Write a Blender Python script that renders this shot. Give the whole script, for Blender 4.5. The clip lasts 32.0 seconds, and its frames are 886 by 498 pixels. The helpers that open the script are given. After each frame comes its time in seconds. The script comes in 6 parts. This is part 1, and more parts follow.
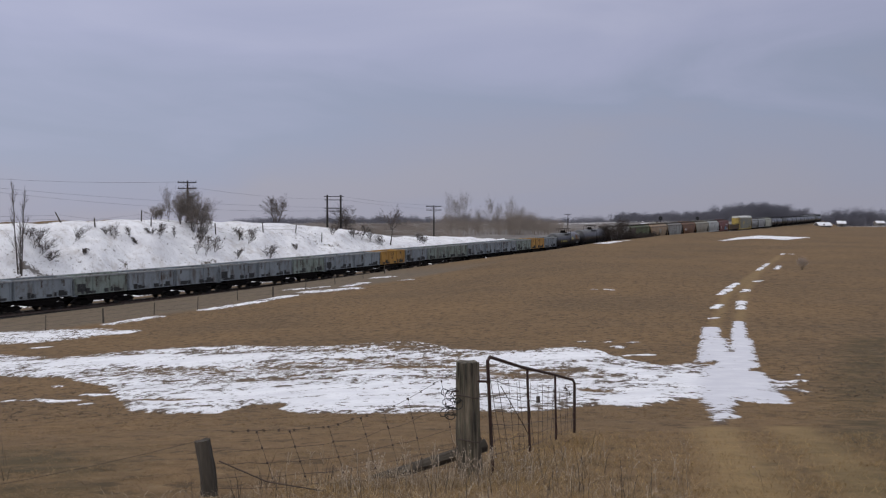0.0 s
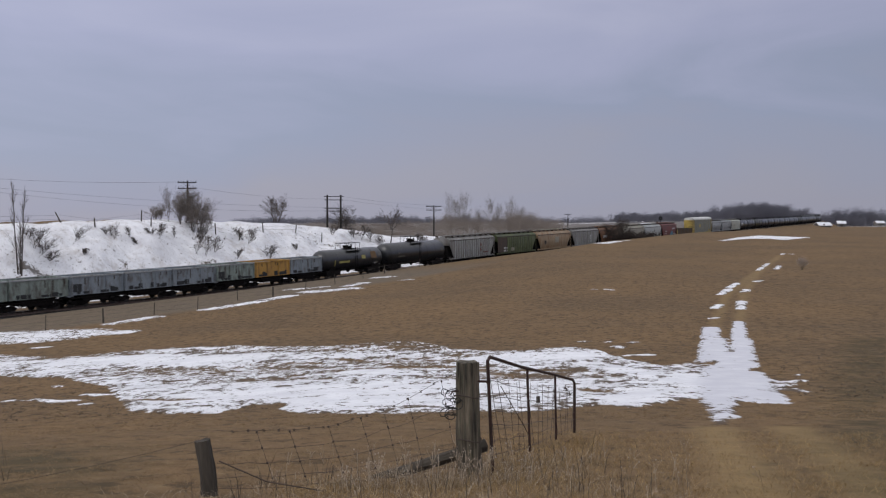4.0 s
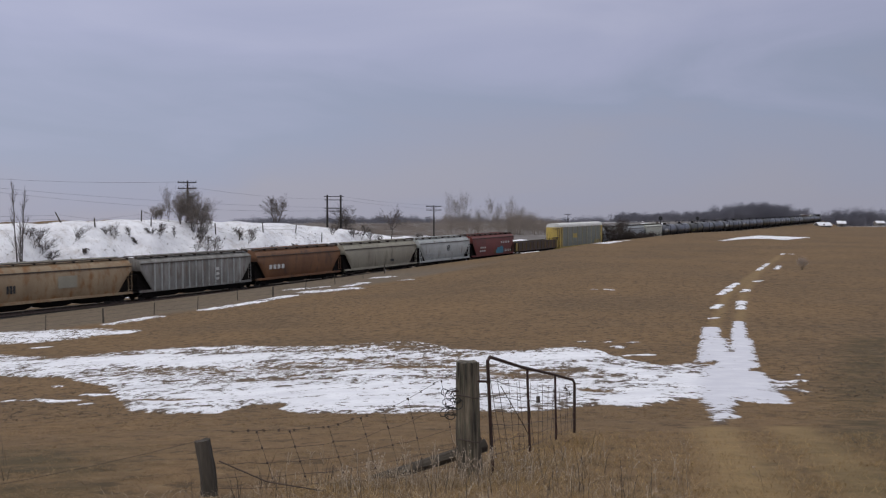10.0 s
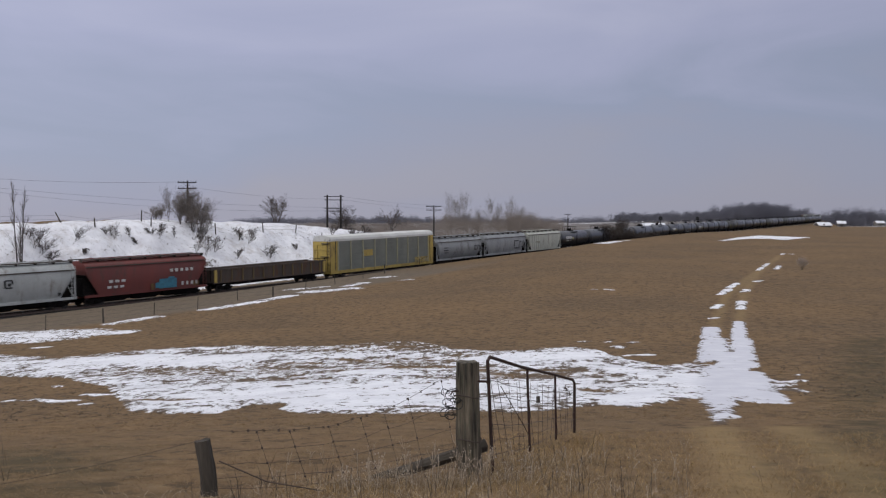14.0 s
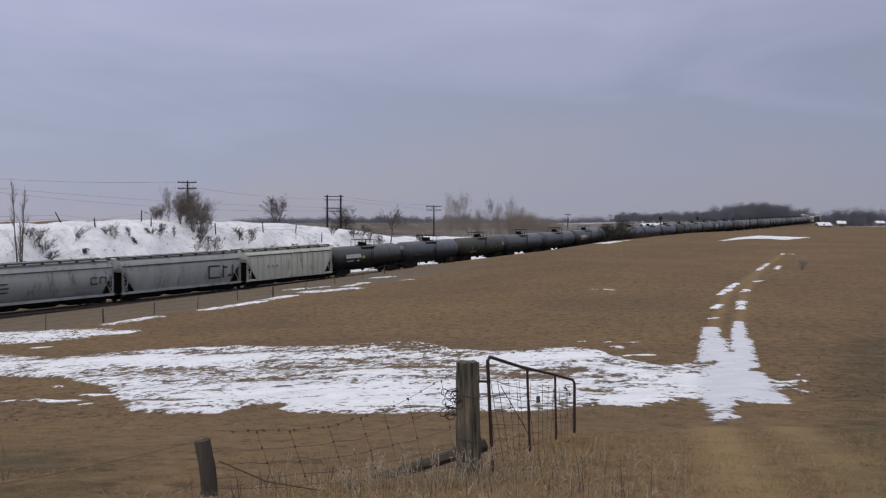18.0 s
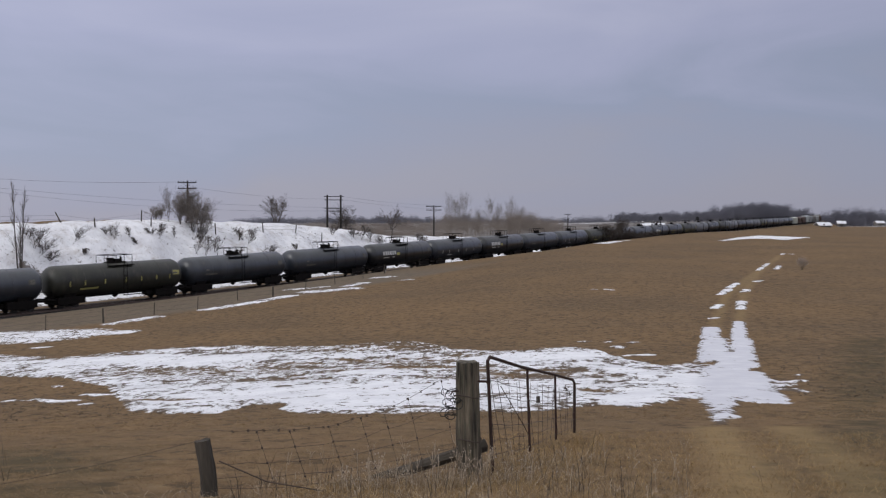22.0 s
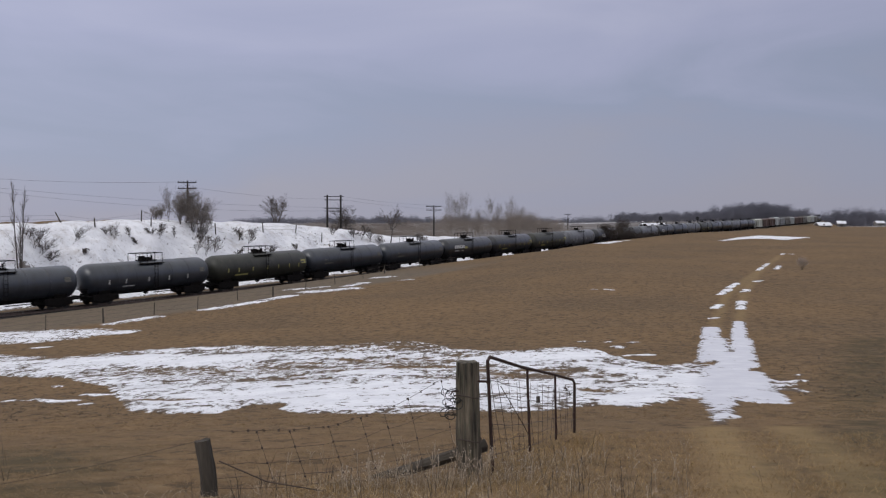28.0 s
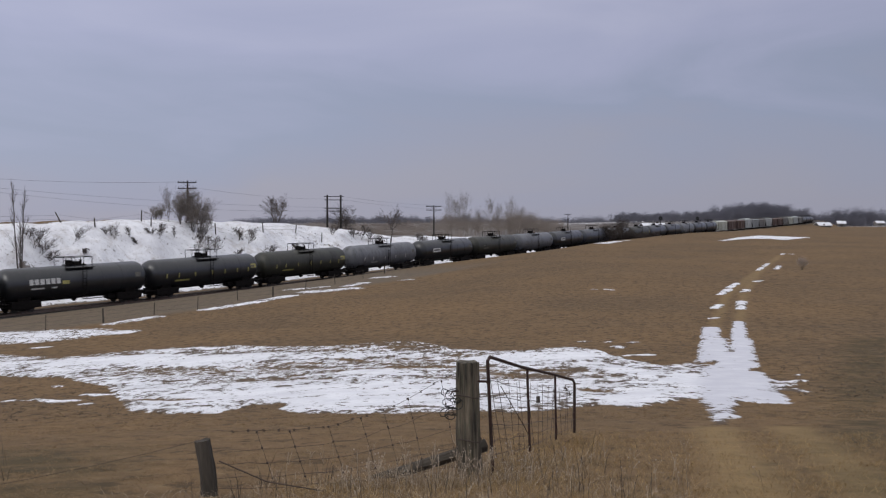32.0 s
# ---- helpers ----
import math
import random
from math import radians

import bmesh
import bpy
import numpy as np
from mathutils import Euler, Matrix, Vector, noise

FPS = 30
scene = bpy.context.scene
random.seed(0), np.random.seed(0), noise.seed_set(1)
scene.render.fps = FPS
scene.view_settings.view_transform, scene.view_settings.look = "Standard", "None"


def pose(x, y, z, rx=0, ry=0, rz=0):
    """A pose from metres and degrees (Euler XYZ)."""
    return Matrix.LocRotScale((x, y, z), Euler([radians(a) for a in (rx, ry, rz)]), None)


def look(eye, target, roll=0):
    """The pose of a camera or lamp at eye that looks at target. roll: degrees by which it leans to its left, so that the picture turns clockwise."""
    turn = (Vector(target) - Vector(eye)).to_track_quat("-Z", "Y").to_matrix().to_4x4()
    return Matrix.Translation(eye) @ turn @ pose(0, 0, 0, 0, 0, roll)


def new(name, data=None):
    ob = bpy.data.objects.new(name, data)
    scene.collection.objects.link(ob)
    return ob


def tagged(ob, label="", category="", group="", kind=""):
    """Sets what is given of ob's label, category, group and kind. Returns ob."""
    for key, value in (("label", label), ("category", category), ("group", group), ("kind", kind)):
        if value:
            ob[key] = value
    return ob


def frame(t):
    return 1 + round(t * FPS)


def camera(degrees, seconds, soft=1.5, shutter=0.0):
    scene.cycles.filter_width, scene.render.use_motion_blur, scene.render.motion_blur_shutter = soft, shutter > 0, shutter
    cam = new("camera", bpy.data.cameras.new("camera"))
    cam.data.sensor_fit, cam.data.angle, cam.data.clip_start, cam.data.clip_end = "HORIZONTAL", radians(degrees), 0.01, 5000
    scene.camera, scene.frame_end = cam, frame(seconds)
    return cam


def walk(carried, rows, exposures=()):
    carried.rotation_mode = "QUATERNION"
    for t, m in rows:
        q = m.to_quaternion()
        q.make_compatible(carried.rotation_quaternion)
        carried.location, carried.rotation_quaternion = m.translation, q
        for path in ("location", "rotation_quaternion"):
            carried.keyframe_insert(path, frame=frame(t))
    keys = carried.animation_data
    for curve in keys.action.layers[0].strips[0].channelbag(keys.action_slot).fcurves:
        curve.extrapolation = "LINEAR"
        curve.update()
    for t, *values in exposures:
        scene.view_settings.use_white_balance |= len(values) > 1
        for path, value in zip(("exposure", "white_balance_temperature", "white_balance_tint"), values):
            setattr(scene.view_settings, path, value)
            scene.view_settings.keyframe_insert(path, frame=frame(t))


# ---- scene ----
cam = camera(49.0, 32.0, soft=1.2, shutter=0.25)
CAMERA_POSE = look((0, 0, 2.76), (0, 100, 2.76 - 4.012))
walk(cam, [(0, CAMERA_POSE), (32, CAMERA_POSE)])


# ---------- sky and light: a bright overcast winter day ----------
def link(tree, a, b):
    tree.links.new(a, b)


def build_world():
    world = bpy.data.worlds.new("overcast_sky")
    scene.world = world
    world.use_nodes = True
    t = world.node_tree
    t.nodes.clear()
    out = t.nodes.new("ShaderNodeOutputWorld")
    bg = t.nodes.new("ShaderNodeBackground")
    sky = t.nodes.new("ShaderNodeTexSky")
    sky.sky_type, sky.sun_disc = "NISHITA", False
    sky.sun_elevation, sky.sun_rotation = radians(38), radians(-60)
    dim = t.nodes.new("ShaderNodeVectorMath")
    dim.operation = "SCALE"
    dim.inputs["Scale"].default_value = 0.08
    link(t, sky.outputs["Color"], dim.inputs[0])
    co = t.nodes.new("ShaderNodeTexCoord")
    sep = t.nodes.new("ShaderNodeSeparateXYZ")
    link(t, co.outputs["Generated"], sep.inputs[0])
    # cloud deck, flattened by perspective: direction over height
    flat = t.nodes.new("ShaderNodeMapping")
    flat.inputs["Scale"].default_value = (1.0, 1.0, 3.6)
    link(t, co.outputs["Generated"], flat.inputs["Vector"])
    n1 = t.nodes.new("ShaderNodeTexNoise")
    n1.inputs["Scale"].default_value, n1.inputs["Detail"].default_value = 2.6, 5.0
    n1.inputs["Roughness"].default_value, n1.inputs["Distortion"].default_value = 0.5, 0.6
    link(t, flat.outputs[0], n1.inputs["Vector"])
    wob = t.nodes.new("ShaderNodeMath")
    wob.operation = "MULTIPLY_ADD"
    wob.inputs[1].default_value, wob.inputs[2].default_value = 0.30, -0.15
    link(t, n1.outputs["Fac"], wob.inputs[0])
    high = t.nodes.new("ShaderNodeMath")
    high.operation = "ADD"
    link(t, sep.outputs["Z"], high.inputs[0])
    link(t, wob.outputs[0], high.inputs[1])
    ramp = t.nodes.new("ShaderNodeValToRGB")
    r = ramp.color_ramp
    r.elements[0].position, r.elements[0].color = 0.0, (0.34, 0.345, 0.435, 1)
    r.elements[1].position, r.elements[1].color = 1.0, (1.0, 1.0, 1.05, 1)
    for p, c in ((0.05, (0.32, 0.34, 0.455, 1)), (0.10, (0.305, 0.34, 0.47, 1)), (0.17, (0.375, 0.395, 0.55, 1)), (0.27, (0.46, 0.47, 0.62, 1)), (0.5, (0.72, 0.73, 0.80, 1))):
        e = r.elements.new(p)
        e.color = c
    link(t, high.outputs[0], ramp.inputs["Fac"])
    # the deck is thinner, so brighter, to the west
    west = t.nodes.new("ShaderNodeMapRange")
    for k, v in (("From Min", -0.5), ("From Max", 0.5), ("To Min", 1.10), ("To Max", 0.90)):
        west.inputs[k].default_value = v
    link(t, sep.outputs["X"], west.inputs["Value"])
    deck = t.nodes.new("ShaderNodeVectorMath")
    deck.operation = "SCALE"
    link(t, ramp.outputs["Color"], deck.inputs[0])
    link(t, west.outputs[0], deck.inputs["Scale"])
    mix = t.nodes.new("ShaderNodeMixRGB")
    mix.inputs["Fac"].default_value = 0.93
    link(t, dim.outputs[0], mix.inputs["Color1"])
    link(t, deck.outputs[0], mix.inputs["Color2"])
    link(t, mix.outputs[0], bg.inputs["Color"])
    link(t, bg.outputs[0], out.inputs["Surface"])


build_world()
sun_lamp = bpy.data.lights.new("sun", "SUN")
sun_lamp.energy, sun_lamp.angle, sun_lamp.color = 0.65, radians(25), (1.0, 0.97, 0.93)
sun_object = new("sun", sun_lamp)
sun_object.matrix_world = look((-60, -40, 80), (0, 30, 0))


# ---------- plan: the track, the lie of the land ----------
SPEED = 20.12                      # train, metres a second


def smooth(a, b, v):
    w = np.clip((np.asarray(v, float) - a) / (b - a), 0, 1)
    return w * w * (3 - 2 * w)


def track_line():
    """Samples each metre along the track's centre: distance, x, y, heading."""
    s = np.arange(-800.0, 1500.0, 1.0)
    w = np.clip((s + 61.07) / 281.65, 0, 1)
    th = 0.64285 + (0.47147 - 0.64285) * (0.89363 * w * (2 - w) + 0.10637 * w)
    th = th - 0.36 * np.clip((s - 590) / 230, 0, 1)
    mid = (th[1:] + th[:-1]) / 2
    x = np.concatenate([[0], np.cumsum(np.sin(mid))])
    y = np.concatenate([[0], np.cumsum(np.cos(mid))])
    return s, x - x[800] - 40.2, y - y[800] + 96.59, th


TS, TX, TY, TH = track_line()


def rail_z(s):
    return np.interp(s, [-800, -60, 0, 15, 70, 95, 150, 272, 490, 1500], [-8.8, -7.7, -7.22, -7.13, -6.5, -6.27, -5.95, -5.62, -5.6, -5.2])


def on_track(s, side=0.0, up=0.0):
    """A place beside the track: side metres towards the field, up metres over the rail."""
    th = np.interp(s, TS, TH)
    return (float(np.interp(s, TS, TX) + side * np.cos(th)), float(np.interp(s, TS, TY) - side * np.sin(th)), float(rail_z(s) + up))


def beside(x, y):
    """Distance along the track, and off it (over 0: towards the field)."""
    x, y = np.asarray(x, float), np.asarray(y, float)
    best, where = np.full(x.shape, 1e18), np.zeros(x.shape, int)
    for i in range(0, len(TS), 12):
        d = (x - TX[i]) ** 2 + (y - TY[i]) ** 2
        near = d < best
        best[near], where[near] = d[near], i
    th = TH[where]
    dx, dy = x - TX[where], y - TY[where]
    along = dx * np.sin(th) + dy * np.cos(th)
    return TS[where] + along, dx * np.cos(th) - dy * np.sin(th)


FIELD_Y = [-2092.2, -313.83, -52.3, 0, 8.89, 10.25, 15.69, 23.01, 31.38, 50.21, 73.23, 104.61, 146.45, 209.22, 271.99, 345.21, 439.36, 732.27, 1255.32, 3138.3, 6276.6]
FIELD_Z = [7.12, 4.45, 2.32, 1.34, 0.09, -0.04, -0.93, -2.05, -2.85, -4.14, -4.63, -4.5, -4.1, -3.7, -3.52, -4.45, -5.5, -9.6, -17.5, -46, -92]


def waves(x, y, size, seed=0.0):
    """Cheap rolling unevenness between about -1 and 1."""
    a = np.sin(x / size * 2.1 + seed) * np.cos(y / size * 1.7 + seed * 1.3)
    b = np.sin((x * 0.8 + y * 0.6) / size * 4.3 + seed * 2.1) * np.cos((y * 0.8 - x * 0.6) / size * 3.7 - seed)
    c = np.sin((x * 0.3 - y * 0.95) / size * 9.1 + seed * 0.7) * np.cos((x * 0.9 + y * 0.4) / size * 8.3 + seed)
    return 0.55 * a + 0.3 * b + 0.15 * c


def land(x, y):
    """Height of the ground."""
    x, y = np.asarray(x, float), np.asarray(y, float)
    field = sum(np.interp(y * k, FIELD_Y, FIELD_Z) for k in (0.86, 0.93, 1.0, 1.07, 1.14)) / 5
    field = field + 0.02 * waves(x, y, 6.0) + 0.12 * waves(x, y, 25.0, 2.0) * smooth(30, 60, y)
    s, d = beside(x, y)
    bed = rail_z(s) - 0.28
    # field side: a shallow ditch, then up to the field
    lip = rail_z(s) + np.interp(s, [-60, -10, 15, 45, 70, 95, 150, 185, 225, 270], [0.1, 0.14, 0.4, 0.66, 0.95, 1.1, 1.15, 1.7, 1.7, 0.8])
    bank = bed + (lip - bed) * smooth(3.0, 5.2, d)
    out = bank + (field - bank) * smooth(4.6, np.interp(s, [-20, 30, 80, 130], [80, 52, 18, 11]), d)
    # far side: the snow bluff, ending in a low bank
    e = -d
    top = np.interp(s, [-800, -60, 0, 20, 32, 60, 80, 87, 93, 120, 145, 700], [1.9, 1.07, 0.85, 1.2, 1.34, 0.45, -0.9, -1.8, -2.6, -3.0, -4.5, -4.7])
    lump = waves(x, y, 9.0, 1.0)
    rise = bed + (top - bed) * smooth(4.4, 19.5 + 2.0 * lump, e + 1.2 * waves(x, y, 4.0, 5.0) * smooth(4, 8, e))
    far = np.interp(y, [0, 157, 314, 628, 1255, 3000, 6000], [0.9, 0.25, -4.3, -6.7, -8.0, -10.7, -14]) - np.interp(y, [500, 628, 1255, 3000, 6000], [0, 0.3, 4.5, 22, 55]) * smooth(0.33, 0.2, x / np.maximum(y, 50))
    rise = rise - 3.0 * smooth(21, 58, e) * smooth(95, 70, s) + 0.32 * waves(x, y, 3.1, 7.0) * smooth(7, 12, e) * smooth(60, 30, e)
    back = rise + (far - rise) * smooth(40, 190, e) + 0.15 * lump * smooth(6, 12, e)
    whole = np.where(d >= 0, out, back)
    # beyond the railway's end the country falls gently away
    return whole + (2.76 - 0.0158 * y - whole) * smooth(950, 1200, y)


# ---------- materials ----------
def material(name, color, color2=None, rough=0.7, metal=0.0, scale=3.0, fine=40.0, bump=0.15, spread=0.25, streak=1.0, dirt=None, dirt_amount=0.0, tint=0.0, gloss=0.5):
    """Two scales of variation, fine relief, streaks down the sides and patches of dirt."""
    m = bpy.data.materials.new(name)
    m.use_nodes = True
    t = m.node_tree
    b = t.nodes["Principled BSDF"]
    b.inputs["Roughness"].default_value, b.inputs["Metallic"].default_value = rough, metal
    b.inputs["Specular IOR Level"].default_value = gloss
    co = t.nodes.new("ShaderNodeTexCoord")
    mp = t.nodes.new("ShaderNodeMapping")
    mp.inputs["Scale"].default_value = (1, 1, 1 / streak)
    info = t.nodes.new("ShaderNodeObjectInfo")
    off = t.nodes.new("ShaderNodeVectorMath")
    off.operation = "MULTIPLY_ADD"
    off.inputs[1].default_value = (37, 53, 19)
    link(t, info.outputs["Random"], off.inputs[0])
    link(t, co.outputs["Object"], mp.inputs["Vector"])
    link(t, mp.outputs[0], off.inputs[2])
    big = t.nodes.new("ShaderNodeTexNoise")
    big.inputs["Scale"].default_value, big.inputs["Detail"].default_value = scale, 6
    small = t.nodes.new("ShaderNodeTexNoise")
    small.inputs["Scale"].default_value, small.inputs["Detail"].default_value = fine, 3
    link(t, off.outputs[0], big.inputs["Vector"])
    link(t, off.outputs[0], small.inputs["Vector"])
    c2 = color2 or tuple(c * (1 - spread) for c in color)
    ramp = t.nodes.new("ShaderNodeMapRange")
    ramp.inputs["From Min"].default_value, ramp.inputs["From Max"].default_value = 0.34, 0.66
    link(t, big.outputs["Fac"], ramp.inputs["Value"])
    mix = t.nodes.new("ShaderNodeMixRGB")
    mix.inputs["Color1"].default_value, mix.inputs["Color2"].default_value = (*color, 1), (*c2, 1)
    link(t, ramp.outputs[0], mix.inputs["Fac"])
    last = mix
    if dirt:
        spot = t.nodes.new("ShaderNodeTexNoise")
        spot.inputs["Scale"].default_value, spot.inputs["Detail"].default_value = scale * 2.3, 8
        spot.inputs["Roughness"].default_value = 0.65
        link(t, off.outputs[0], spot.inputs["Vector"])
        cut = t.nodes.new("ShaderNodeMapRange")
        cut.inputs["From Min"].default_value, cut.inputs["From Max"].default_value = 0.62 - 0.3 * dirt_amount, 0.78 - 0.25 * dirt_amount
        link(t, spot.outputs["Fac"], cut.inputs["Value"])
        soil = t.nodes.new("ShaderNodeMixRGB")
        soil.inputs["Color2"].default_value = (*dirt, 1)
        link(t, cut.outputs[0], soil.inputs["Fac"])
        link(t, mix.outputs[0], soil.inputs["Color1"])
        last = soil
    grain = t.nodes.new("ShaderNodeMixRGB")
    grain.blend_type = "OVERLAY"
    grain.inputs["Fac"].default_value = 0.35
    link(t, last.outputs[0], grain.inputs["Color1"])
    link(t, small.outputs["Fac"], grain.inputs["Color2"])
    end = grain
    if tint:
        vary = t.nodes.new("ShaderNodeHueSaturation")
        amount = t.nodes.new("ShaderNodeMapRange")
        amount.inputs["To Min"].default_value, amount.inputs["To Max"].default_value = 1 - tint, 1 + tint
        link(t, info.outputs["Random"], amount.inputs["Value"])
        link(t, amount.outputs[0], vary.inputs["Value"])
        link(t, grain.outputs[0], vary.inputs["Color"])
        end = vary
    link(t, end.outputs[0], b.inputs["Base Color"])
    if bump:
        bp = t.nodes.new("ShaderNodeBump")
        bp.inputs["Strength"].default_value, bp.inputs["Distance"].default_value = bump, 0.03
        link(t, small.outputs["Fac"], bp.inputs["Height"])
        link(t, bp.outputs[0], b.inputs["Normal"])
    return m


RUST = (0.10, 0.045, 0.022)
GRIME = (0.06, 0.05, 0.042)
PAINT = {
    "black": material("black_tank_paint", (0.011, 0.012, 0.0145), (0.018, 0.019, 0.022), rough=0.31, scale=0.8, streak=2.5, dirt=(0.035, 0.032, 0.03), dirt_amount=0.2, gloss=0.75),
    "grey": material("grey_black_tank_paint", (0.038, 0.044, 0.057), (0.019, 0.022, 0.028), rough=0.31, scale=0.7, streak=2.5, dirt=(0.05, 0.047, 0.044), dirt_amount=0.2, gloss=0.75),
    "olive": material("olive_black_tank_paint", (0.036, 0.036, 0.026), (0.022, 0.022, 0.018), rough=0.45, scale=0.7, streak=2.5, dirt=(0.06, 0.055, 0.04), dirt_amount=0.25),
    "pale": material("pale_grey_tank_paint", (0.16, 0.165, 0.18), (0.10, 0.104, 0.115), rough=0.45, scale=0.7, streak=2.5, dirt=(0.06, 0.055, 0.05), dirt_amount=0.3),
    "hopper_grey": material("weathered_grey_hopper_paint", (0.275, 0.27, 0.255), (0.15, 0.145, 0.135), rough=0.6, scale=1.1, streak=5, dirt=(0.13, 0.10, 0.08), dirt_amount=0.4),
    "hopper_green": material("dull_green_hopper_paint", (0.088, 0.105, 0.04), (0.045, 0.056, 0.025), rough=0.6, scale=0.6, streak=3, dirt=(0.05, 0.045, 0.03), dirt_amount=0.3),
    "hopper_tan": material("tan_hopper_paint", (0.36, 0.275, 0.175), (0.27, 0.195, 0.12), rough=0.6, scale=0.6, streak=3, dirt=(0.24, 0.115, 0.04), dirt_amount=0.5),
    "hopper_brown": material("brown_hopper_paint", (0.205, 0.098, 0.044), (0.14, 0.066, 0.034), rough=0.65, scale=0.6, streak=3, dirt=(0.06, 0.04, 0.03), dirt_amount=0.3),
    "hopper_beige": material("beige_grey_hopper_paint", (0.34, 0.32, 0.25), (0.27, 0.25, 0.20), rough=0.6, scale=0.6, streak=3, dirt=(0.14, 0.12, 0.09), dirt_amount=0.25),
    "hopper_white": material("off_white_hopper_paint", (0.47, 0.49, 0.48), (0.38, 0.40, 0.39), rough=0.55, scale=0.6, streak=3, dirt=(0.22, 0.20, 0.17), dirt_amount=0.25),
    "hopper_red": material("red_hopper_paint", (0.16, 0.035, 0.028), (0.12, 0.032, 0.028), rough=0.6, scale=0.6, streak=3, dirt=(0.08, 0.04, 0.03), dirt_amount=0.3),
    "hopper_slate": material("slate_grey_hopper_paint", (0.34, 0.355, 0.36), (0.27, 0.285, 0.29), rough=0.55, scale=0.6, streak=3, dirt=(0.12, 0.11, 0.1), dirt_amount=0.25),
    "hopper_cream": material("cream_hopper_paint", (0.52, 0.53, 0.46), (0.43, 0.44, 0.385), rough=0.6, scale=0.6, streak=3, dirt=(0.22, 0.2, 0.17), dirt_amount=0.25),
    "ballast_blue": material("faded_blue_grey_paint", (0.27, 0.31, 0.34), (0.20, 0.23, 0.255), rough=0.6, scale=0.9, streak=3, dirt=(0.10, 0.085, 0.075), dirt_amount=0.4),
    "ballast_green": material("faded_green_grey_paint", (0.27, 0.325, 0.29), (0.20, 0.24, 0.22), rough=0.6, scale=0.9, streak=3, dirt=(0.08, 0.07, 0.06), dirt_amount=0.5),
    "ballast_orange": material("faded_orange_paint", (0.50, 0.28, 0.06), (0.42, 0.23, 0.06), rough=0.6, scale=0.7, streak=4, dirt=(0.14, 0.08, 0.04), dirt_amount=0.4),
    "rack_grey": material("galvanised_rack_panel", (0.218, 0.228, 0.195), (0.165, 0.175, 0.152), rough=0.55, scale=0.5, streak=2, dirt=(0.16, 0.15, 0.13), dirt_amount=0.2, tint=0.08),
    "rack_roof": material("white_rack_roof", (0.66, 0.66, 0.63), (0.55, 0.55, 0.52), rough=0.6, scale=0.4, dirt=(0.3, 0.28, 0.25), dirt_amount=0.15),
    "yellow": material("yellow_rack_paint", (0.50, 0.365, 0.085), (0.40, 0.29, 0.085), rough=0.55, scale=0.8, streak=3, dirt=(0.2, 0.14, 0.05), dirt_amount=0.3),
    "gondola": material("rusty_brown_gondola_paint", (0.085, 0.064, 0.05), (0.055, 0.043, 0.036), rough=0.75, scale=0.6, streak=3, dirt=RUST, dirt_amount=0.4),
    "box_brown": material("boxcar_brown_paint", (0.12, 0.07, 0.052), (0.09, 0.055, 0.045), rough=0.65, scale=0.6, streak=3, dirt=GRIME, dirt_amount=0.3),
}
IRON = material("dark_running_gear_iron", (0.014, 0.012, 0.011), (0.008, 0.007, 0.007), rough=0.9, scale=4, dirt=(0.034, 0.025, 0.02), dirt_amount=0.2, gloss=0.12)
STEEL = material("dull_wheel_steel", (0.06, 0.052, 0.046), rough=0.6, metal=0.4, scale=5)
RAIL = material("worn_rail_steel", (0.13, 0.10, 0.085), (0.09, 0.06, 0.045), rough=0.5, metal=0.6, scale=3)
# tie wood darkened too, with the train's shade in its colour
TIE = material("weathered_tie_wood", (0.055, 0.046, 0.039), (0.034, 0.029, 0.025), rough=0.9, scale=3)
WHITE_MARK = material("white_stencil_paint", (0.66, 0.66, 0.64), rough=0.6, scale=4, dirt=(0.3, 0.28, 0.26), dirt_amount=0.3)
DIM_MARK = material("dull_stencil_paint", (0.17, 0.165, 0.14), rough=0.7, scale=4, dirt=(0.06, 0.055, 0.05), dirt_amount=0.5)
YELLOW_MARK = material("yellow_stencil_paint", (0.46, 0.42, 0.14), rough=0.6, scale=4, dirt=(0.15, 0.13, 0.05), dirt_amount=0.3)
BLACK_MARK = material("black_stencil_paint", (0.028, 0.03, 0.032), rough=0.6, scale=4)
TEAL_MARK = material("teal_spray_paint", (0.055, 0.23, 0.33), rough=0.5, scale=2, dirt=(0.05, 0.12, 0.16), dirt_amount=0.3)
GRIMY = material("dark_rust_run", (0.07, 0.055, 0.045), rough=0.85, scale=3, streak=4)
STAKE = material("faded_yellow_brown_stake", (0.19, 0.135, 0.055), (0.10, 0.07, 0.04), rough=0.75, scale=2, streak=3)
SMUDGE = material("rusty_orange_smear", (0.16, 0.09, 0.035), rough=0.7, scale=2)
OLD_WOOD = material("silver_grey_old_cedar", (0.215, 0.18, 0.13), (0.035, 0.03, 0.023), rough=0.95, scale=24, fine=90, bump=0.9, streak=12, dirt=(0.11, 0.115, 0.075), dirt_amount=0.35)
DARK_WOOD = material("dark_wet_old_cedar", (0.085, 0.072, 0.056), (0.04, 0.035, 0.029), rough=0.95, scale=7, fine=60, bump=0.6, streak=8)
POLE_WOOD = material("dark_creosoted_pole", (0.026, 0.022, 0.02), rough=0.9, scale=5, streak=6)
RUSTY = material("deep_rust_red_steel", (0.050, 0.021, 0.016), (0.024, 0.013, 0.011), rough=0.85, scale=12, fine=120, bump=0.4, dirt=(0.065, 0.03, 0.018), dirt_amount=0.35)
WIRE = material("rusted_fence_wire", (0.085, 0.062, 0.05), rough=0.8, scale=20)
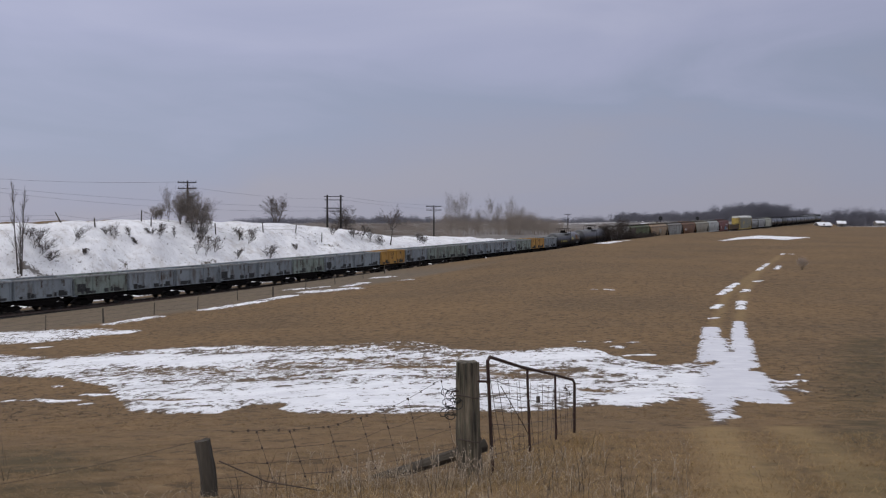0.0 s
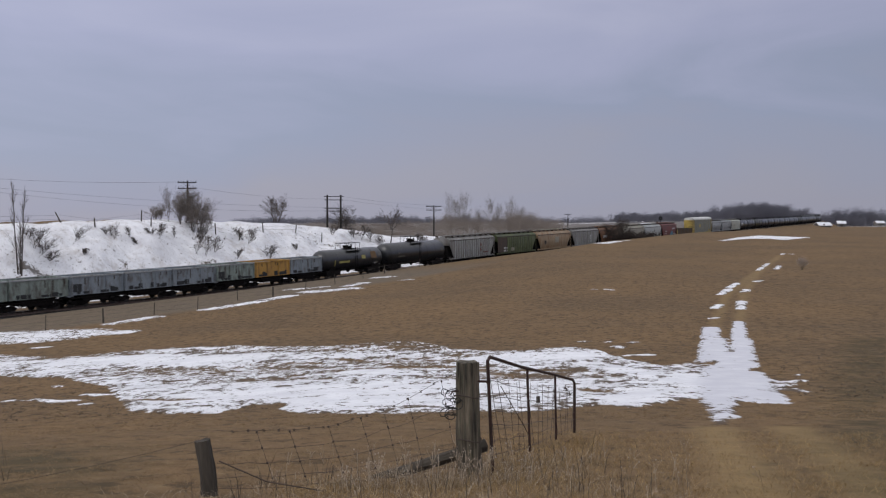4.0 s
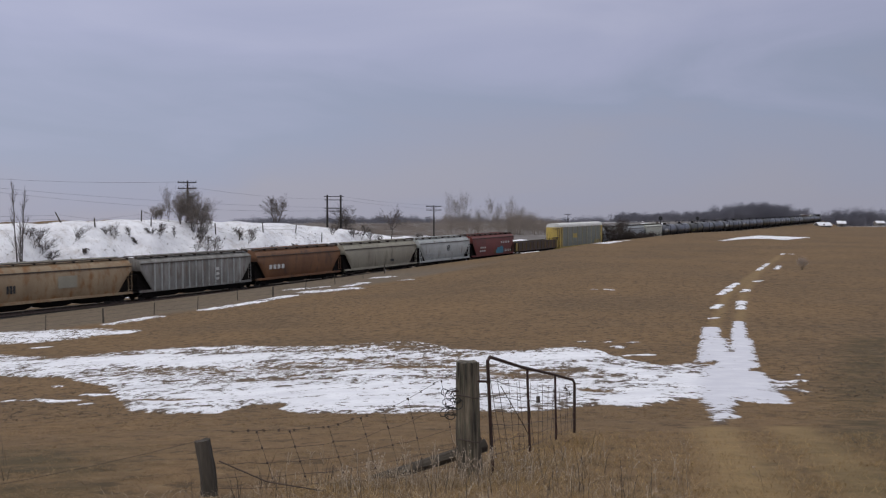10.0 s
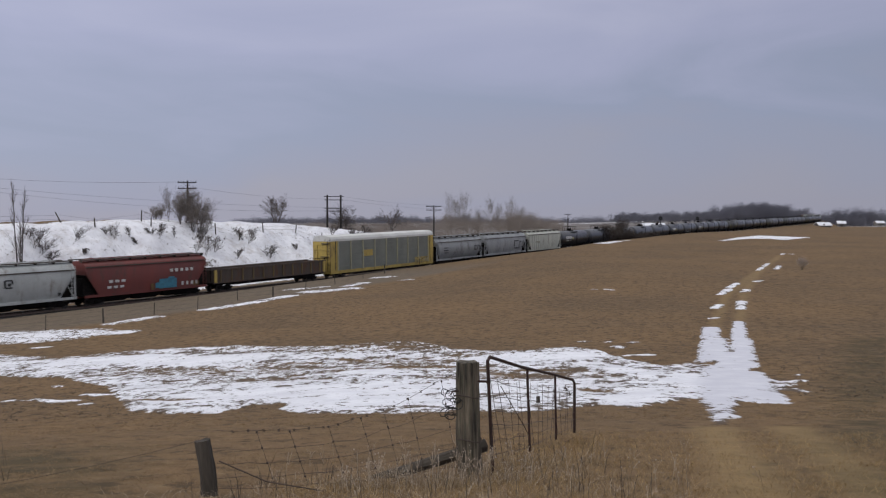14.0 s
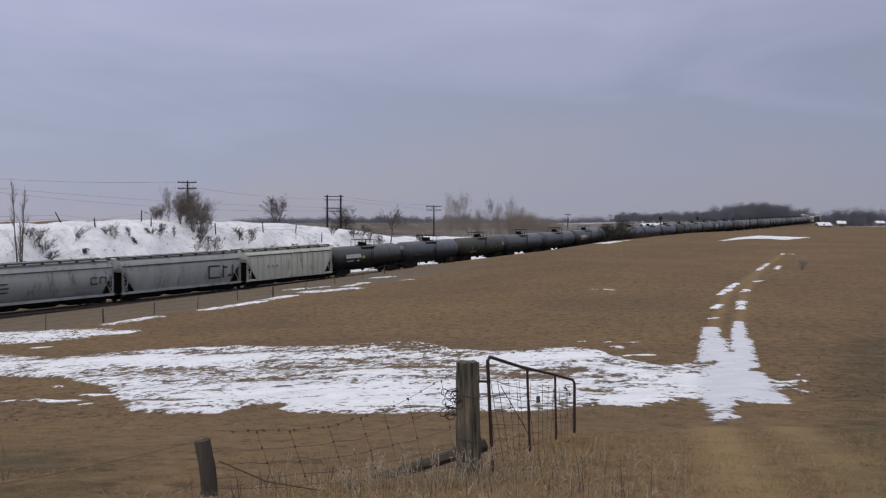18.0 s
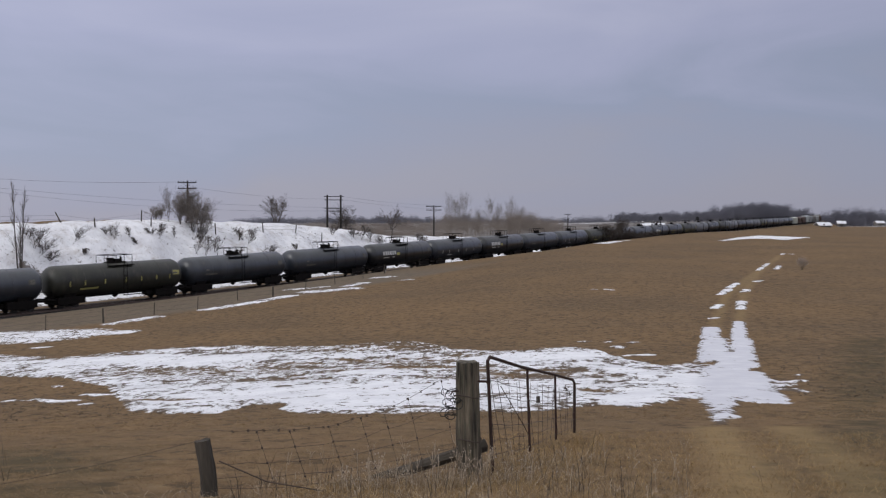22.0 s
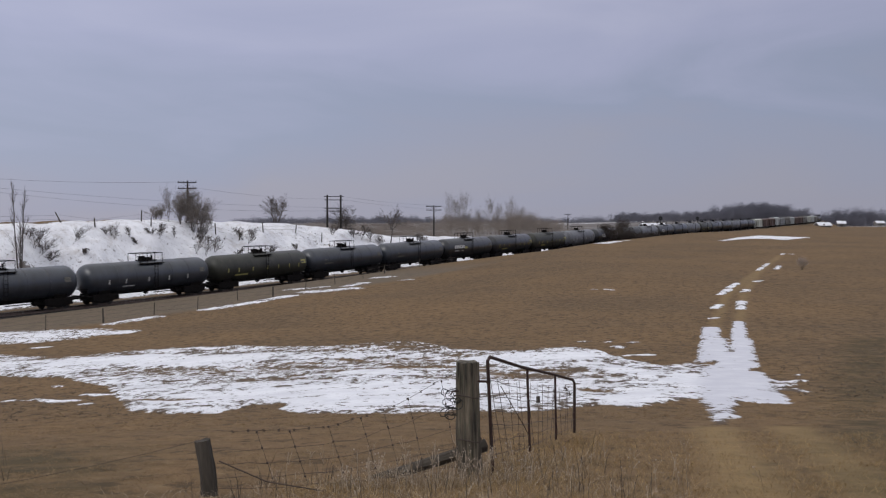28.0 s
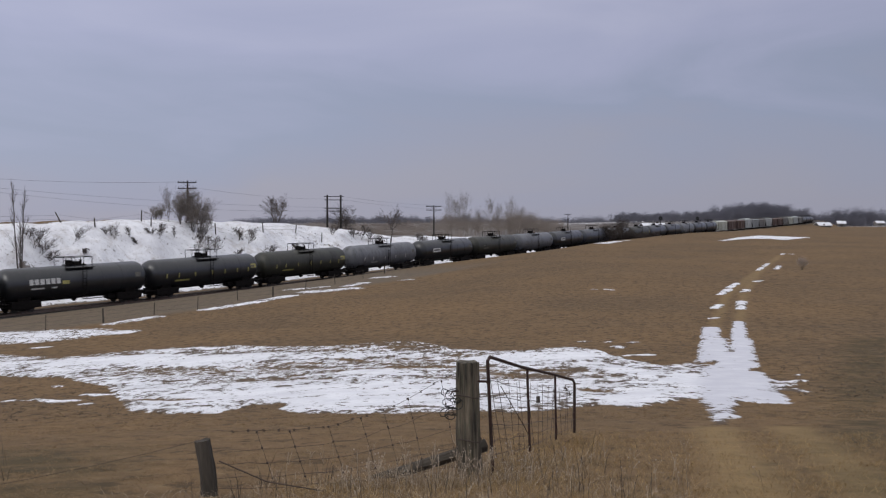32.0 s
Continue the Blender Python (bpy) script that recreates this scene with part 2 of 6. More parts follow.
LINE_WIRE = material("overhead_line_wire", (0.12, 0.12, 0.13), rough=0.6, scale=20)
BARK = material("grey_brown_bark", (0.085, 0.07, 0.06), (0.05, 0.042, 0.037), rough=0.95, scale=4, streak=4)
TWIG = material("bare_winter_twigs", (0.088, 0.07, 0.06), (0.05, 0.04, 0.035), rough=0.95, scale=1.5, tint=0.15)
THICKET = material("grey_thicket_twigs", (0.19, 0.16, 0.14), (0.12, 0.10, 0.086), rough=0.95, scale=1.5, tint=0.15)
BRUSH = material("red_brown_brush_twigs", (0.29, 0.245, 0.21), (0.21, 0.178, 0.152), rough=0.95, scale=0.6, tint=0.15)
DARK_STALK = material("dark_dead_stalks", (0.075, 0.058, 0.045), rough=0.95, scale=3)
# aerial haze put into the base colour as a pale blue-grey
HAZY_WOOD = material("haze_tinted_bare_wood", (0.165, 0.163, 0.19), (0.118, 0.118, 0.142), rough=1.0, scale=0.03, fine=0.6, bump=0)
SNOW_MAT = material("wet_snow", (0.80, 0.81, 0.84), (0.72, 0.73, 0.77), rough=0.6, scale=1.5, bump=0.2)
WALL = material("pale_house_siding", (0.25, 0.235, 0.22), rough=0.8, scale=0.5, tint=0.2)
SHED = material("dark_shed_boards", (0.10, 0.085, 0.075), rough=0.9, scale=0.5)
GLASS = material("dark_window_glass", (0.02, 0.022, 0.026), rough=0.1, scale=1, bump=0)
SIGNAL_BLACK = material("black_signal_enamel", (0.012, 0.012, 0.013), rough=0.5, scale=3)


def grass_material(name, a, b, c):
    m = bpy.data.materials.new(name)
    m.use_nodes = True
    t = m.node_tree
    p = t.nodes["Principled BSDF"]
    p.inputs["Roughness"].default_value = 0.85
    geo = t.nodes.new("ShaderNodeNewGeometry")
    ramp = t.nodes.new("ShaderNodeValToRGB")
    ramp.color_ramp.elements[0].color, ramp.color_ramp.elements[1].color = (*a, 1), (*c, 1)
    e = ramp.color_ramp.elements.new(0.5)
    e.color = (*b, 1)
    link(t, geo.outputs["Random Per Island"], ramp.inputs["Fac"])
    link(t, ramp.outputs[0], p.inputs["Base Color"])
    return m


STRAW = grass_material("dry_straw_blades", (0.12, 0.074, 0.034), (0.225, 0.148, 0.073), (0.32, 0.222, 0.115))
PALE_TWIG = material("pale_poplar_twigs", (0.27, 0.24, 0.215), (0.20, 0.175, 0.155), rough=0.95, scale=0.8, tint=0.1)
PALE_GREEN = material("faded_pale_green_rib", (0.20, 0.23, 0.12), (0.12, 0.145, 0.07), rough=0.6, scale=1.2, streak=5, dirt=(0.06, 0.05, 0.03), dirt_amount=0.3)
GOLD = grass_material("golden_straw_blades", (0.145, 0.088, 0.034), (0.30, 0.193, 0.08), (0.46, 0.325, 0.155))
POST_CREAM = material("cream_rack_post", (0.40, 0.38, 0.25), (0.32, 0.31, 0.22), rough=0.6, scale=1.0, streak=3)
PALE_WEED = grass_material("bleached_weed_stalks", (0.14, 0.10, 0.065), (0.32, 0.25, 0.17), (0.54, 0.455, 0.355))
DARK_WEED = grass_material("dark_weed_stalks", (0.05, 0.038, 0.03), (0.09, 0.07, 0.052), (0.14, 0.11, 0.08))


def ground_material():
    m = bpy.data.materials.new("winter_pasture")
    m.use_nodes = True
    t = m.node_tree
    p = t.nodes["Principled BSDF"]
    p.inputs["Roughness"].default_value = 0.95
    p.inputs["Specular IOR Level"].default_value = 0.15
    co = t.nodes.new("ShaderNodeTexCoord")

    def noise(scale, detail=5.0, rough=0.55, stretch=(1, 1, 1)):
        mp = t.nodes.new("ShaderNodeMapping")
        mp.inputs["Scale"].default_value = stretch
        link(t, co.outputs["Object"], mp.inputs["Vector"])
        n = t.nodes.new("ShaderNodeTexNoise")
        n.inputs["Scale"].default_value, n.inputs["Detail"].default_value, n.inputs["Roughness"].default_value = scale, detail, rough
        link(t, mp.outputs[0], n.inputs["Vector"])
        return n.outputs["Fac"]

    def span(v, lo, hi, a=0.0, b=1.0):
        r = t.nodes.new("ShaderNodeMapRange")
        for k, x in (("From Min", lo), ("From Max", hi), ("To Min", a), ("To Max", b)):
            r.inputs[k].default_value = x
        link(t, v, r.inputs["Value"])
        return r.outputs[0]

    def mixed(f, a, b, mode="MIX"):
        x = t.nodes.new("ShaderNodeMixRGB")
        x.blend_type = mode
        for k, v in (("Fac", f), ("Color1", a), ("Color2", b)):
            if isinstance(v, tuple):
                x.inputs[k].default_value = (*v, 1)
            elif isinstance(v, float):
                x.inputs[k].default_value = v
            else:
                link(t, v, x.inputs[k])
        return x.outputs[0]

    def attr(name):
        a = t.nodes.new("ShaderNodeAttribute")
        a.attribute_name = name
        return a.outputs["Fac"]

    def maths(op, a, b):
        x = t.nodes.new("ShaderNodeMath")
        x.operation = op
        for i, v in enumerate((a, b)):
            if isinstance(v, float):
                x.inputs[i].default_value = v
            else:
                link(t, v, x.inputs[i])
        return x.outputs[0]

    clump = noise(1.6, 6.0, 0.6, (1, 0.85, 1))
    wide = noise(0.07, 4.0)
    tuft = noise(7.0, 4.0, 0.6)
    grass = mixed(span(wide, 0.38, 0.62), (0.207, 0.130, 0.065), (0.154, 0.102, 0.057))
    grass = mixed(span(clump, 0.42, 0.66, 0.0, 0.6), grass, (0.112, 0.072, 0.036))
    grass = mixed(span(tuft, 0.56, 0.74, 0.0, 0.65), grass, (0.275, 0.20, 0.112))
    # near-black ripples: shade between the tussocks put into the grass colour
    grass = mixed(span(noise(2.6, 6.0, 0.7, (1, 0.7, 1)), 0.515, 0.62, 0.0, 0.8), grass, (0.062, 0.043, 0.025))
    grass = mixed(span(noise(0.9, 6.0, 0.7, (1, 0.85, 1)), 0.5, 0.66, 0.0, 0.4), grass, (0.098, 0.066, 0.035))
    grass = mixed(span(noise(1.5, 6.0, 0.7, (1, 0.85, 1)), 0.54, 0.7, 0.0, 0.34), grass, (0.25, 0.178, 0.10))
    grass = mixed(maths("MULTIPLY", attr("worn"), span(tuft, 0.3, 0.6, 0.55, 1.0)), grass, (0.27, 0.187, 0.088))
    # green-dark grass; part of it is corner vignetting put into the colour
    grass = mixed(maths("MULTIPLY", attr("vignette_grass"), span(clump, 0.35, 0.6, 0.45, 1.0)), grass, (0.058, 0.049, 0.025))
    grass = mixed(attr("bank"), grass, mixed(span(clump, 0.35, 0.65), (0.165, 0.135, 0.10), (0.12, 0.098, 0.075)))
    # paler grey paints distance haze on far fields; bluff earth shares it
    grass = mixed(attr("haze_and_bluff_grey"), grass, mixed(span(noise(0.09, 6.0, 0.65), 0.4, 0.6), (0.215, 0.198, 0.188), (0.15, 0.137, 0.13)))
    # stones near black: the shade under the train is in their colour
    stones = mixed(span(noise(14.0, 4.0, 0.7), 0.35, 0.65), (0.048, 0.041, 0.035), (0.022, 0.019, 0.018))
    # meltwater darkens the grass among the drifts
    grass = mixed(span(attr("snow"), 0.3, 0.6, 0.0, 0.85), grass, (0.112, 0.088, 0.068))
    soil = mixed(attr("shaded_gravel"), grass, stones)
    # snow: cover from the land's own drifts, broken up by tussocks of three sizes
    broken = maths("ADD", span(noise(0.5, 4.0, 0.5, (1, 0.8, 1)), 0.0, 1.0, -0.9, 0.9), span(noise(1.9, 5.0, 0.6, (1, 0.55, 1)), 0.0, 1.0, -1.4, 1.4))
    broken = maths("ADD", broken, span(noise(5.0, 5.0, 0.7, (1, 0.5, 1)), 0.0, 1.0, -1.7, 1.7))
    cover = maths("MULTIPLY", span(maths("ADD", attr("snow"), broken), 0.38, 0.70), span(attr("snow"), 0.12, 0.3))
    # grey mottling: dirty snow, and relief shading put into the white
    white = mixed(span(noise(0.7, 6.0, 0.6), 0.34, 0.66), (0.91, 0.912, 0.94), (0.76, 0.765, 0.80))
    white = mixed(span(noise(5.0, 5.0, 0.7), 0.52, 0.74, 0.0, 0.5), white, (0.50, 0.485, 0.48))
    white = mixed(span(noise(0.28, 5.0, 0.6), 0.5, 0.68, 0.0, 0.6), white, (0.66, 0.655, 0.69))
    # snow packed grey by tyres
    white = mixed(maths("MULTIPLY", attr("packed"), span(noise(1.2, 5.0, 0.6), 0.3, 0.6, 0.5, 0.9)), white, (0.60, 0.60, 0.655))
    # earth washed down the bluff
    white = mixed(maths("MULTIPLY", attr("wash"), span(noise(0.55, 6.0, 0.72, (1, 1, 0.5)), 0.5, 0.68, 0.0, 0.5)), white, (0.36, 0.31, 0.27))
    white = mixed(maths("MULTIPLY", attr("wash"), span(noise(2.6, 5.0, 0.7), 0.60, 0.68, 0.0, 0.85)), white, (0.12, 0.095, 0.075))
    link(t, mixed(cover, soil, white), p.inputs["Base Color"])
    link(t, span(cover, 0.0, 1.0, 0.95, 0.6), p.inputs["Roughness"])
    bp = t.nodes.new("ShaderNodeBump")
    bp.inputs["Strength"].default_value, bp.inputs["Distance"].default_value = 0.45, 0.12
    rough = maths("ADD", maths("MULTIPLY", clump, 0.8), maths("MULTIPLY", tuft, 0.4))
    link(t, maths("ADD", rough, maths("MULTIPLY", cover, 0.45)), bp.inputs["Height"])
    link(t, bp.outputs[0], p.inputs["Normal"])
    return m


GROUND = ground_material()


# ---------- geometry helpers ----------
class Shape:
    """Collects pieces of one mesh."""

    def __init__(self):
        self.v, self.f, self.smooth = [], [], False

    def add(self, verts, faces):
        n = len(self.v)
        self.v += [tuple(p) for p in verts]
        self.f += [tuple(i + n for i in f) for f in faces]
        return self

    def box(self, c, size, m=None):
        x, y, z = (s / 2 for s in size)
        pts = [Vector((sx * x, sy * y, sz * z)) for sx in (-1, 1) for sy in (-1, 1) for sz in (-1, 1)]
        if m:
            pts = [m.to_3x3() @ p for p in pts]
        pts = [p + Vector(c) for p in pts]
        return self.add(pts, [(0, 1, 3, 2), (4, 6, 7, 5), (0, 4, 5, 1), (2, 3, 7, 6), (0, 2, 6, 4), (1, 5, 7, 3)])

    def tube(self, pts, radii, n=6, cap=True):
        pts = [Vector(p) for p in pts]
        if not hasattr(radii, "__len__"):
            radii = [radii] * len(pts)
        verts, faces = [], []
        for i, p in enumerate(pts):
            d = (pts[min(i + 1, len(pts) - 1)] - pts[max(i - 1, 0)]).normalized()
            a = d.orthogonal().normalized() if abs(d.z) > 0.95 else d.cross(Vector((0, 0, 1))).normalized()
            b = d.cross(a)
            for k in range(n):
                w = 2 * math.pi * k / n
                verts.append(p + (a * math.cos(w) + b * math.sin(w)) * radii[i])
        for i in range(len(pts) - 1):
            for k in range(n):
                q = (k + 1) % n
                faces.append((i * n + k, i * n + q, (i + 1) * n + q, (i + 1) * n + k))
        if cap:
            faces += [tuple(reversed(range(n))), tuple(range((len(pts) - 1) * n, len(pts) * n))]
        return self.add(verts, faces)

    def loft(self, rings, close=True):
        n = len(rings[0])
        verts = [p for r in rings for p in r]
        faces = [(i * n + k, i * n + (k + 1) % n, (i + 1) * n + (k + 1) % n, (i + 1) * n + k) for i in range(len(rings) - 1) for k in range(n)]
        if close:
            faces += [tuple(reversed(range(n))), tuple(range((len(rings) - 1) * n, len(rings) * n))]
        return self.add(verts, faces)

    def mesh(self, name, mat):
        me = bpy.data.meshes.new(name)
        me.from_pydata(self.v, [], self.f)
        me.materials.append(mat)
        me.update()
        if self.smooth:
            me.polygons.foreach_set("use_smooth", [True] * len(me.polygons))
            me.set_sharp_from_angle(angle=radians(38))
        return me


STORE = {}


def stored(key, name, mat, build):
    """A mesh made once for a key and a material, then shared."""
    k = (key, mat.name)
    if k not in STORE:
        s = Shape()
        build(s)
        STORE[k] = s.mesh(name, mat)
    return STORE[k]


def part(name, me, parent, label="", at=None):
    ob = new(name, me)
    ob.parent = parent
    if at is not None:
        ob.matrix_basis = at
    return tagged(ob, label=label)


def thing(name, label, category, group="", kind="", at=None):
    ob = new(name)
    ob.empty_display_size = 0.3
    if at is not None:
        ob.matrix_basis = at
    return tagged(ob, label, category, group, kind)


# ---------- the ground: one sheet to the horizon, with drifts of old snow ----------
# drifts as strokes: from, to, half width
DRIFTS = [
    (-38, 73.5, -30, 74, 4.0), (-30, 74, -24.5, 74.2, 1.3), (-27.8, 81.5, -25.6, 86, 0.75), (-22.2, 91.5, -19.3, 96.3, 0.9), (-19.3, 96.3, -16.4, 103.6, 0.95),
    (-17.7, 112.2, -14.1, 114.3, 0.7), (-14.4, 107.8, -10.7, 109.4, 1.6), (-11.2, 114, -9.8, 117.8, 0.8), (-8.4, 126.4, -7.1, 127, 1.1), (-4.8, 118.8, -4.1, 119.3, 0.6),
    (31.4, 190.5, 34.0, 198, 1.7), (33.0, 194, 36.6, 203, 1.1), (38.5, 206, 40, 209, 0.6),
]
# crumbs of snow round the great drift
CRUMBS = [
    (10.46, 30.0, 10.85, 30.35, 0.22), (10.3, 28.8, 10.44, 28.26, 0.32), (11.26, 31.25, 11.74, 31.55, 0.2), (12.3, 33.55, 12.49, 33.8, 0.14), (7.31, 51.3, 7.6, 51.2, 0.22),
    (8.64, 50.8, 8.83, 50.76, 0.2), (9.84, 50.16, 10.0, 50.1, 0.22), (8.62, 48.2, 8.79, 47.6, 0.26), (8.34, 43.5, 9.27, 43.6, 0.26), (14.08, 90.5, 14.19, 90.5, 0.26),
    (15.15, 90.3, 15.49, 89.5, 0.32), (-16.1, 35.6, -15.44, 35.3, 0.2), (-14.98, 35.6, -13.3, 33.5, 0.2), (-14.0, 34.25, -12.98, 33.9, 0.2), (-12.04, 31.9, -11.68, 31.9, 0.18),
    (-13.43, 36.3, -12.6, 35.7, 0.28), (-16.67, 41.5, -16.33, 41.3, 0.2), (-27.88, 65.9, -26.92, 65.9, 0.35), (-4.26, 26.4, -3.8, 25.2, 0.2),
]
SOLID = [
    (-8.0, 32.0, -4.9, 31.6, 2.3), (-4.6, 32.2, -0.1, 30.6, 2.5), (-3.7, 28.0, -0.4, 26.5, 1.7), (-3.4, 40.4, -1.9, 38.8, 1.3), (-21.0, 55.2, -17.1, 54.8, 2.4), (-15.7, 52.4, -10.9, 52.0, 2.2),
    (3.1, 44.5, 5.5, 43.7, 2.2), (4.9, 26.3, 6.9, 28.5, 1.2), (6.0, 40.1, 7.4, 34.4, 0.8), (8.3, 34.1, 8.3, 31.0, 0.8), (-9.2, 28.9, -8.0, 28.1, 0.7), (-12.2, 36.3, -9.6, 36.0, 0.7), (-14.2, 41.1, -10.7, 40.1, 0.6),
]
THIN = [
    (-7.7, 47.9, -6.1, 46.8, 0.5), (-5.5, 48.9, -4.0, 47.1, 0.45), (-2.2, 42.8, 0.1, 41.3, 0.7), (-4.9, 37.4, -4.4, 37.6, 0.3), (-1.0, 33.4, -0.5, 33.9, 0.3), (3.1, 38.4, 4.7, 37.5, 0.5),
    (-6.4, 39.9, -6.0, 41.0, 0.25), (-2.9, 53.2, -1.4, 53.2, 0.7), (-11.4, 40.3, -10.5, 40.6, 0.3), (-10.4, 32.7, -8.3, 31.1, 0.4), (-2.5, 31.8, -2.1, 32.4, 0.16), (4.4, 29.6, 4.9, 28.6, 0.5), (1.5, 39.2, 2.4, 35.3, 0.6),
]
# thin grey snow full of stalks
MEAGRE = [(-16, 48, -9, 44, 2.2), (-12, 57.5, 0, 52.5, 2.6), (-9, 46.0, 0, 45.5, 3.0), (-4, 42, 1, 40, 1.6), (1, 37, 5.5, 36, 2.4), (-24, 58.5, -17, 57.5, 1.2), (-11, 40, -6, 39, 1.2)]
RUTS = [
    (16.0, 58.4, 10.8, 39.7, 0.34), (16.3, 58.4, 11.1, 39.7, 0.38), (14.62, 51.5, 11.5, 39.6, 0.42), (19.1, 62.5, 15.8, 51.5, 0.38), (15.9, 51.5, 11.6, 37.2, 0.5), (13.0, 43.6, 8.1, 27.1, 0.62), (10.5, 37.4, 6.9, 24.1, 0.4),
    (6.85, 23.8, 6.03, 20.7, 0.26), (5.9, 20.4, 5.35, 18.6, 0.1), (10.8, 34.6, 8.6, 26.0, 0.62), (10.6, 32.3, 10.7, 31.3, 0.26), (8.0, 25.4, 8.6, 25.0, 0.4), (16.4, 54.1, 15.6, 51.5, 0.28),
]
FAR_RUTS = [
    (17.84, 64.5, 18.36, 65.0, 0.26), (20.12, 72.0, 21.48, 75.0, 0.34), (21.98, 71.5, 23.98, 77.8, 0.38), (24.05, 84.0, 26.4, 89.5, 0.36), (26.77, 90.8, 29.1, 95.8, 0.36), (26.75, 86.3, 27.9, 89.0, 0.34), (31.3, 97.5, 32.3, 98.8, 0.32),
    (37.2, 114.6, 42.5, 127.1, 0.3), (40.06, 116.8, 42.6, 122.8, 0.28), (51.97, 149.3, 53.6, 152.6, 0.34), (54.16, 150.8, 54.6, 150.8, 0.34),
]
# bare earth showing on the bluff
BARE = [(-46.2, 107.6, -43.6, 109.5, 0.75), (-44.16, 109.32, -43.1, 109, 0.28), (-43.27, 113.61, -42.56, 113.19, 0.28), (-39, 118.84, -38.47, 118.21, 0.23), (-40.96, 119.46, -40.6, 119.26, 0.23), (-36.95, 126.58, -35.79, 127.62, 0.33), (-32.05, 128.67, -30.72, 130.24, 0.28), (-27.96, 135.99, -27.25, 136.31, 0.28), (-13.36, 159.53, -10.68, 163.19, 0.37), (-22.26, 152.73, -16.92, 157.96, 0.28), (-9.79, 166.33, -8.01, 169.47, 0.65), (-41.4, 112.98, -40.51, 112.46, 0.23), (-46.3, 106.18, -45.41, 105.97, 0.28)]


def stroke(x, y, row):
    ax, ay, bx, by, w = row
    dx, dy = bx - ax, by - ay
    k = np.clip(((x - ax) * dx + (y - ay) * dy) / (dx * dx + dy * dy), 0, 1)
    return w - np.hypot(x - ax - k * dx, y - ay - k * dy)


def snow_cover(x, y):
    """Over 0.5 where snow lies."""
    low = np.interp(x, [-45, -22.8, -18.5, -16.1, -14.0, -12.2, -9.2, -7.5, -5.9, -5.6, -4.6, -4.0, -3.4, -1.1, 0.6, 1.8, 3.6, 4.15, 4.3, 4.8, 5.9, 7.2, 9.2],
                    [52, 49.7, 47, 43.4, 40.3, 36, 28.4, 26.4, 25.7, 28.4, 28.2, 25.2, 24.2, 23.2, 23.9, 22.5, 24.2, 25, 23.4, 23.8, 25.3, 26.7, 31])
    high = np.interp(x, [-45, -28.4, -23.4, -20.7, -17, -12.6, -9.4, -6.6, -3.4, -1.3, 0.5, 1.9, 3.8, 5.2, 6.5, 7.6, 7.8, 8.7, 9.6, 10.9],
                     [62, 61.9, 58.5, 59.6, 60.2, 59.4, 56.8, 55.4, 56.2, 55.2, 50.6, 48.5, 47.4, 48.2, 48.5, 45.9, 42.5, 38.5, 38.4, 40.3])
    inside = np.minimum(np.minimum((y - low) / 0.9, (high - y) / 2.0), (10.2 - x) * 0.8)
    base = np.full(x.shape, 0.27)
    for row in MEAGRE:
        base = np.minimum(base, 0.27 - 0.32 * np.clip(stroke(x, y, row) / 1.5 + 0.5, 0, 1))
    band = np.minimum(inside, base) + 0.08 * waves(x, y, 4.0, 4.0)
    for row in SOLID:
        band = np.maximum(band, np.minimum(inside, np.clip(stroke(x, y, row) / 1.2 + 0.2, -1, 1.2)))
    for row in THIN:
        band = np.minimum(band, 0.05 - np.clip(stroke(x, y, row) / max(0.3, row[4]), -1, 0.6) * 0.6)
    best = np.clip(band, -1, 1.1)
    # a long drift on the brow of the field
    near = np.interp(x, [58.9, 63.7, 69.9, 73.0, 73.8, 80, 84.8], [204.9, 212.4, 219.5, 217, 210, 218.5, 225.7])
    far = np.interp(x, [60.4, 67.3, 72.2, 78.4, 81.9, 83.7, 86], [210, 224, 231.7, 240.4, 234, 230, 228.9])
    best = np.maximum(best, np.clip(np.minimum(np.minimum(y - near, far - y) / 2.5, np.minimum(x - 59.5, 85.5 - x)), -1, 0.6))
    for row in CRUMBS:
        best = np.maximum(best, np.clip(stroke(x, y, row) / 0.35, -1, 0.45))
    for row in DRIFTS:
        best = np.maximum(best, np.clip(stroke(x, y, row) / max(1.0, row[4] * 0.7), -1, 0.34))
    for row in RUTS + FAR_RUTS:
        best = np.maximum(best, np.clip(stroke(x, y, row) / 0.36, -1, 1.0))
    s, d = beside(x, y)
    e = -d
    crest = np.interp(s, [-800, 5, 30, 90, 96], [21.0, 21.5, 23.0, 23.5, 25])
    bluff = np.minimum(smooth(0.0, 1.3, e - np.interp(s, [-60, -10, 60, 90], [4.6, 4.7, 4.7, 4.4])) * 1.3 - 0.5, smooth(crest + 1.5, crest - 1.5, e) * 1.3 - 0.5)
    bluff = np.where(s < 152, np.minimum(bluff, 0.8) + 0.2 * waves(x, y, 4.0, 2.0), -1)
    for row in BARE:
        bluff = np.minimum(bluff, 0.25 - stroke(x, y, row) * 0.9)
    best = np.maximum(best, np.where(e > 2, bluff * 1.1, -1))
    # far fields keep some strips of snow
    for row in ((62.33, 732.27, 105.07, 737.5, 14.88), (53.42, 795.04, 115.75, 805.5, 13.02), (8.9, 585.82, 23.15, 587.91, 6.51), (133.56, 868.26, 195.89, 889.19, 13.95), (293.83, 669.5, 313.42, 674.73, 8.37), (267.12, 643.35, 286.71, 646.49, 5.58), (342.8, 721.81, 356.16, 721.81, 5.58), (-26.71, 669.5, 35.62, 690.43, 8.37)):
        best = np.maximum(best, np.clip(stroke(x, y, row) / row[4], -1, 0.6))
    return best + 0.5


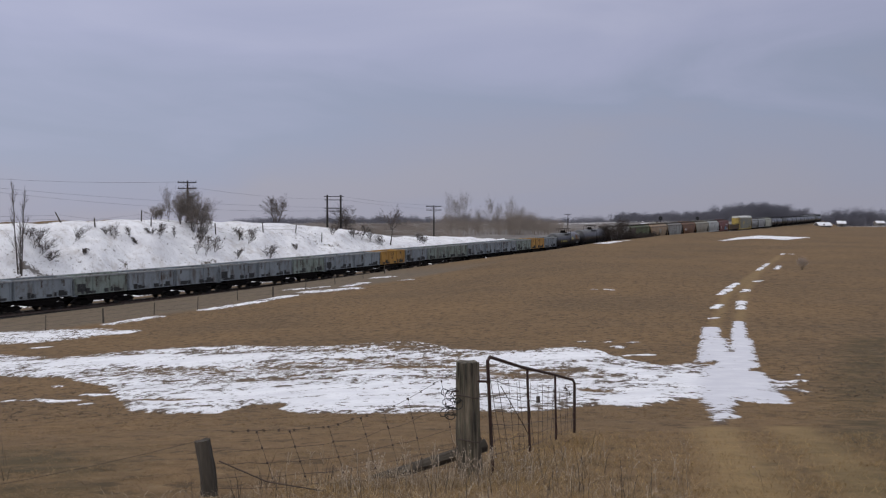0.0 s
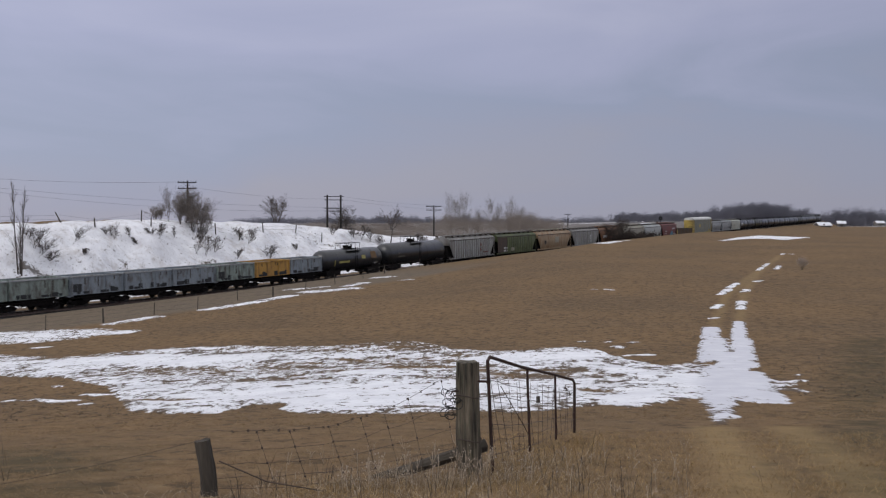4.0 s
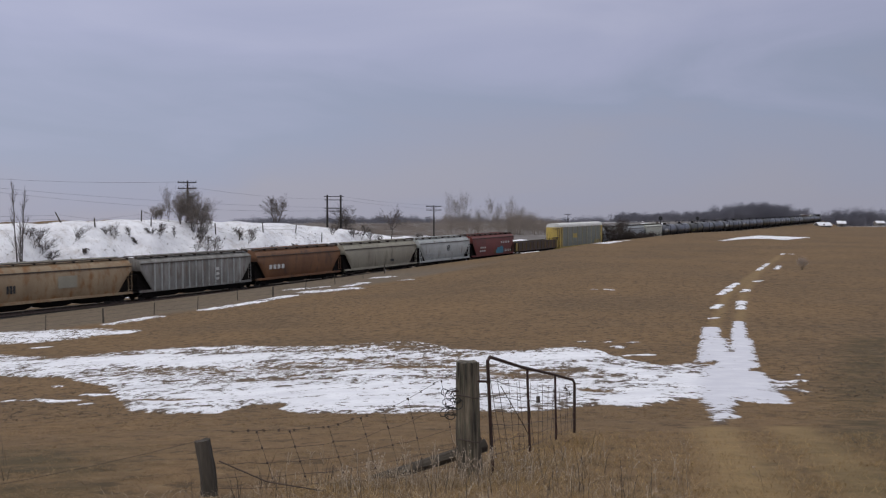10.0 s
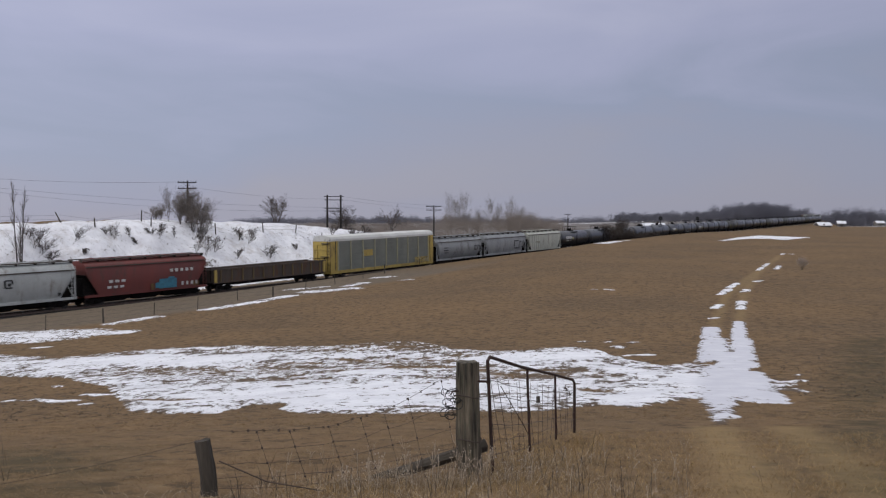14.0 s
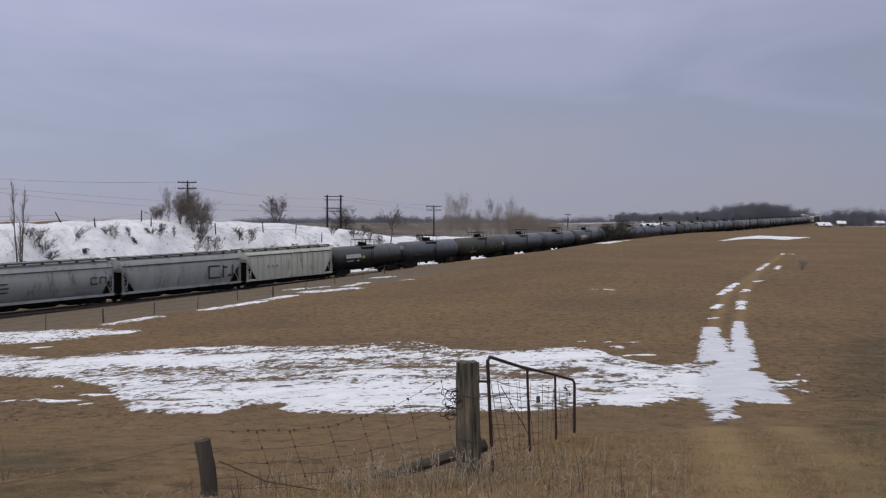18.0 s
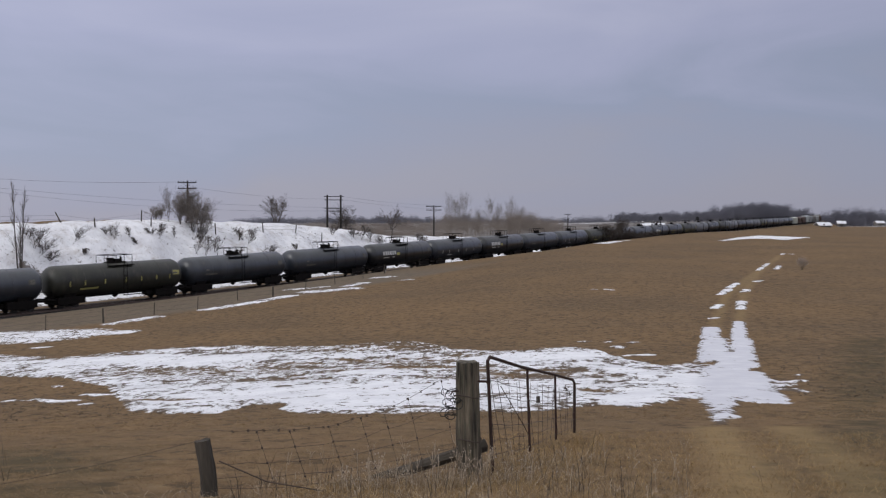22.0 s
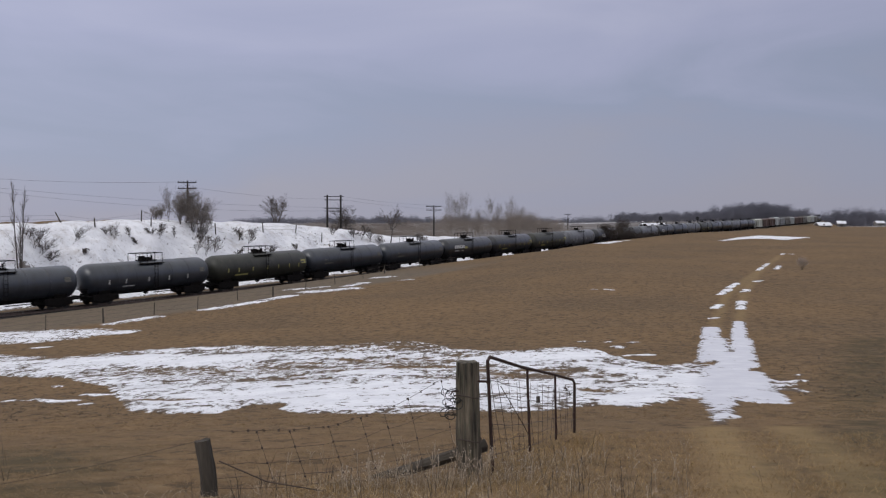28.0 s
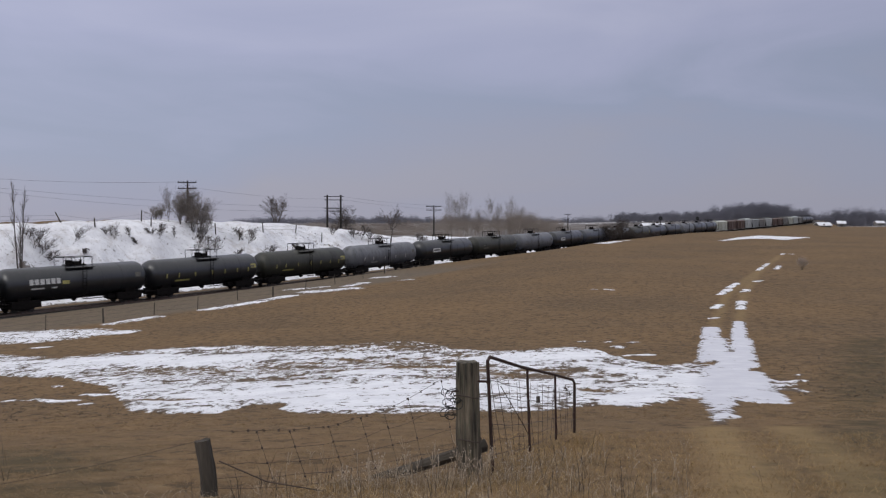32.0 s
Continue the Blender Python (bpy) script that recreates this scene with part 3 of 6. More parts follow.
def steps(edges):
    """A row of coordinates: (from, to, step) spans one after another."""
    out = []
    for a, b, k in edges:
        n = max(1, round((b - a) / k))
        out += [a + (b - a) * i / n for i in range(n)]
    return np.array(out + [edges[-1][1]])


def build_ground():
    gx = steps([(-4500, -1500, 600), (-1500, -400, 110), (-400, -130, 18), (-130, -62, 2.5), (-62, -22, 0.7), (-22, 24, 0.25), (24, 48, 0.42), (48, 64, 0.6), (64, 90, 0.8), (90, 130, 1.8), (130, 420, 7), (420, 1500, 90), (1500, 4500, 600)])
    gy = steps([(-1500, -200, 220), (-200, -10, 14), (-10, 8, 1.0), (8, 52, 0.25), (52, 100, 0.45), (100, 120, 0.6), (120, 200, 1.0), (200, 245, 1.2), (245, 300, 2.5), (300, 900, 9), (900, 2000, 60), (2000, 4900, 300)])
    X, Y = np.meshgrid(gx, gy)
    Z = land(X, Y)
    S = snow_cover(X, Y)
    Z = Z + 0.05 * smooth(0.4, 0.9, S) * (Y < 130)
    nx, ny = len(gx), len(gy)
    co = np.stack([X, Y, Z], axis=-1).reshape(-1, 3)
    i = np.arange(nx * ny).reshape(ny, nx)
    quads = np.stack([i[:-1, :-1], i[:-1, 1:], i[1:, 1:], i[1:, :-1]], axis=-1).reshape(-1, 4)
    me = bpy.data.meshes.new("ground")
    me.vertices.add(len(co))
    me.vertices.foreach_set("co", co.ravel())
    me.loops.add(quads.size)
    me.loops.foreach_set("vertex_index", quads.ravel())
    me.polygons.add(len(quads))
    me.polygons.foreach_set("loop_start", np.arange(0, quads.size, 4))
    me.polygons.foreach_set("use_smooth", np.ones(len(quads), bool))
    me.update(calc_edges=True)
    s, d = beside(X, Y)
    worn = np.maximum.reduce([np.clip(stroke(X, Y, r) / 0.5 + 0.55, 0, 1) for r in ((2.67, 7.85, 4.99, 17.78, 0.33), (3.74, 7.53, 6.41, 17.78, 0.33), (1.96, 4.18, 2.67, 7.85, 0.47), (3.03, 4.18, 3.74, 7.53, 0.47))]) * 0.9
    for r in ((14.4, 51.5, 17.0, 60.6, 0.3), (17.0, 60.6, 24.4, 83.6, 0.3), (24.4, 83.6, 37.5, 115, 0.35), (37.5, 115, 51.5, 148, 0.4), (15.85, 51.5, 18.4, 60.2, 0.3), (18.4, 60.2, 27, 86.8, 0.3), (27, 86.8, 41, 124, 0.35)):
        worn = np.maximum(worn, np.clip(stroke(X, Y, r) / 0.4 + 0.6, 0, 1) * 0.55)
    # strokes of dark grass and painted vignetting, left and right of the foreground
    vignette_grass = np.maximum.reduce([np.clip(stroke(X, Y, r) / 1.4 + 0.5, 0, 1) for r in ((-4.6, 8.6, -5.6, 13.5, 1.4), (5.2, 8.4, 8.0, 14.0, 0.9), (8.6, 14, 16, 24, 1.8), (4.5, 9.6, 11.9, 27, 0.9), (11.9, 27, 23, 52, 1.2), (16, 24, 26, 42, 3.5), (-9, 14, -15, 24, 2.0))]) * (0.6 + 0.4 * waves(X, Y, 1.3, 3.0))
    # band widened towards the field to paint the train's shadow there
    shaded_gravel = smooth(4.7, 3.5, np.abs(d - 0.25))
    bank = smooth(3.0, 4.5, d) * smooth(19, 15.5, d) * smooth(75, 45, s) * 0.8
    # the grey sets in with distance as haze, and along the bluff
    for name, val in (("snow", np.clip(S, -0.8, 1.5)), ("worn", worn), ("haze_and_bluff_grey", np.maximum(smooth(140, 190, Y) * (d < 0), smooth(-4, -6, d) * smooth(-17, -14, d) * smooth(100, 90, s)) + smooth(700, 900, Y) * (d >= 0)), ("vignette_grass", np.clip(vignette_grass, 0, 1)), ("shaded_gravel", shaded_gravel), ("bank", bank), ("packed", np.maximum.reduce([np.clip(stroke(X, Y, r) / 0.5 + 0.8, 0, 1) for r in RUTS])), ("wash", smooth(-4.5, -7, d) * smooth(-24, -20, d))):
        me.attributes.new(name, "FLOAT", "POINT").data.foreach_set("value", val.ravel().astype(np.float32))
    me.materials.append(GROUND)
    return tagged(new("ground", me), "brown winter pasture with melting snow drifts and a snowy bluff", "ground", kind="structure")


build_ground()


# ---------- the railway ----------
def build_track():
    bed = Shape()
    rings = []
    for s in list(np.arange(-300, 0, 20)) + list(np.arange(0, 260, 5)) + list(np.arange(260, 1300, 20)):
        rings.append([on_track(s, a, b) for a, b in ((-3.6, -0.5), (-1.9, -0.2), (1.9, -0.2), (3.6, -0.5))])
    n = len(rings)
    verts = [p for r in rings for p in r]
    bed.add(verts, [(i * 4 + k, (i + 1) * 4 + k, (i + 1) * 4 + k + 1, i * 4 + k + 1) for i in range(n - 1) for k in range(3)])
    # ballast colour includes the shadow beneath the cars
    stone = material("train_shaded_ballast", (0.042, 0.036, 0.031), (0.02, 0.017, 0.016), rough=0.95, scale=6, fine=25, bump=0.8)
    track = thing("railway_track", "single railway track of rusty rails on dark ties and ballast", "railway track", kind="structure")
    part("ballast", bed.mesh("ballast", stone), track)
    for side in (-0.75, 0.75):
        rail = Shape()
        rings = []
        for s in list(np.arange(-300, 0, 10)) + list(np.arange(0, 260, 4)) + list(np.arange(260, 1300, 15)):
            rings.append([on_track(s, side + a, b) for a, b in ((-0.07, -0.17), (0.07, -0.17), (0.036, -0.03), (0.036, 0), (-0.036, 0), (-0.036, -0.03))])
        rail.loft(rings)
        part("rail", rail.mesh("rail", RAIL), track)
    tie = stored("tie", "tie", TIE, lambda s: s.box((0, 0, 0), (0.22, 2.6, 0.18)))
    for k in range(300):
        s = -8 + k * 0.56
        x, y, z = on_track(s)
        th = float(np.interp(s, TS, TH))
        part("tie", tie, track, at=pose(x, y, z - 0.25, 0, 0, 90 - math.degrees(th)))


build_track()


# ---------- rolling stock; x along the car, the field side is y below 0, z 0 on the rail ----------
def truck_meshes():
    def wheel(s):
        for y in (-0.72, 0.72):
            s.tube([(0, y - 0.07, 0), (0, y + 0.07, 0)], 0.42, 14)
        s.tube([(0, -1.0, 0), (0, 1.0, 0)], 0.08, 6)

    def side(s):
        s.loft([[(x, y, z) for x, z in ((-1.2, -0.02), (-1.2, 0.16), (-0.5, 0.30), (0.5, 0.30), (1.2, 0.16), (1.2, -0.02), (0.85, -0.06), (0.42, -0.24), (-0.42, -0.24), (-0.85, -0.06))] for y in (-0.07, 0.07)])
        for x in (-0.88, 0.88):
            s.tube([(x, -0.13, 0.02), (x, 0.10, 0.02)], 0.15, 8)
        for x in (-0.18, 0, 0.18):
            s.tube([(x, -0.09, -0.2), (x, -0.09, 0.1)], 0.07, 6)

    return (stored("wheelset", "wheelset", STEEL, wheel), stored("side_frame", "side_frame", IRON, side),
            stored("bolster", "bolster", IRON, lambda s: s.box((0, 0, 0.12), (0.4, 2.0, 0.26))))


def add_truck(car, x):
    wheel, side, bolster = truck_meshes()
    t = part("truck", bolster, car, at=pose(x, 0, 0.46))
    for k in (-0.88, 0.88):
        part("wheelset", wheel, t, at=pose(k, 0, -0.04))
    for k in (-1.02, 1.02):
        part("side_frame", side, t, at=pose(0, k, 0, 0, 0, 0 if k < 0 else 180))


def coupler(s):
    s.box((0.15, 0, 0), (0.7, 0.16, 0.18)).box((0.52, 0.03, 0), (0.2, 0.26, 0.28))


def add_ends(car, length):
    me = stored("coupler", "coupler", IRON, coupler)
    for k in (-1, 1):
        part("coupler", me, car, at=pose(k * (length / 2 - 0.62), 0, 0.88, 0, 0, 0 if k > 0 else 180))


def ladder(s, h, w=0.42, rungs=7):
    for x in (-w / 2, w / 2):
        s.box((x, 0, h / 2), (0.04, 0.04, h))
    for i in range(rungs):
        s.box((0, 0, h * (i + 0.5) / rungs), (w, 0.03, 0.03))


def bars(car, mat, rows, y, label="", name="marking"):
    """Flat painted marks on the field side: x, z, width, height."""
    for x, z, w, h in rows:
        me = stored(("bar", round(w, 2), round(h, 2)), name, mat, lambda s: s.box((0, 0, 0), (w, 0.012, h)))
        part(name, me, car, label, at=pose(x, y, z))


def tank_side(z, r, c):
    return -math.sqrt(max(0.0, r * r - (z - c) ** 2)) - 0.012


def tank_bars(car, mat, rows, r, c, label="", name="marking"):
    for x, z, w, h in rows:
        lean = math.degrees(math.asin(max(-1, min(1, (z - c) / r))))
        me = stored(("bar", round(w, 2), round(h, 2)), name, mat, lambda s: s.box((0, 0, 0), (w, 0.014, h)))
        part(name, me, car, label, at=pose(x, tank_side(z, r, c), z, -lean))


def tank_car(length, paint, label, marks, r=1.64):
    car = thing("tank_car", label, "tank car", "freight train")
    mat = PAINT[paint]
    c = r + 1.04
    half = length / 2 - 0.42
    key = ("tank", round(length, 1), r)

    def shell(s):
        s.smooth = True
        rings = []
        prof = [(-half, 0.02), (-half + 0.04, r * 0.335), (-half + 0.16, r * 0.6), (-half + 0.36, r * 0.8), (-half + 0.62, r * 0.933), (-half + 0.95, r)]
        prof = prof + [(0, r)] + [(-x, q) for x, q in reversed(prof)]
        for x, q in prof:
            rings.append([(x, q * math.cos(2 * math.pi * k / 40), c + q * math.sin(2 * math.pi * k / 40)) for k in range(40)])
        s.loft(rings)

    def band(s):
        s.smooth = True
        s.loft([[(x, q * math.cos(2 * math.pi * k / 40), c + q * math.sin(2 * math.pi * k / 40)) for k in range(40)] for x, q in ((-0.06, r), (-0.05, r + 0.012), (0.05, r + 0.012), (0.06, r))], close=False)

    def dome(s):
        s.tube([(-0.55, 0, c + r - 0.05), (-0.55, 0, c + r + 0.42)], 0.36, 14)
        s.tube([(-0.55, 0, c + r + 0.42), (-0.55, 0, c + r + 0.5)], 0.42, 14)
        s.box((0.25, 0, c + r + 0.16), (0.62, 0.5, 0.42))
        s.tube([(0.95, 0.1, c + r), (0.95, 0.1, c + r + 0.55)], 0.12, 8)
        s.box((0.1, 0, c + r + 0.02), (2.3, 0.9, 0.08))

    def rail(s):
        z1 = c + r + 0.82
        s.tube([(-1.55, -0.95, z1), (1.6, -0.95, z1), (1.6, 0.95, z1), (-1.55, 0.95, z1), (-1.55, -0.95, z1)], 0.035, 4)

    def platform(s):
        for y in (-1.0, 1.0):
            s.box((0.02, y, c + r - 0.26), (3.3, 0.5, 0.06))

    def saddle(s):
        s.loft([[(x, -1.3, 2.0), (x, -1.0, 0.95), (x, 1.0, 0.95), (x, 1.3, 2.0), (x, 0.7, 1.3), (x, -0.7, 1.3)] for x in (-0.7, 0.7)])
        s.box((0.6, 0, 0.92), (3.4, 0.5, 0.34)).box((-0.2, 0, 0.8), (3.2, 2.3, 0.7))

    part("tank_shell", stored(key, "tank_shell", mat, shell), car)
    for k in (-5, -2.5, 2.5, 5):
        part("weld_band", stored(("tank_band", r), "weld_band", mat, band), car, at=pose(k * length / 18.2, 0, 0))
    part("manway", stored(("manway", r), "manway", IRON, dome), car, "dark manway and valve housing on the top")
    loop = part("railing", stored(("tank_rail", r), "railing", IRON, rail), car)
    for x in (-1.55, -0.5, 0.55, 1.6):
        for y in (-0.95, 0.95):
            part("railing_post", stored(("tank_rail_post", r), "railing_post", IRON, lambda s: s.tube([(0, 0, c + r - 0.3), (0, 0, c + r + 0.82)], 0.032, 4)), loop, at=pose(x, y, 0))
    part("walkway", stored(("tank_walk", r), "walkway", IRON, platform), car)
    part("ladder", stored("tank_ladder", "ladder", IRON, lambda s: ladder(s, 3.3, 0.45, 9)), car, at=pose(0.1, -r - 0.06, 0.95))
    for k in (-1, 1):
        part("saddle", stored("saddle", "saddle", IRON, saddle), car, at=pose(k * (length / 2 - 2.6), 0, 0, 0, 0, 0 if k > 0 else 180))
        part("end_platform", stored("end_platform", "end_platform", IRON, lambda s: s.box((0, 0, 1.0), (0.5, 2.7, 0.08)).box((0.22, -1.3, 1.4), (0.05, 0.05, 0.8)).box((0.22, 1.3, 1.4), (0.05, 0.05, 0.8)).box((0.22, 0, 1.8), (0.05, 2.65, 0.05))), car, at=pose(k * (length / 2 - 0.55), 0, 0, 0, 0, 0 if k > 0 else 180))
        add_truck(car, k * (length / 2 - 2.6))
    part("center_sill", stored(("csill", round(length, 1)), "center_sill", IRON, lambda s: s.box((0, 0, 1.0), (length - 2.0, 0.6, 0.22))), car)
    part("outlet_valve", stored("outlet", "outlet_valve", IRON, lambda s: s.tube([(0, 0, 0.62), (0, 0, 1.2)], 0.16, 8).box((0, 0, 0.8), (0.5, 0.3, 0.15))), car)
    part("brake_cylinder", stored("brake", "brake_cylinder", IRON, lambda s: s.tube([(-0.5, 0, 0.7), (0.5, 0, 0.7)], 0.24, 8).box((0, 0, 0.98), (1.1, 0.3, 0.1)).tube([(-3.5, 0, 0.75), (3.2, 0, 0.75)], 0.05, 5)), car, at=pose(4.2, -0.5, 0.02))
    add_ends(car, length)
    L = length / 18.2
    if marks == "letters":
        tank_bars(car, WHITE_MARK, [(-6.0 * L + i * 0.6, 2.95, 0.44, 0.55) for i in range(6)], r, c, "bold white block marking")
        tank_bars(car, WHITE_MARK, [(-5.3 * L, 2.3, 1.5, 0.15), (-3.4 * L, 2.3, 0.6, 0.15)], r, c)
        tank_bars(car, YELLOW_MARK, [(-2.1 * L, 2.75, 0.8, 0.35)], r, c)
    elif marks == "ticks":
        tank_bars(car, YELLOW_MARK, [(x * L, 2.5, 0.12, 0.5) for x in (-6.8, -5.0, -2.5, 0.2, 2.3, 4.4, 6.3)], r, c, "yellow reflector stripe")
        tank_bars(car, YELLOW_MARK, [(-4.4 * L, 1.9, 2.2, 0.2), (7.2 * L, 2.9, 0.9, 0.5)], r, c)
    elif marks == "white_ticks":
        tank_bars(car, WHITE_MARK, [(x * L, 2.35, 0.14, 0.5) for x in (-6.2, -4.0, -0.9, 2.0, 4.8)], r, c, "white reflector stripe")
        tank_bars(car, WHITE_MARK, [(-3.5 * L, 1.8, 1.6, 0.14)], r, c)
    elif marks == "panel":
        tank_bars(car, WHITE_MARK, [(-4.6 * L, 2.75, 2.3, 0.6)], r, c, "white stencilled panel")
        tank_bars(car, BLACK_MARK, [(-4.6 * L, 2.76, 1.7, 0.2)], r + 0.015, c)
    elif marks == "yellow":
        tank_bars(car, YELLOW_MARK, [(-3.2 * L, 2.25, 2.4, 0.3), (2.2 * L, 2.75, 0.9, 0.5), (-5.8 * L, 2.2, 0.12, 0.9)], r, c)
        tank_bars(car, SMUDGE, [(5.2 * L, 2.95, 1.3, 1.0)], r, c, "rusty orange smear")
        tank_bars(car, WHITE_MARK, [(6.0 * L, 1.75, 1.0, 0.22)], r, c)
    else:
        tank_bars(car, DIM_MARK, [(-5.2 * L, 2.3, 1.9, 0.2), (-5.9 * L, 2.8, 0.5, 0.16)], r, c)
    # row of small hazard and test stencils
    tank_bars(car, DIM_MARK, [(7.0 * L, 3.0, 0.7, 0.5)], r, c)
    return car


PROFILE = {
    "flat": [(-1.57, 1.0), (-1.6, 2.0), (-1.6, 4.08), (-1.42, 4.35), (-0.7, 4.66), (0, 4.72)],
    "curved": [(-1.38, 1.0), (-1.48, 1.35), (-1.56, 1.8), (-1.61, 2.3), (-1.63, 2.8), (-1.61, 3.3), (-1.54, 3.8), (-1.38, 4.2), (-1.1, 4.5), (-0.6, 4.68), (0, 4.72)],
    "round": [(-0.95, 1.0), (-1.25, 1.35), (-1.48, 1.8), (-1.60, 2.3), (-1.64, 2.8), (-1.60, 3.3), (-1.45, 3.8), (-1.22, 4.2), (-0.9, 4.48), (-0.5, 4.66), (0, 4.72)],
}


def hopper_car(length, paint, label, shape="flat", ribs=0, roof=None, marks=(), slope=1.75, rib_mat=None, cage=False):
    car = thing("covered_hopper_car", label, "hopper car", "freight train")
    mat, top = PAINT[paint], PAINT[roof or paint]
    half = length / 2 - 0.55
    low = PROFILE[shape]

    def section(x, zb):
        pts = [(y, max(z, zb)) for y, z in low]
        ring = pts + [(-y, z) for y, z in reversed(pts[:-1])]
        return [(x, y, z) for y, z in ring]

    def body(s):
        s.smooth = True
        s.loft([section(-half, 3.72), section(-half + 0.12, 3.3), section(-half + slope, 1.02), section(half - slope, 1.02), section(half - 0.12, 3.3), section(half, 3.72)])

    def rib(s):
        s.box((0, -1.63, 2.53), (0.11, 0.09, 3.02))

    def sill(s):
        for y in (-1.5, 1.5):
            s.box((0, y, 1.06), (length - 0.9, 0.16, 0.26))
        s.box((0, 0, 0.98), (length - 0.9, 0.5, 0.3))

    def chord(s):
        for y in (-1.6, 1.6):
            s.box((0, y * (1.015 if shape == "flat" else 0.985), 4.06 if shape == "flat" else 3.9), (length - 1.1, 0.09, 0.11))

    def frame_end(s):
        for y in (-1.48, 1.48):
            s.box((0, y, 2.25), (0.1, 0.1, 2.3))
            s.box((-0.72, y, 2.15), (0.07, 0.07, 2.5), Euler((0, radians(-33), 0)).to_matrix().to_4x4())
            for i in range(4):
                s.box((-0.22, y, 1.35 + 0.4 * i), (0.4, 0.04, 0.04))

    def end_floor(s):
        s.box((0, 0, 1.15), (0.16, 3.0, 0.16))
        s.box((-0.4, 0, 1.2), (0.9, 2.9, 0.06))

    # dark plate over the painted slope, for the shade under the overhang
    def slope_sheet(s):
        n = math.hypot(slope - 0.12, 2.28)
        a, b = Vector((2.28 / n, 0, -(slope - 0.12) / n)), Vector((half - 0.12, 0, 3.28))
        c = Vector((half - slope, 0, 1.0))
        s.add([q + a * k + Vector((0, y, 0)) for k in (0.012, 0.06) for q in (b, c) for y in (-1.5, 1.5)],
              [(0, 1, 3, 2), (4, 6, 7, 5), (0, 4, 5, 1), (2, 3, 7, 6), (0, 2, 6, 4), (1, 5, 7, 3)])

    def outlet(s):
        s.loft([[(x * k, y * k2, z) for x, y in ((-1.5, -1.3), (1.5, -1.3), (1.5, 1.3), (-1.5, 1.3))] for k, k2, z in ((1.45, 1, 1.0), (1.2, 0.8, 0.5), (0.9, 0.6, 0.28))])

    # added dark block that fills the end recess in place of shade
    def gusset(s):
        s.loft([[(half - slope + 0.05, y, 1.0), (half - 0.1, y, 1.0), (half - 0.1, y, 2.9), (half - 0.3, y, 2.9)] for y in (-1.05, 1.05)])
        s.box((half - 0.9, 0.4, 0.75), (3.0, 0.1, 0.7))

    key = (shape, round(length, 1), slope)
    part("body", stored(("body", key), "body", mat, body), car)
    if ribs:
        me = stored("rib", "rib", rib_mat or mat, rib)
        for i in range(ribs):
            for turn in (0, 180):
                part("rib", me, car, at=pose((i / (ribs - 1) - 0.5) * (length - 2 * slope - 1.5), 0, 0, 0, 0, turn))
    part("side_sill", stored(("sill", key), "side_sill", mat, sill), car)
    # rusty chord whose dark colour also draws the shadow line below the eave
    part("top_chord", stored(("chord", key), "top_chord", GRIMY, chord), car, "rusty top chord darkened by a painted eave shadow")
    for k in (-1, 1):
        if cage:
            part("end_frame", stored("endframe", "end_frame", mat, frame_end), car, "painted end cage", at=pose(k * (length / 2 - 0.62), 0, 0, 0, 0, 0 if k > 0 else 180))
        part("end_platform", stored("endfloor", "end_platform", IRON, end_floor), car, at=pose(k * (length / 2 - 0.55), 0, 0, 0, 0, 0 if k > 0 else 180))
        part("slope_sheet", stored(("slope", key), "slope_sheet", IRON, slope_sheet), car, "slope sheet with shade in its dark colour", at=pose(0, 0, 0, 0, 0, 0 if k > 0 else 180))
        part("gusset", stored(("gusset", key), "gusset", IRON, gusset), car, "dark block filling the shaded car end", at=pose(0, 0, 0, 0, 0, 0) if k > 0 else pose(0, 0, 0) @ Matrix.Scale(-1, 4, (1, 0, 0)))
        add_truck(car, k * (length / 2 - 2.2))
    for k in (-1, 0, 1):
        part("outlet_hopper", stored("outlet_hopper", "outlet_hopper", IRON, outlet), car, at=pose(k * (length - 2 * slope - 1.6) / 3, 0, 0))
    part("running_board", stored(("board", round(length, 1)), "running_board", GRIMY, lambda s: [s.box((0, y, 4.8), (length - 1.0, 0.5, 0.1)) for y in (-0.85, 0.85)] and [s.box((x, y, 4.7), (0.05, 0.45, 0.24)) for y in (-0.9, 0.9) for x in np.linspace(-half, half, 9)]), car)
    part("roof_hatch", stored(("hatch", round(length, 1)), "roof_hatch", top, lambda s: s.box((0, 0, 4.78), (length - 3.4, 0.62, 0.14)) and [s.box((x, 0, 4.88), (0.12, 0.74, 0.08)) for x in np.linspace(-half + 2, half - 2, 11)]), car)
    part("brake_wheel", stored("brake_wheel", "brake_wheel", IRON, lambda s: s.tube([(0, 0, 0), (0.06, 0, 0)], 0.28, 12).box((0, 0, -0.5), (0.05, 0.05, 1.0))), car, at=pose(-half - 0.02, -0.5, 2.35))
    part("ladder", stored("hop_ladder", "ladder", mat, lambda s: ladder(s, 3.0, 0.42, 8)), car, at=pose(half - 0.3, -1.68, 1.25))
    if cage:
        part("ladder", stored("hop_ladder", "ladder", mat, lambda s: ladder(s, 3.0, 0.42, 8)), car, at=pose(-half + 0.3, -1.68, 1.25))
    add_ends(car, length)
    for m, rows, text in marks:
        bars(car, m, rows, -1.682 if "panel" in text else -1.69, text)
    return car


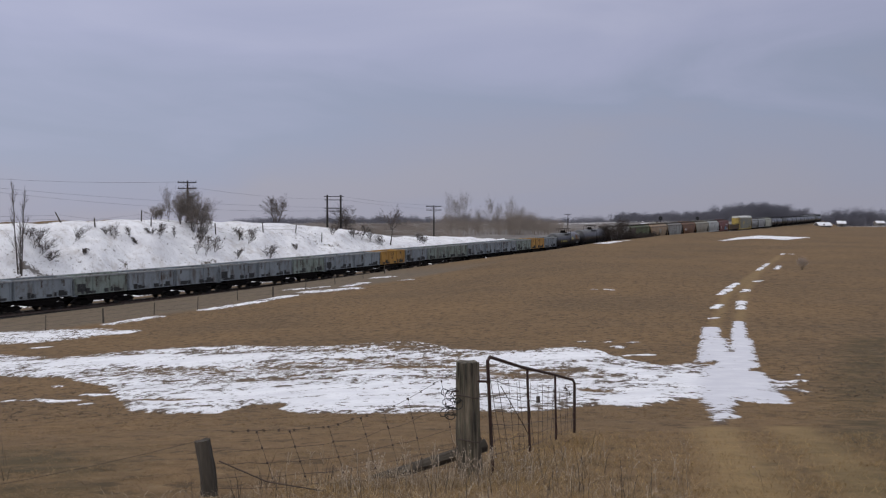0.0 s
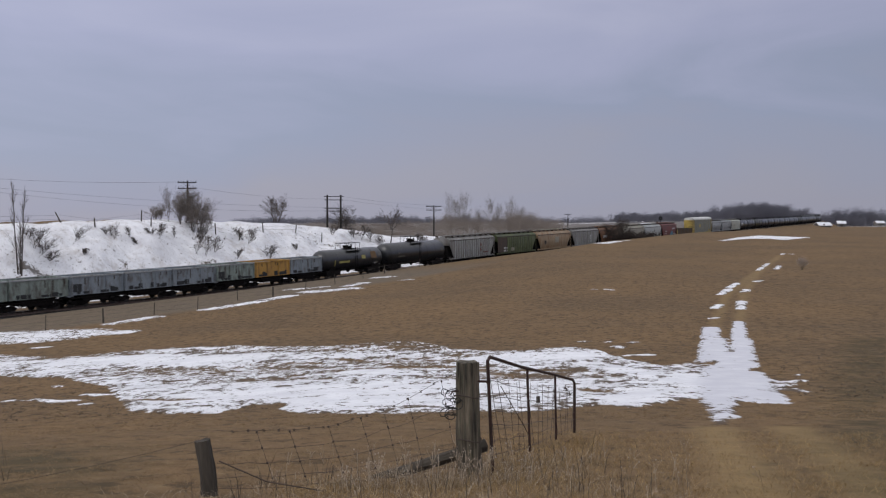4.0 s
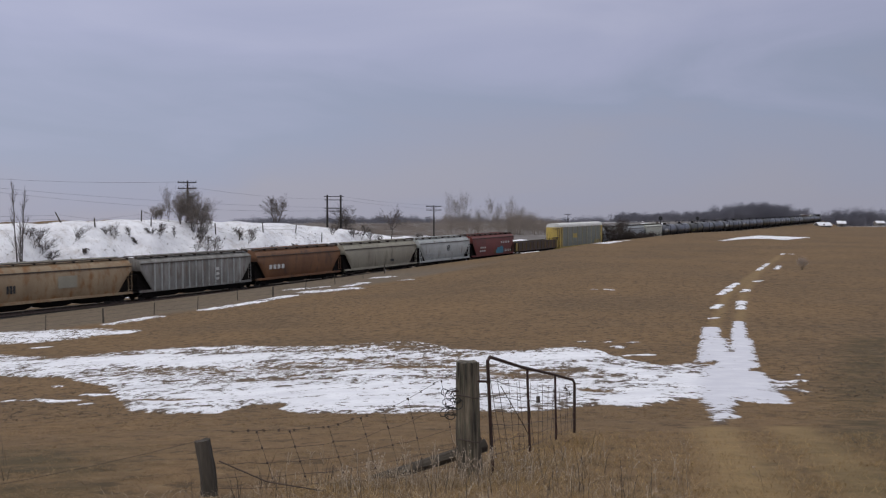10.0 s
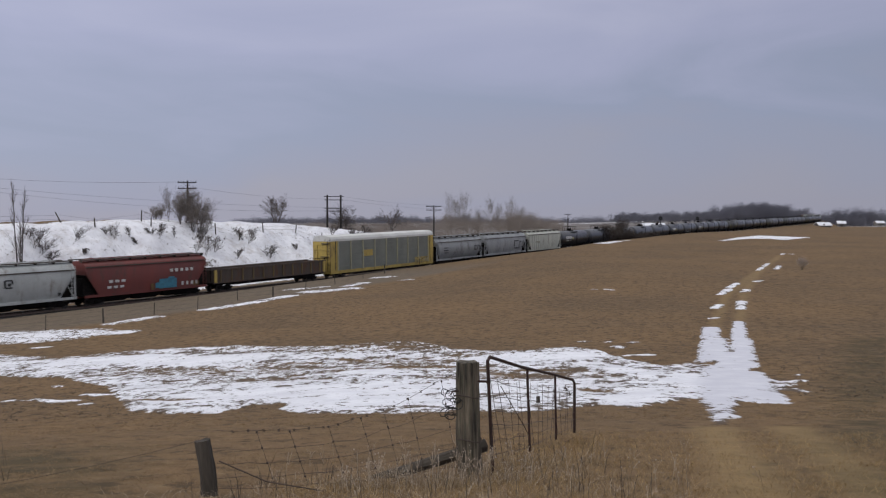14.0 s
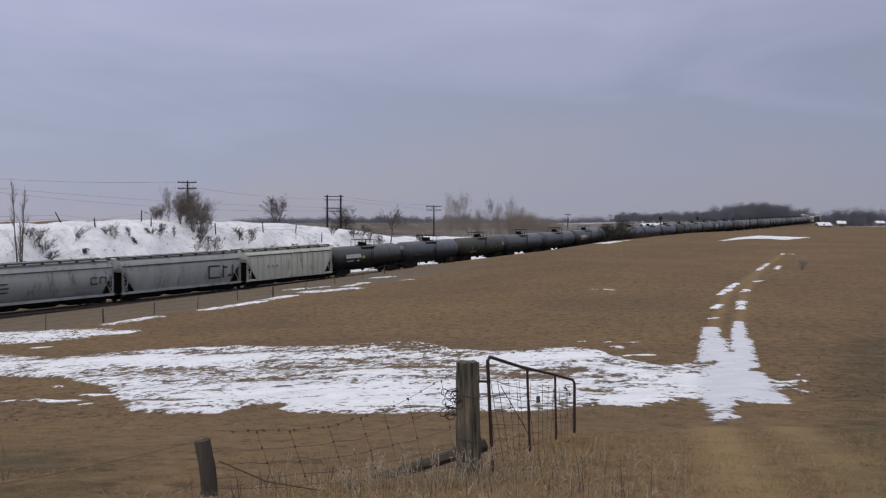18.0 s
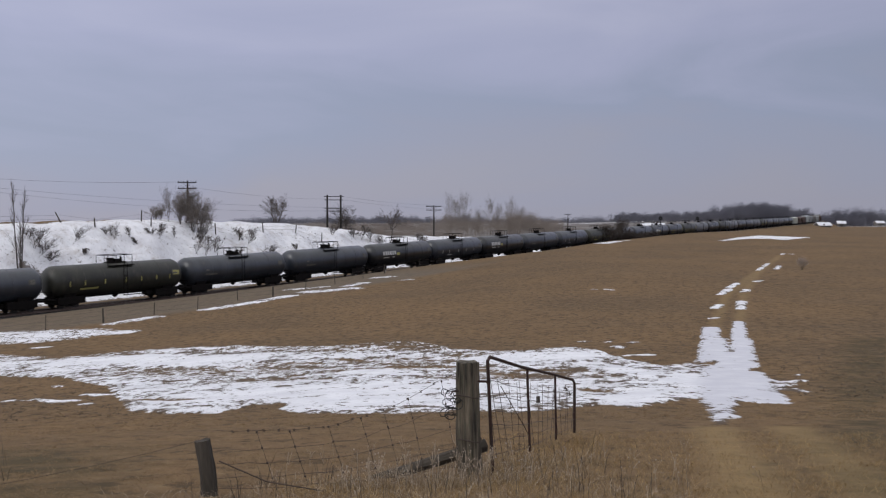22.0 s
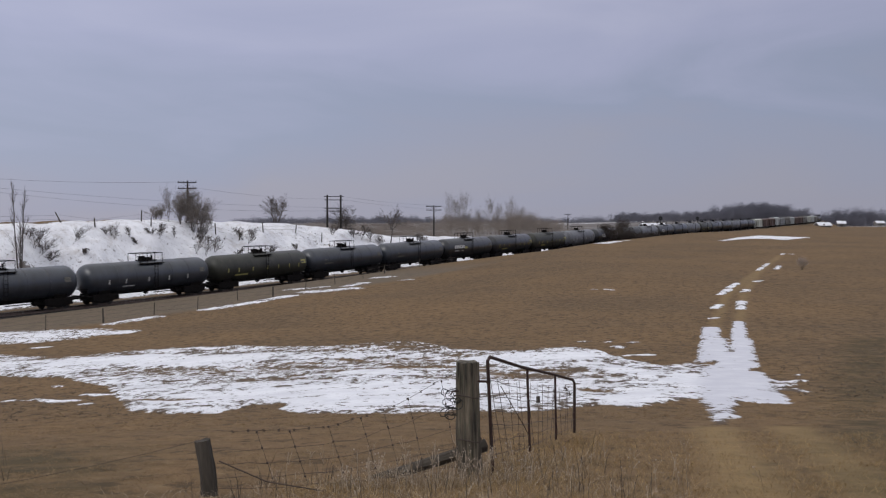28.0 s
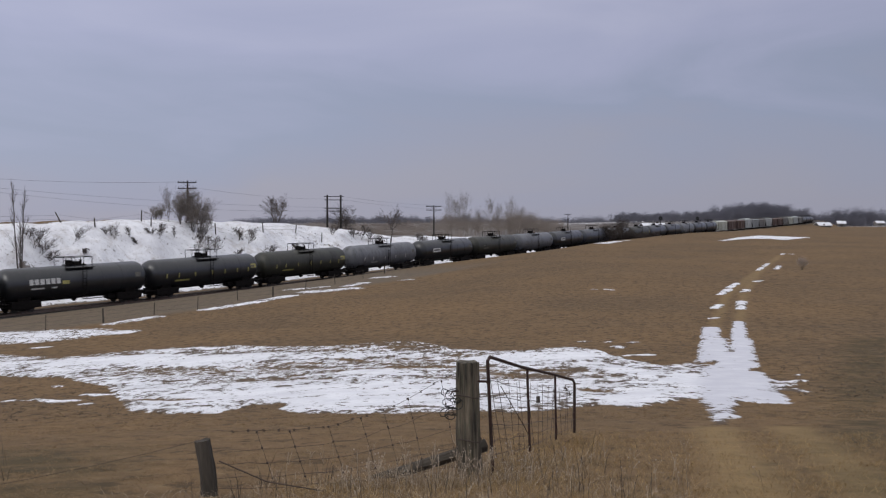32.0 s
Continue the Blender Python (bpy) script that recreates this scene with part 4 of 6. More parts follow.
def ballast_set(units):
    """Three short open hoppers on one articulated frame, 20.1 m over all."""
    car = thing("ballast_hopper_set", "articulated set of three short weathered ballast hoppers", "hopper car", "freight train")

    def tub(s):
        w, t = 1.5, 0.08
        for y in (-w, w):
            s.box((0, y, 2.3), (6.42, t, 1.85))
        for x in (-3.2, 3.2):
            s.box((x, 0, 2.3), (t, 2 * w, 1.85))
        s.box((0, 0, 1.7), (6.0, 2 * w - 0.1, 0.1))
        for y in (-w - 0.05, w + 0.05):
            s.box((0, y, 1.4), (6.44, 0.12, 0.12))
        for x in (-3.2, 3.2):
            s.box((x, 0, 3.2), (0.14, 2.9, 0.12))

    rib = lambda s: s.box((0, -1.58, 2.3), (0.12, 0.1, 1.75))
    load = lambda s: s.loft([[(x * k, y * k, z) for x, y in ((-2.9, -1.4), (2.9, -1.4), (2.9, 1.4), (-2.9, 1.4))] for k, z in ((1, 2.8), (0.75, 3.05), (0.3, 3.15))])
    chute = lambda s: s.loft([[(x * k, y, z) for x, y in ((-1.0, -1.3), (1.0, -1.3), (1.0, 1.3), (-1.0, 1.3))] for k, z in ((2.1, 1.42), (1.5, 0.62))])
    for i, paint in enumerate(units):
        x = (i - 1) * 6.62 + 0.3
        mat = PAINT[paint]
        body = part("hopper_body", stored("tub", "hopper_body", mat, tub), car, "bright orange hopper body" if paint == "ballast_orange" else "", at=pose(x, 0, 0))
        for k in (-3.1, -1.05, 1.05, 3.1):
            for turn in (0, 180):
                part("rib", stored("tubrib", "rib", mat, rib), body, at=pose(k, 0, 0, 0, 0, turn))
        for turn in (0, 180):
            part("top_rim", stored("tubrim", "top_rim", PAINT["hopper_slate"] if paint != "ballast_orange" else mat, lambda s: s.box((0, -1.55, 3.2), (6.44, 0.14, 0.14))), body, "pale worn top rim", at=pose(0, 0, 0, 0, 0, turn))
        rng = random.Random(units.index(paint) * 7 + i + len(TRAIN) * 3)
        for k in (-2.35, -1.7, -1.15, 0.55, 1.2, 1.85, 2.3):
            wide, tall = rng.choice((0.3, 0.45, 0.6)), rng.choice((0.25, 0.4, 0.55))
            part("gate", stored(("tubgate", wide, tall), "gate", BLACK_MARK, lambda s: s.box((0, -1.59, 1.42 + tall / 2), (wide, 0.08, tall))), body, "dark discharge gate", at=pose(k + rng.uniform(-0.12, 0.12), 0, 0))
        for k in range(3):
            tall = rng.choice((0.4, 0.7, 1.0))
            part("rust_streak", stored(("tubstreak", tall), "rust_streak", GRIMY, lambda s: s.box((0, -1.547, 3.05 - tall / 2), (0.13, 0.012, tall))), body, "dark rusty streak", at=pose(rng.uniform(-2.8, 2.8), 0, 0))
        # no hole is cut: black plates paint the shade inside two end openings
        if i == 0:
            for k in (-2.75, -2.2):
                part("end_opening", stored("tubopen", "end_opening", BLACK_MARK, lambda s: s.box((0, -1.56, 2.05), (0.48, 0.06, 0.8))), body, "black plate standing for a shaded end opening", at=pose(k, 0, 0))
        part("load", stored("tubload", "load", material("crushed_stone_load", (0.2, 0.19, 0.18), rough=1, scale=3, bump=0.6) if "crushed_stone_load" not in bpy.data.materials else bpy.data.materials["crushed_stone_load"], load), body, "grey crushed stone")
        part("chute", stored("tubchute", "chute", IRON, chute), body)
    part("frame", stored("tubframe", "frame", IRON, lambda s: s.box((0, 0, 0.95), (19.2, 0.6, 0.34)).box((0, -1.35, 1.02), (19.2, 0.14, 0.12)).box((0, 1.35, 1.02), (19.2, 0.14, 0.12))), car)
    part("end_cab", stored("tubcab", "end_cab", PAINT["ballast_blue"], lambda s: [s.box((-9.6, y, 2.1), (0.12, 0.12, 1.9)) for y in (-1.4, 1.4)] and s.box((-9.55, 0, 3.0), (0.7, 2.9, 0.1)).box((-9.55, 0, 1.25), (0.8, 2.9, 0.1))), car)
    for x in (-8.2, -3.0, 3.6, 8.4):
        add_truck(car, x)
    add_ends(car, 20.1)
    return car


def gondola_car(length):
    car = thing("gondola_car", "long low rust-brown gondola with yellow end posts", "gondola", "freight train")
    mat = PAINT["gondola"]
    half = length / 2 - 0.6

    def wall(s):
        for y in (-1.48,):
            s.box((0, y, 1.95), (2 * half, 0.1, 1.5))

    for turn in (0, 180):
        side = part("side_wall", stored("gonwall", "side_wall", mat, wall), car, at=pose(0, 0, 0, 0, 0, turn))
        part("top_chord", stored("gontop", "top_chord", mat, lambda s: s.box((0, -1.53, 2.72), (2 * half + 0.1, 0.18, 0.16))), side)
        part("side_sill", stored("gonlow", "side_sill", mat, lambda s: s.box((0, -1.53, 1.2), (2 * half, 0.16, 0.2))), side)
        part("end_wall", stored("gonend", "end_wall", mat, lambda s: s.box((half, 0, 1.95), (0.12, 2.86, 1.5))), car, at=pose(0, 0, 0, 0, 0, turn))
    part("floor", stored("gonfloor", "floor", mat, lambda s: s.box((0, 0, 1.15), (2 * half - 0.2, 2.8, 0.12))), car)
    me = stored("gonrib", "rib", STAKE, lambda s: s.box((0, -1.58, 1.95), (0.16, 0.12, 1.4)))
    for i in range(11):
        for turn in (0, 180):
            part("rib", me, car, "faded yellow-brown stake", at=pose(-half + 1.2 + i * (2 * half - 2.4) / 10, 0, 0, 0, 0, turn))
    post = stored("gonpost", "end_post", PAINT["yellow"], lambda s: s.box((0, -1.58, 1.95), (0.4, 0.14, 1.5)))
    for x in (-half + 0.3, half - 0.3):
        part("end_post", post, car, "faded yellow post", at=pose(x, 0, 0))
    part("sill", stored("gonsill", "sill", IRON, lambda s: s.loft([[(x, y, z) for x, z in ((-half, 1.1), (-half, 0.95), (-7, 0.75), (7, 0.75), (half, 0.95), (half, 1.1))] for y in (-1.3, 1.3)])), car)
    for k in (-1, 1):
        part("hand_rail", stored("gonrail", "hand_rail", IRON, lambda s: [s.box((0, y, 2.2), (0.06, 0.06, 1.6)) for y in (-1.3, -0.4, 0.4, 1.3)] and s.box((0, 0, 2.95), (0.06, 2.7, 0.06)).box((-0.1, 0, 1.2), (0.5, 2.8, 0.06))), car, at=pose(k * (length / 2 - 0.35), 0, 0, 0, 0, 0 if k > 0 else 180))
        add_truck(car, k * (length / 2 - 3))
    add_ends(car, length)
    return car


def autorack_car(length):
    car = thing("autorack_car", "tall grey-panelled autorack with white roof and yellow ends", "autorack", "freight train")
    half = length / 2 - 0.6
    w = 1.55

    def roof(s):
        s.smooth = False
        ring = [(-w, 5.2), (-w + 0.02, 5.5), (-w + 0.25, 5.85), (-0.6, 6.02), (0.6, 6.02), (w - 0.25, 5.85), (w - 0.02, 5.5), (w, 5.2)]
        s.loft([[(x, y, z) for y, z in ring] for x in (-half, half)])

    def panel(s):
        for y in (-w + 0.04,):
            s.box((0, y, 3.18), (2.92, 0.05, 4.05))

    def post(s):
        for y in (-w - 0.02,):
            s.box((0, y, 3.18), (0.2, 0.14, 4.1))

    part("roof", stored("rackroof", "roof", PAINT["rack_roof"], roof), car, "white roof")
    n = 8
    pitch = (2 * half - 3.2) / n
    for i, turn in [(i, turn) for i in range(n) for turn in (0, 180)]:
        screen = part("screen_panel", stored("rackpanel", "screen_panel", PAINT["rack_grey"], panel), car, at=pose(-half + 1.6 + (i + 0.5) * pitch, 0, 0, 0, 0, turn))
        for z in (1.75, 2.55, 3.35, 4.15, 4.7):
            part("slat", stored("rackslat", "slat", PAINT["rack_grey"], lambda s: s.box((0, 0, 0), (2.86, 0.05, 0.09))), screen, at=pose(0, -w, z))
    for i, turn in [(i, turn) for i in range(n + 1) for turn in (0, 180)]:
        part("post", stored("rackpost", "post", POST_CREAM, post), car, at=pose(-half + 1.6 + i * pitch, 0, 0, 0, 0, turn))
    for k in (-1, 1):
        door = part("end_door", stored("rackdoor", "end_door", PAINT["yellow"], lambda s: s.box((-0.8, 0, 3.2), (1.6, 2 * w, 4.05))), car, "yellow end door", at=pose(k * half, 0, 0, 0, 0, 0 if k > 0 else 180))
        for y in (-0.78, 0.78):
            part("door_post", stored("rackdoorpost", "door_post", PAINT["yellow"], lambda s: s.box((0, 0, 3.0), (0.12, 0.1, 3.5))), door, at=pose(0.06, y, 0))
        for z in (2.4, 4.1):
            part("door_bar", stored("rackdoorbar", "door_bar", PAINT["yellow"], lambda s: s.box((0, 0, 0), (0.12, 2.9, 0.14))), door, at=pose(0.06, 0, z))
        for y in (-w, w):
            part("seam", stored("rackseam", "seam", BLACK_MARK, lambda s: s.box((0, 0, 3.2), (0.09, 0.1, 4.05))), door, "dark door seam", at=pose(-1.0, y, 0))
        part("ladder", stored("rackladder", "ladder", BLACK_MARK, lambda s: ladder(s, 4.6, 0.45, 12)), car, "black ladder", at=pose(k * (half + 0.14), -1.3, 1.0, 0, 0, 90))
        add_truck(car, k * (length / 2 - 3.4))
    part("brake_step", stored("rackstep", "brake_step", BLACK_MARK, lambda s: s.box((0, 0, 3.1), (0.4, 1.2, 0.1)).box((0.1, 0, 4.9), (0.3, 1.2, 0.1))), car, at=pose(-half - 0.2, -0.6, 0))
    part("deck", stored("rackdeck", "deck", PAINT["yellow"], lambda s: s.box((0, 0, 0.96), (2 * half, 3.06, 0.46))), car)
    part("sill", stored("racksill", "sill", IRON, lambda s: s.box((0, 0, 0.6), (17.5, 2.7, 0.4))), car)
    bars(car, PAINT["yellow"], [(-half + 1.6 + 2.4 * pitch, 3.3, 2.4, 0.9)], -w - 0.06, "yellow emblem panel", "emblem")
    bars(car, PAINT["yellow"], [(half - 3.7, 1.6, 3.9, 0.75)], -w - 0.11, "yellow spray-painted patch", "graffiti")
    rng = random.Random(5)
    for ink, tone in ((BLACK_MARK, "black spray-painted stroke"), (POST_CREAM, "cream spray-painted stroke")):
        for k in range(16):
            wide, tall = rng.choice(((0.1, 0.55), (0.45, 0.1), (0.12, 0.35), (0.3, 0.14)))
            bars(car, ink, [(half - 5.5 + 3.7 * rng.random(), 1.6 + 0.28 * rng.uniform(-1, 1), wide, tall)], -w - (0.122 if ink is BLACK_MARK else 0.13) - 0.0006 * k, tone, "graffiti")
    add_ends(car, length)
    return car


def box_car(length, paint, label, h=4.5):
    car = thing("box_car", label, "box car", "freight train")
    mat = PAINT[paint]
    half = length / 2 - 0.55

    def body(s):
        s.loft([[(x, y, z) for y, z in ((-1.5, 1.05), (-1.52, h - 0.4), (-0.8, h - 0.1), (0, h), (0.8, h - 0.1), (1.52, h - 0.4), (1.5, 1.05))] for x in (-half, half)])

    part("body", stored(("box", round(length, 1), h), "body", mat, body), car)
    part("door", stored(("boxdoor", h), "door", mat, lambda s: [s.box((0, y, (h + 0.6) / 2), (3.0, 0.1, h - 1.6)) for y in (-1.58, 1.58)]), car)
    rib = stored(("boxrib", h), "rib", mat, lambda s: s.box((0, -1.56, (h + 0.6) / 2), (0.14, 0.1, h - 1.6)))
    for x in np.linspace(-half + 0.3, half - 0.3, 10):
        part("rib", rib, car, at=pose(float(x), 0, 0))
    for k in (-1, 1):
        part("ladder", stored("boxladder", "ladder", IRON, lambda s: ladder(s, 3.0, 0.42, 8)), car, at=pose(k * (half - 0.4), -1.6, 1.05))
        add_truck(car, k * (length / 2 - 2.4))
    add_ends(car, length)
    return car


TRAIN = []          # car and the place of its middle along the train


def join_train(car, a, b):
    TRAIN.append((car, (a + b) / 2))


def build_train():
    B, G, O = "ballast_blue", "ballast_green", "ballast_orange"
    for a, units in ((-17.5, (B, B, B)), (2.5, (G, B, B)), (22.5, (B, B, G)), (42.5, (B, B, O)), (62.5, (B, G, G)), (82.5, (B, B, B)), (102.5, (G, O, B))):
        join_train(ballast_set(units), a, a + 20.0)
    join_train(tank_car(15.3, "black", "short black tank car with yellow stencils and orange smear", "yellow", 1.46), 122.9, 138.4)
    join_train(tank_car(18.05, "black", "long dull black tank car with small white stencils", ""), 138.4, 156.5)
    join_train(hopper_car(17.65, "hopper_grey", "grey ribbed covered hopper with rusty trim", "flat", 17, marks=[(RUST_MARK, [(2.8, 3.0, 0.5, 0.5), (2.8, 2.2, 0.5, 0.5), (4.6, 1.7, 2.0, 0.2)], "")], slope=1.7, rib_mat=PAINT["hopper_white"]), 156.5, 174.2)
    join_train(hopper_car(18.55, "hopper_green", "dull green ribbed covered hopper", "flat", 17, "hopper_grey", [(WHITE_MARK, [(x, z, 0.3, 0.3) for x in (-5.9, -5.45, -4.7) for z in (1.5, 2.0)], "white stencilled block"), (PAINT["hopper_beige"], [(-2.2, 1.7, 1.4, 0.6)], ""), (PAINT["gondola"], [(-6.6, 2.6, 4.0, 2.7)], "dark brown repainted end panel")], rib_mat=PALE_GREEN), 174.2, 192.8)
    join_train(hopper_car(18.95, "hopper_tan", "faded tan curved-side covered hopper with rust stains", "curved", 0, "hopper_beige", [(BLACK_MARK, [(-5.6, 2.4, 0.24, 0.75), (-5.25, 2.4, 0.24, 0.75), (-4.9, 2.4, 0.24, 0.75)], "dark stencil"), (PAINT["hopper_beige"], [(0.96, 2.75, 2.2, 1.2)], "pale repainted patch")]), 192.8, 211.8)
    join_train(hopper_car(18.15, "hopper_grey", "grey ribbed covered hopper with small stencils", "flat", 14, None, [(WHITE_MARK, [(2.85, 2.9, 0.45, 0.35), (2.85, 2.3, 0.45, 0.35), (2.85, 1.75, 0.45, 0.3)], "")], rib_mat=PAINT["hopper_white"]), 211.8, 230.0)
    join_train(hopper_car(17.95, "hopper_brown", "brown smooth-sided covered hopper with white stencils", "curved", 0, None, [(WHITE_MARK, [(-6.05 + 0.78 * i, 2.5, 0.5, 0.55) for i in range(4)], "white stencilled block")]), 230.0, 248.0)
    join_train(hopper_car(19.75, "hopper_beige", "beige curved-side covered hopper", "curved", 0, None, [(BLACK_MARK, [(2.4, 1.9, 0.9, 0.3)], "")]), 248.0, 267.8)
    join_train(hopper_car(17.45, "hopper_white", "off-white curved-side covered hopper with round emblem", "curved", 0, None, [(BLACK_MARK, [(0.8, 3.3, 0.7, 0.14), (0.8, 2.6, 0.7, 0.14), (0.4, 2.95, 0.22, 0.7), (1.15, 3.1, 0.2, 0.35), (0.85, 2.9, 0.3, 0.3), (6.2, 1.6, 0.35, 0.3)], "dark emblem"), (PAINT["hopper_slate"], [(-5.4, 2.2, 1.9, 0.18), (-5.2, 1.7, 1.5, 0.18)], "")], cage=True), 267.8, 285.3)
    join_train(hopper_car(17.65, "hopper_red", "deep red covered hopper with white stencils and teal spray paint", "flat", 0, None, [(WHITE_MARK, [(3.0 + 0.75 * i, 3.15, 0.4, 0.35) for i in range(5)] + [(-5.2 + 0.8 * i, 2.45, 0.5, 0.28) for i in range(3)] + [(-5.4 + 0.8 * i, 1.85, 0.5, 0.25) for i in range(3)] + [(4.6 + 0.7 * i, 1.6, 0.3, 0.4) for i in range(4)], "white stencilled block"), (TEAL_MARK, [(2.5, 1.75, 2.5, 1.05), (1.0, 1.6, 0.6, 0.6), (3.0, 2.3, 0.9, 0.3)], "teal spray-painted patch"), (SMUDGE, [(0.3, 1.5, 0.5, 0.7), (6.6, 1.5, 0.9, 0.5)], "")]), 285.3, 303.0)
    join_train(gondola_car(22.15), 303.0, 325.2)
    join_train(autorack_car(28.25), 325.2, 353.5)
    join_train(hopper_car(16.85, "hopper_slate", "slate grey cylindrical covered hopper with black emblem", "round", 0, None, [(BLACK_MARK, [(5.4, 2.95, 0.8, 0.12), (5.4, 2.3, 0.8, 0.12), (5.04, 2.62, 0.13, 0.7), (6.15, 2.62, 0.13, 0.75), (6.85, 2.62, 0.13, 0.75), (6.5, 2.95, 0.7, 0.12), (-5.0, 2.95, 1.5, 0.13), (-4.9, 2.55, 1.5, 0.13), (-5.0, 2.15, 1.4, 0.13)], "black emblem block")], slope=1.1, cage=True), 353.5, 370.4)
    join_train(hopper_car(18.75, "hopper_slate", "grey curved-side covered hopper with large black emblem", "curved", 0, None, [(BLACK_MARK, [(4.35, 3.2, 1.8, 0.2), (3.55, 2.5, 0.2, 1.5), (4.35, 1.85, 1.8, 0.2), (5.85, 2.5, 0.2, 1.5), (7.35, 2.5, 0.2, 1.5), (6.2, 3.0, 0.6, 0.22), (6.9, 2.0, 0.6, 0.22)], "black emblem stroke")], cage=True), 370.4, 389.2)
    join_train(hopper_car(17.85, "hopper_cream", "cream ribbed covered hopper", "flat", 13, None, [(PAINT["hopper_beige"], [(-4.6 + 0.8 * i, 2.6, 0.4, 0.35) for i in range(3)], "")], cage=True), 389.2, 407.1)
    names = {"black": "glossy black tank car", "grey": "dusty grey-black tank car", "olive": "olive-black tank car", "pale": "pale grey tank car"}
    extra = {"letters": " with bold white side marking", "ticks": " with yellow reflector stripes", "white_ticks": " with white reflector stripes", "panel": " with a white stencilled panel", "": " with small white stencils"}
    edges = [407.1, 424.8, 443.0, 460.4, 478.4, 496.9, 514.2, 532.0, 549.7, 567.5, 585.7, 603.2, 621.1, 639.2, 656.4, 674.4, 692.6, 711.5, 729.9, 747.8] + [765.7 + 17.95 * i for i in range(10)]
    looks = [("black", "letters"), ("grey", ""), ("olive", "ticks"), ("grey", ""), ("grey", ""), ("black", "letters"), ("grey", "white_ticks"), ("black", "letters"), ("grey", ""), ("grey", "white_ticks"), ("olive", "ticks"), ("grey", ""), ("grey", ""),
             ("black", "letters"), ("black", "ticks"), ("olive", "ticks"), ("pale", "white_ticks"), ("black", "panel"), ("olive", ""), ("pale", ""), ("black", "panel"), ("grey", ""), ("pale", ""), ("olive", "ticks"), ("grey", ""), ("black", ""), ("pale", "white_ticks"), ("grey", ""), ("grey", "")]
    for i, (paint, marks) in enumerate(looks):
        a, b = edges[i], edges[i + 1]
        join_train(tank_car(17.9, paint, names[paint] + extra[marks] + " and domed ends", marks), a, b)
    c = edges[-1]
    tail = [("box", "hopper_cream", 18.0, "pale cream box car"), ("box", "box_brown", 18.0, "brown box car"), ("box", "box_brown", 18.0, "brown box car"), ("box", "hopper_white", 16.0, "off-white box car"), ("hop", "hopper_slate", 18.0, "slate grey covered hopper"),
            ("hop", "hopper_grey", 18.0, "grey covered hopper"), ("hop", "hopper_white", 18.0, "off-white covered hopper"), ("box", "box_brown", 18.0, "brown box car"), ("box", "box_brown", 18.0, "brown box car"), ("hop", "hopper_grey", 19.0, "grey covered hopper"), ("hop", "hopper_cream", 19.0, "cream covered hopper"),
            ("box", "hopper_white", 20.0, "off-white box car"), ("box", "hopper_grey", 20.0, "grey box car"), ("tank", "black", 18.2, "black tank car"), ("tank", "grey", 18.2, "dusty grey tank car"), ("tank", "black", 18.2, "black tank car")]
    for kind, paint, n, label in tail:
        if kind == "box":
            car = box_car(n, paint, label + " with ribbed sides and a sliding door", 4.9 if "white" in label else 4.5)
        elif kind == "hop":
            car = hopper_car(n, paint, label + " with sloped ends", "flat", 13)
        else:
            car = tank_car(n, paint, label + " with domed ends", "")
        join_train(car, c, c + n + 0.2)
        c += n + 0.2


RUST_MARK = material("rust_red_stencil", (0.16, 0.06, 0.045), rough=0.7, scale=3)
build_train()


def motions():
    for car, c in TRAIN:
        rows = []
        for t in range(0, 33):
            s = c - SPEED * t
            x, y, z = on_track(s)
            th = float(np.interp(s, TS, TH))
            grade = float(rail_z(s + 8) - rail_z(s - 8)) / 16
            rows.append((float(t), pose(x, y, z, 0, -math.degrees(math.atan(grade)), 90 - math.degrees(th))))
        walk(car, rows)


# ---------- bare trees and brush ----------
def limb(s, rng, p, d, length, r, depth, spread, least=0.012):
    """A branch that tapers, wanders and forks."""
    n = 3
    pts, rad = [p], [max(r, least)]
    for i in range(n):
        d = (d + Vector((rng.uniform(-1, 1), rng.uniform(-1, 1), rng.uniform(-0.8, 0.9))) * 0.17).normalized()
        p = p + d * (length / n)
        pts.append(p)
        rad.append(max(least * (1.0 if i < n - 1 else 0.6), r * (1 - 0.5 * (i + 1) / n)))
    s.tube(pts, rad, 3, cap=False)
    if depth == 0:
        return
    for k in range(rng.choice((3, 3, 4))):
        at = pts[n] if k == 0 else pts[rng.choice((1, 2, 2, 3))]
        turn = Vector((rng.uniform(-1, 1), rng.uniform(-1, 1), rng.uniform(-0.45, 0.55)))
        limb(s, rng, at, (d + turn * spread).normalized(), length * rng.uniform(0.62, 0.95), rad[2] * 0.75, depth - 1, spread, least)


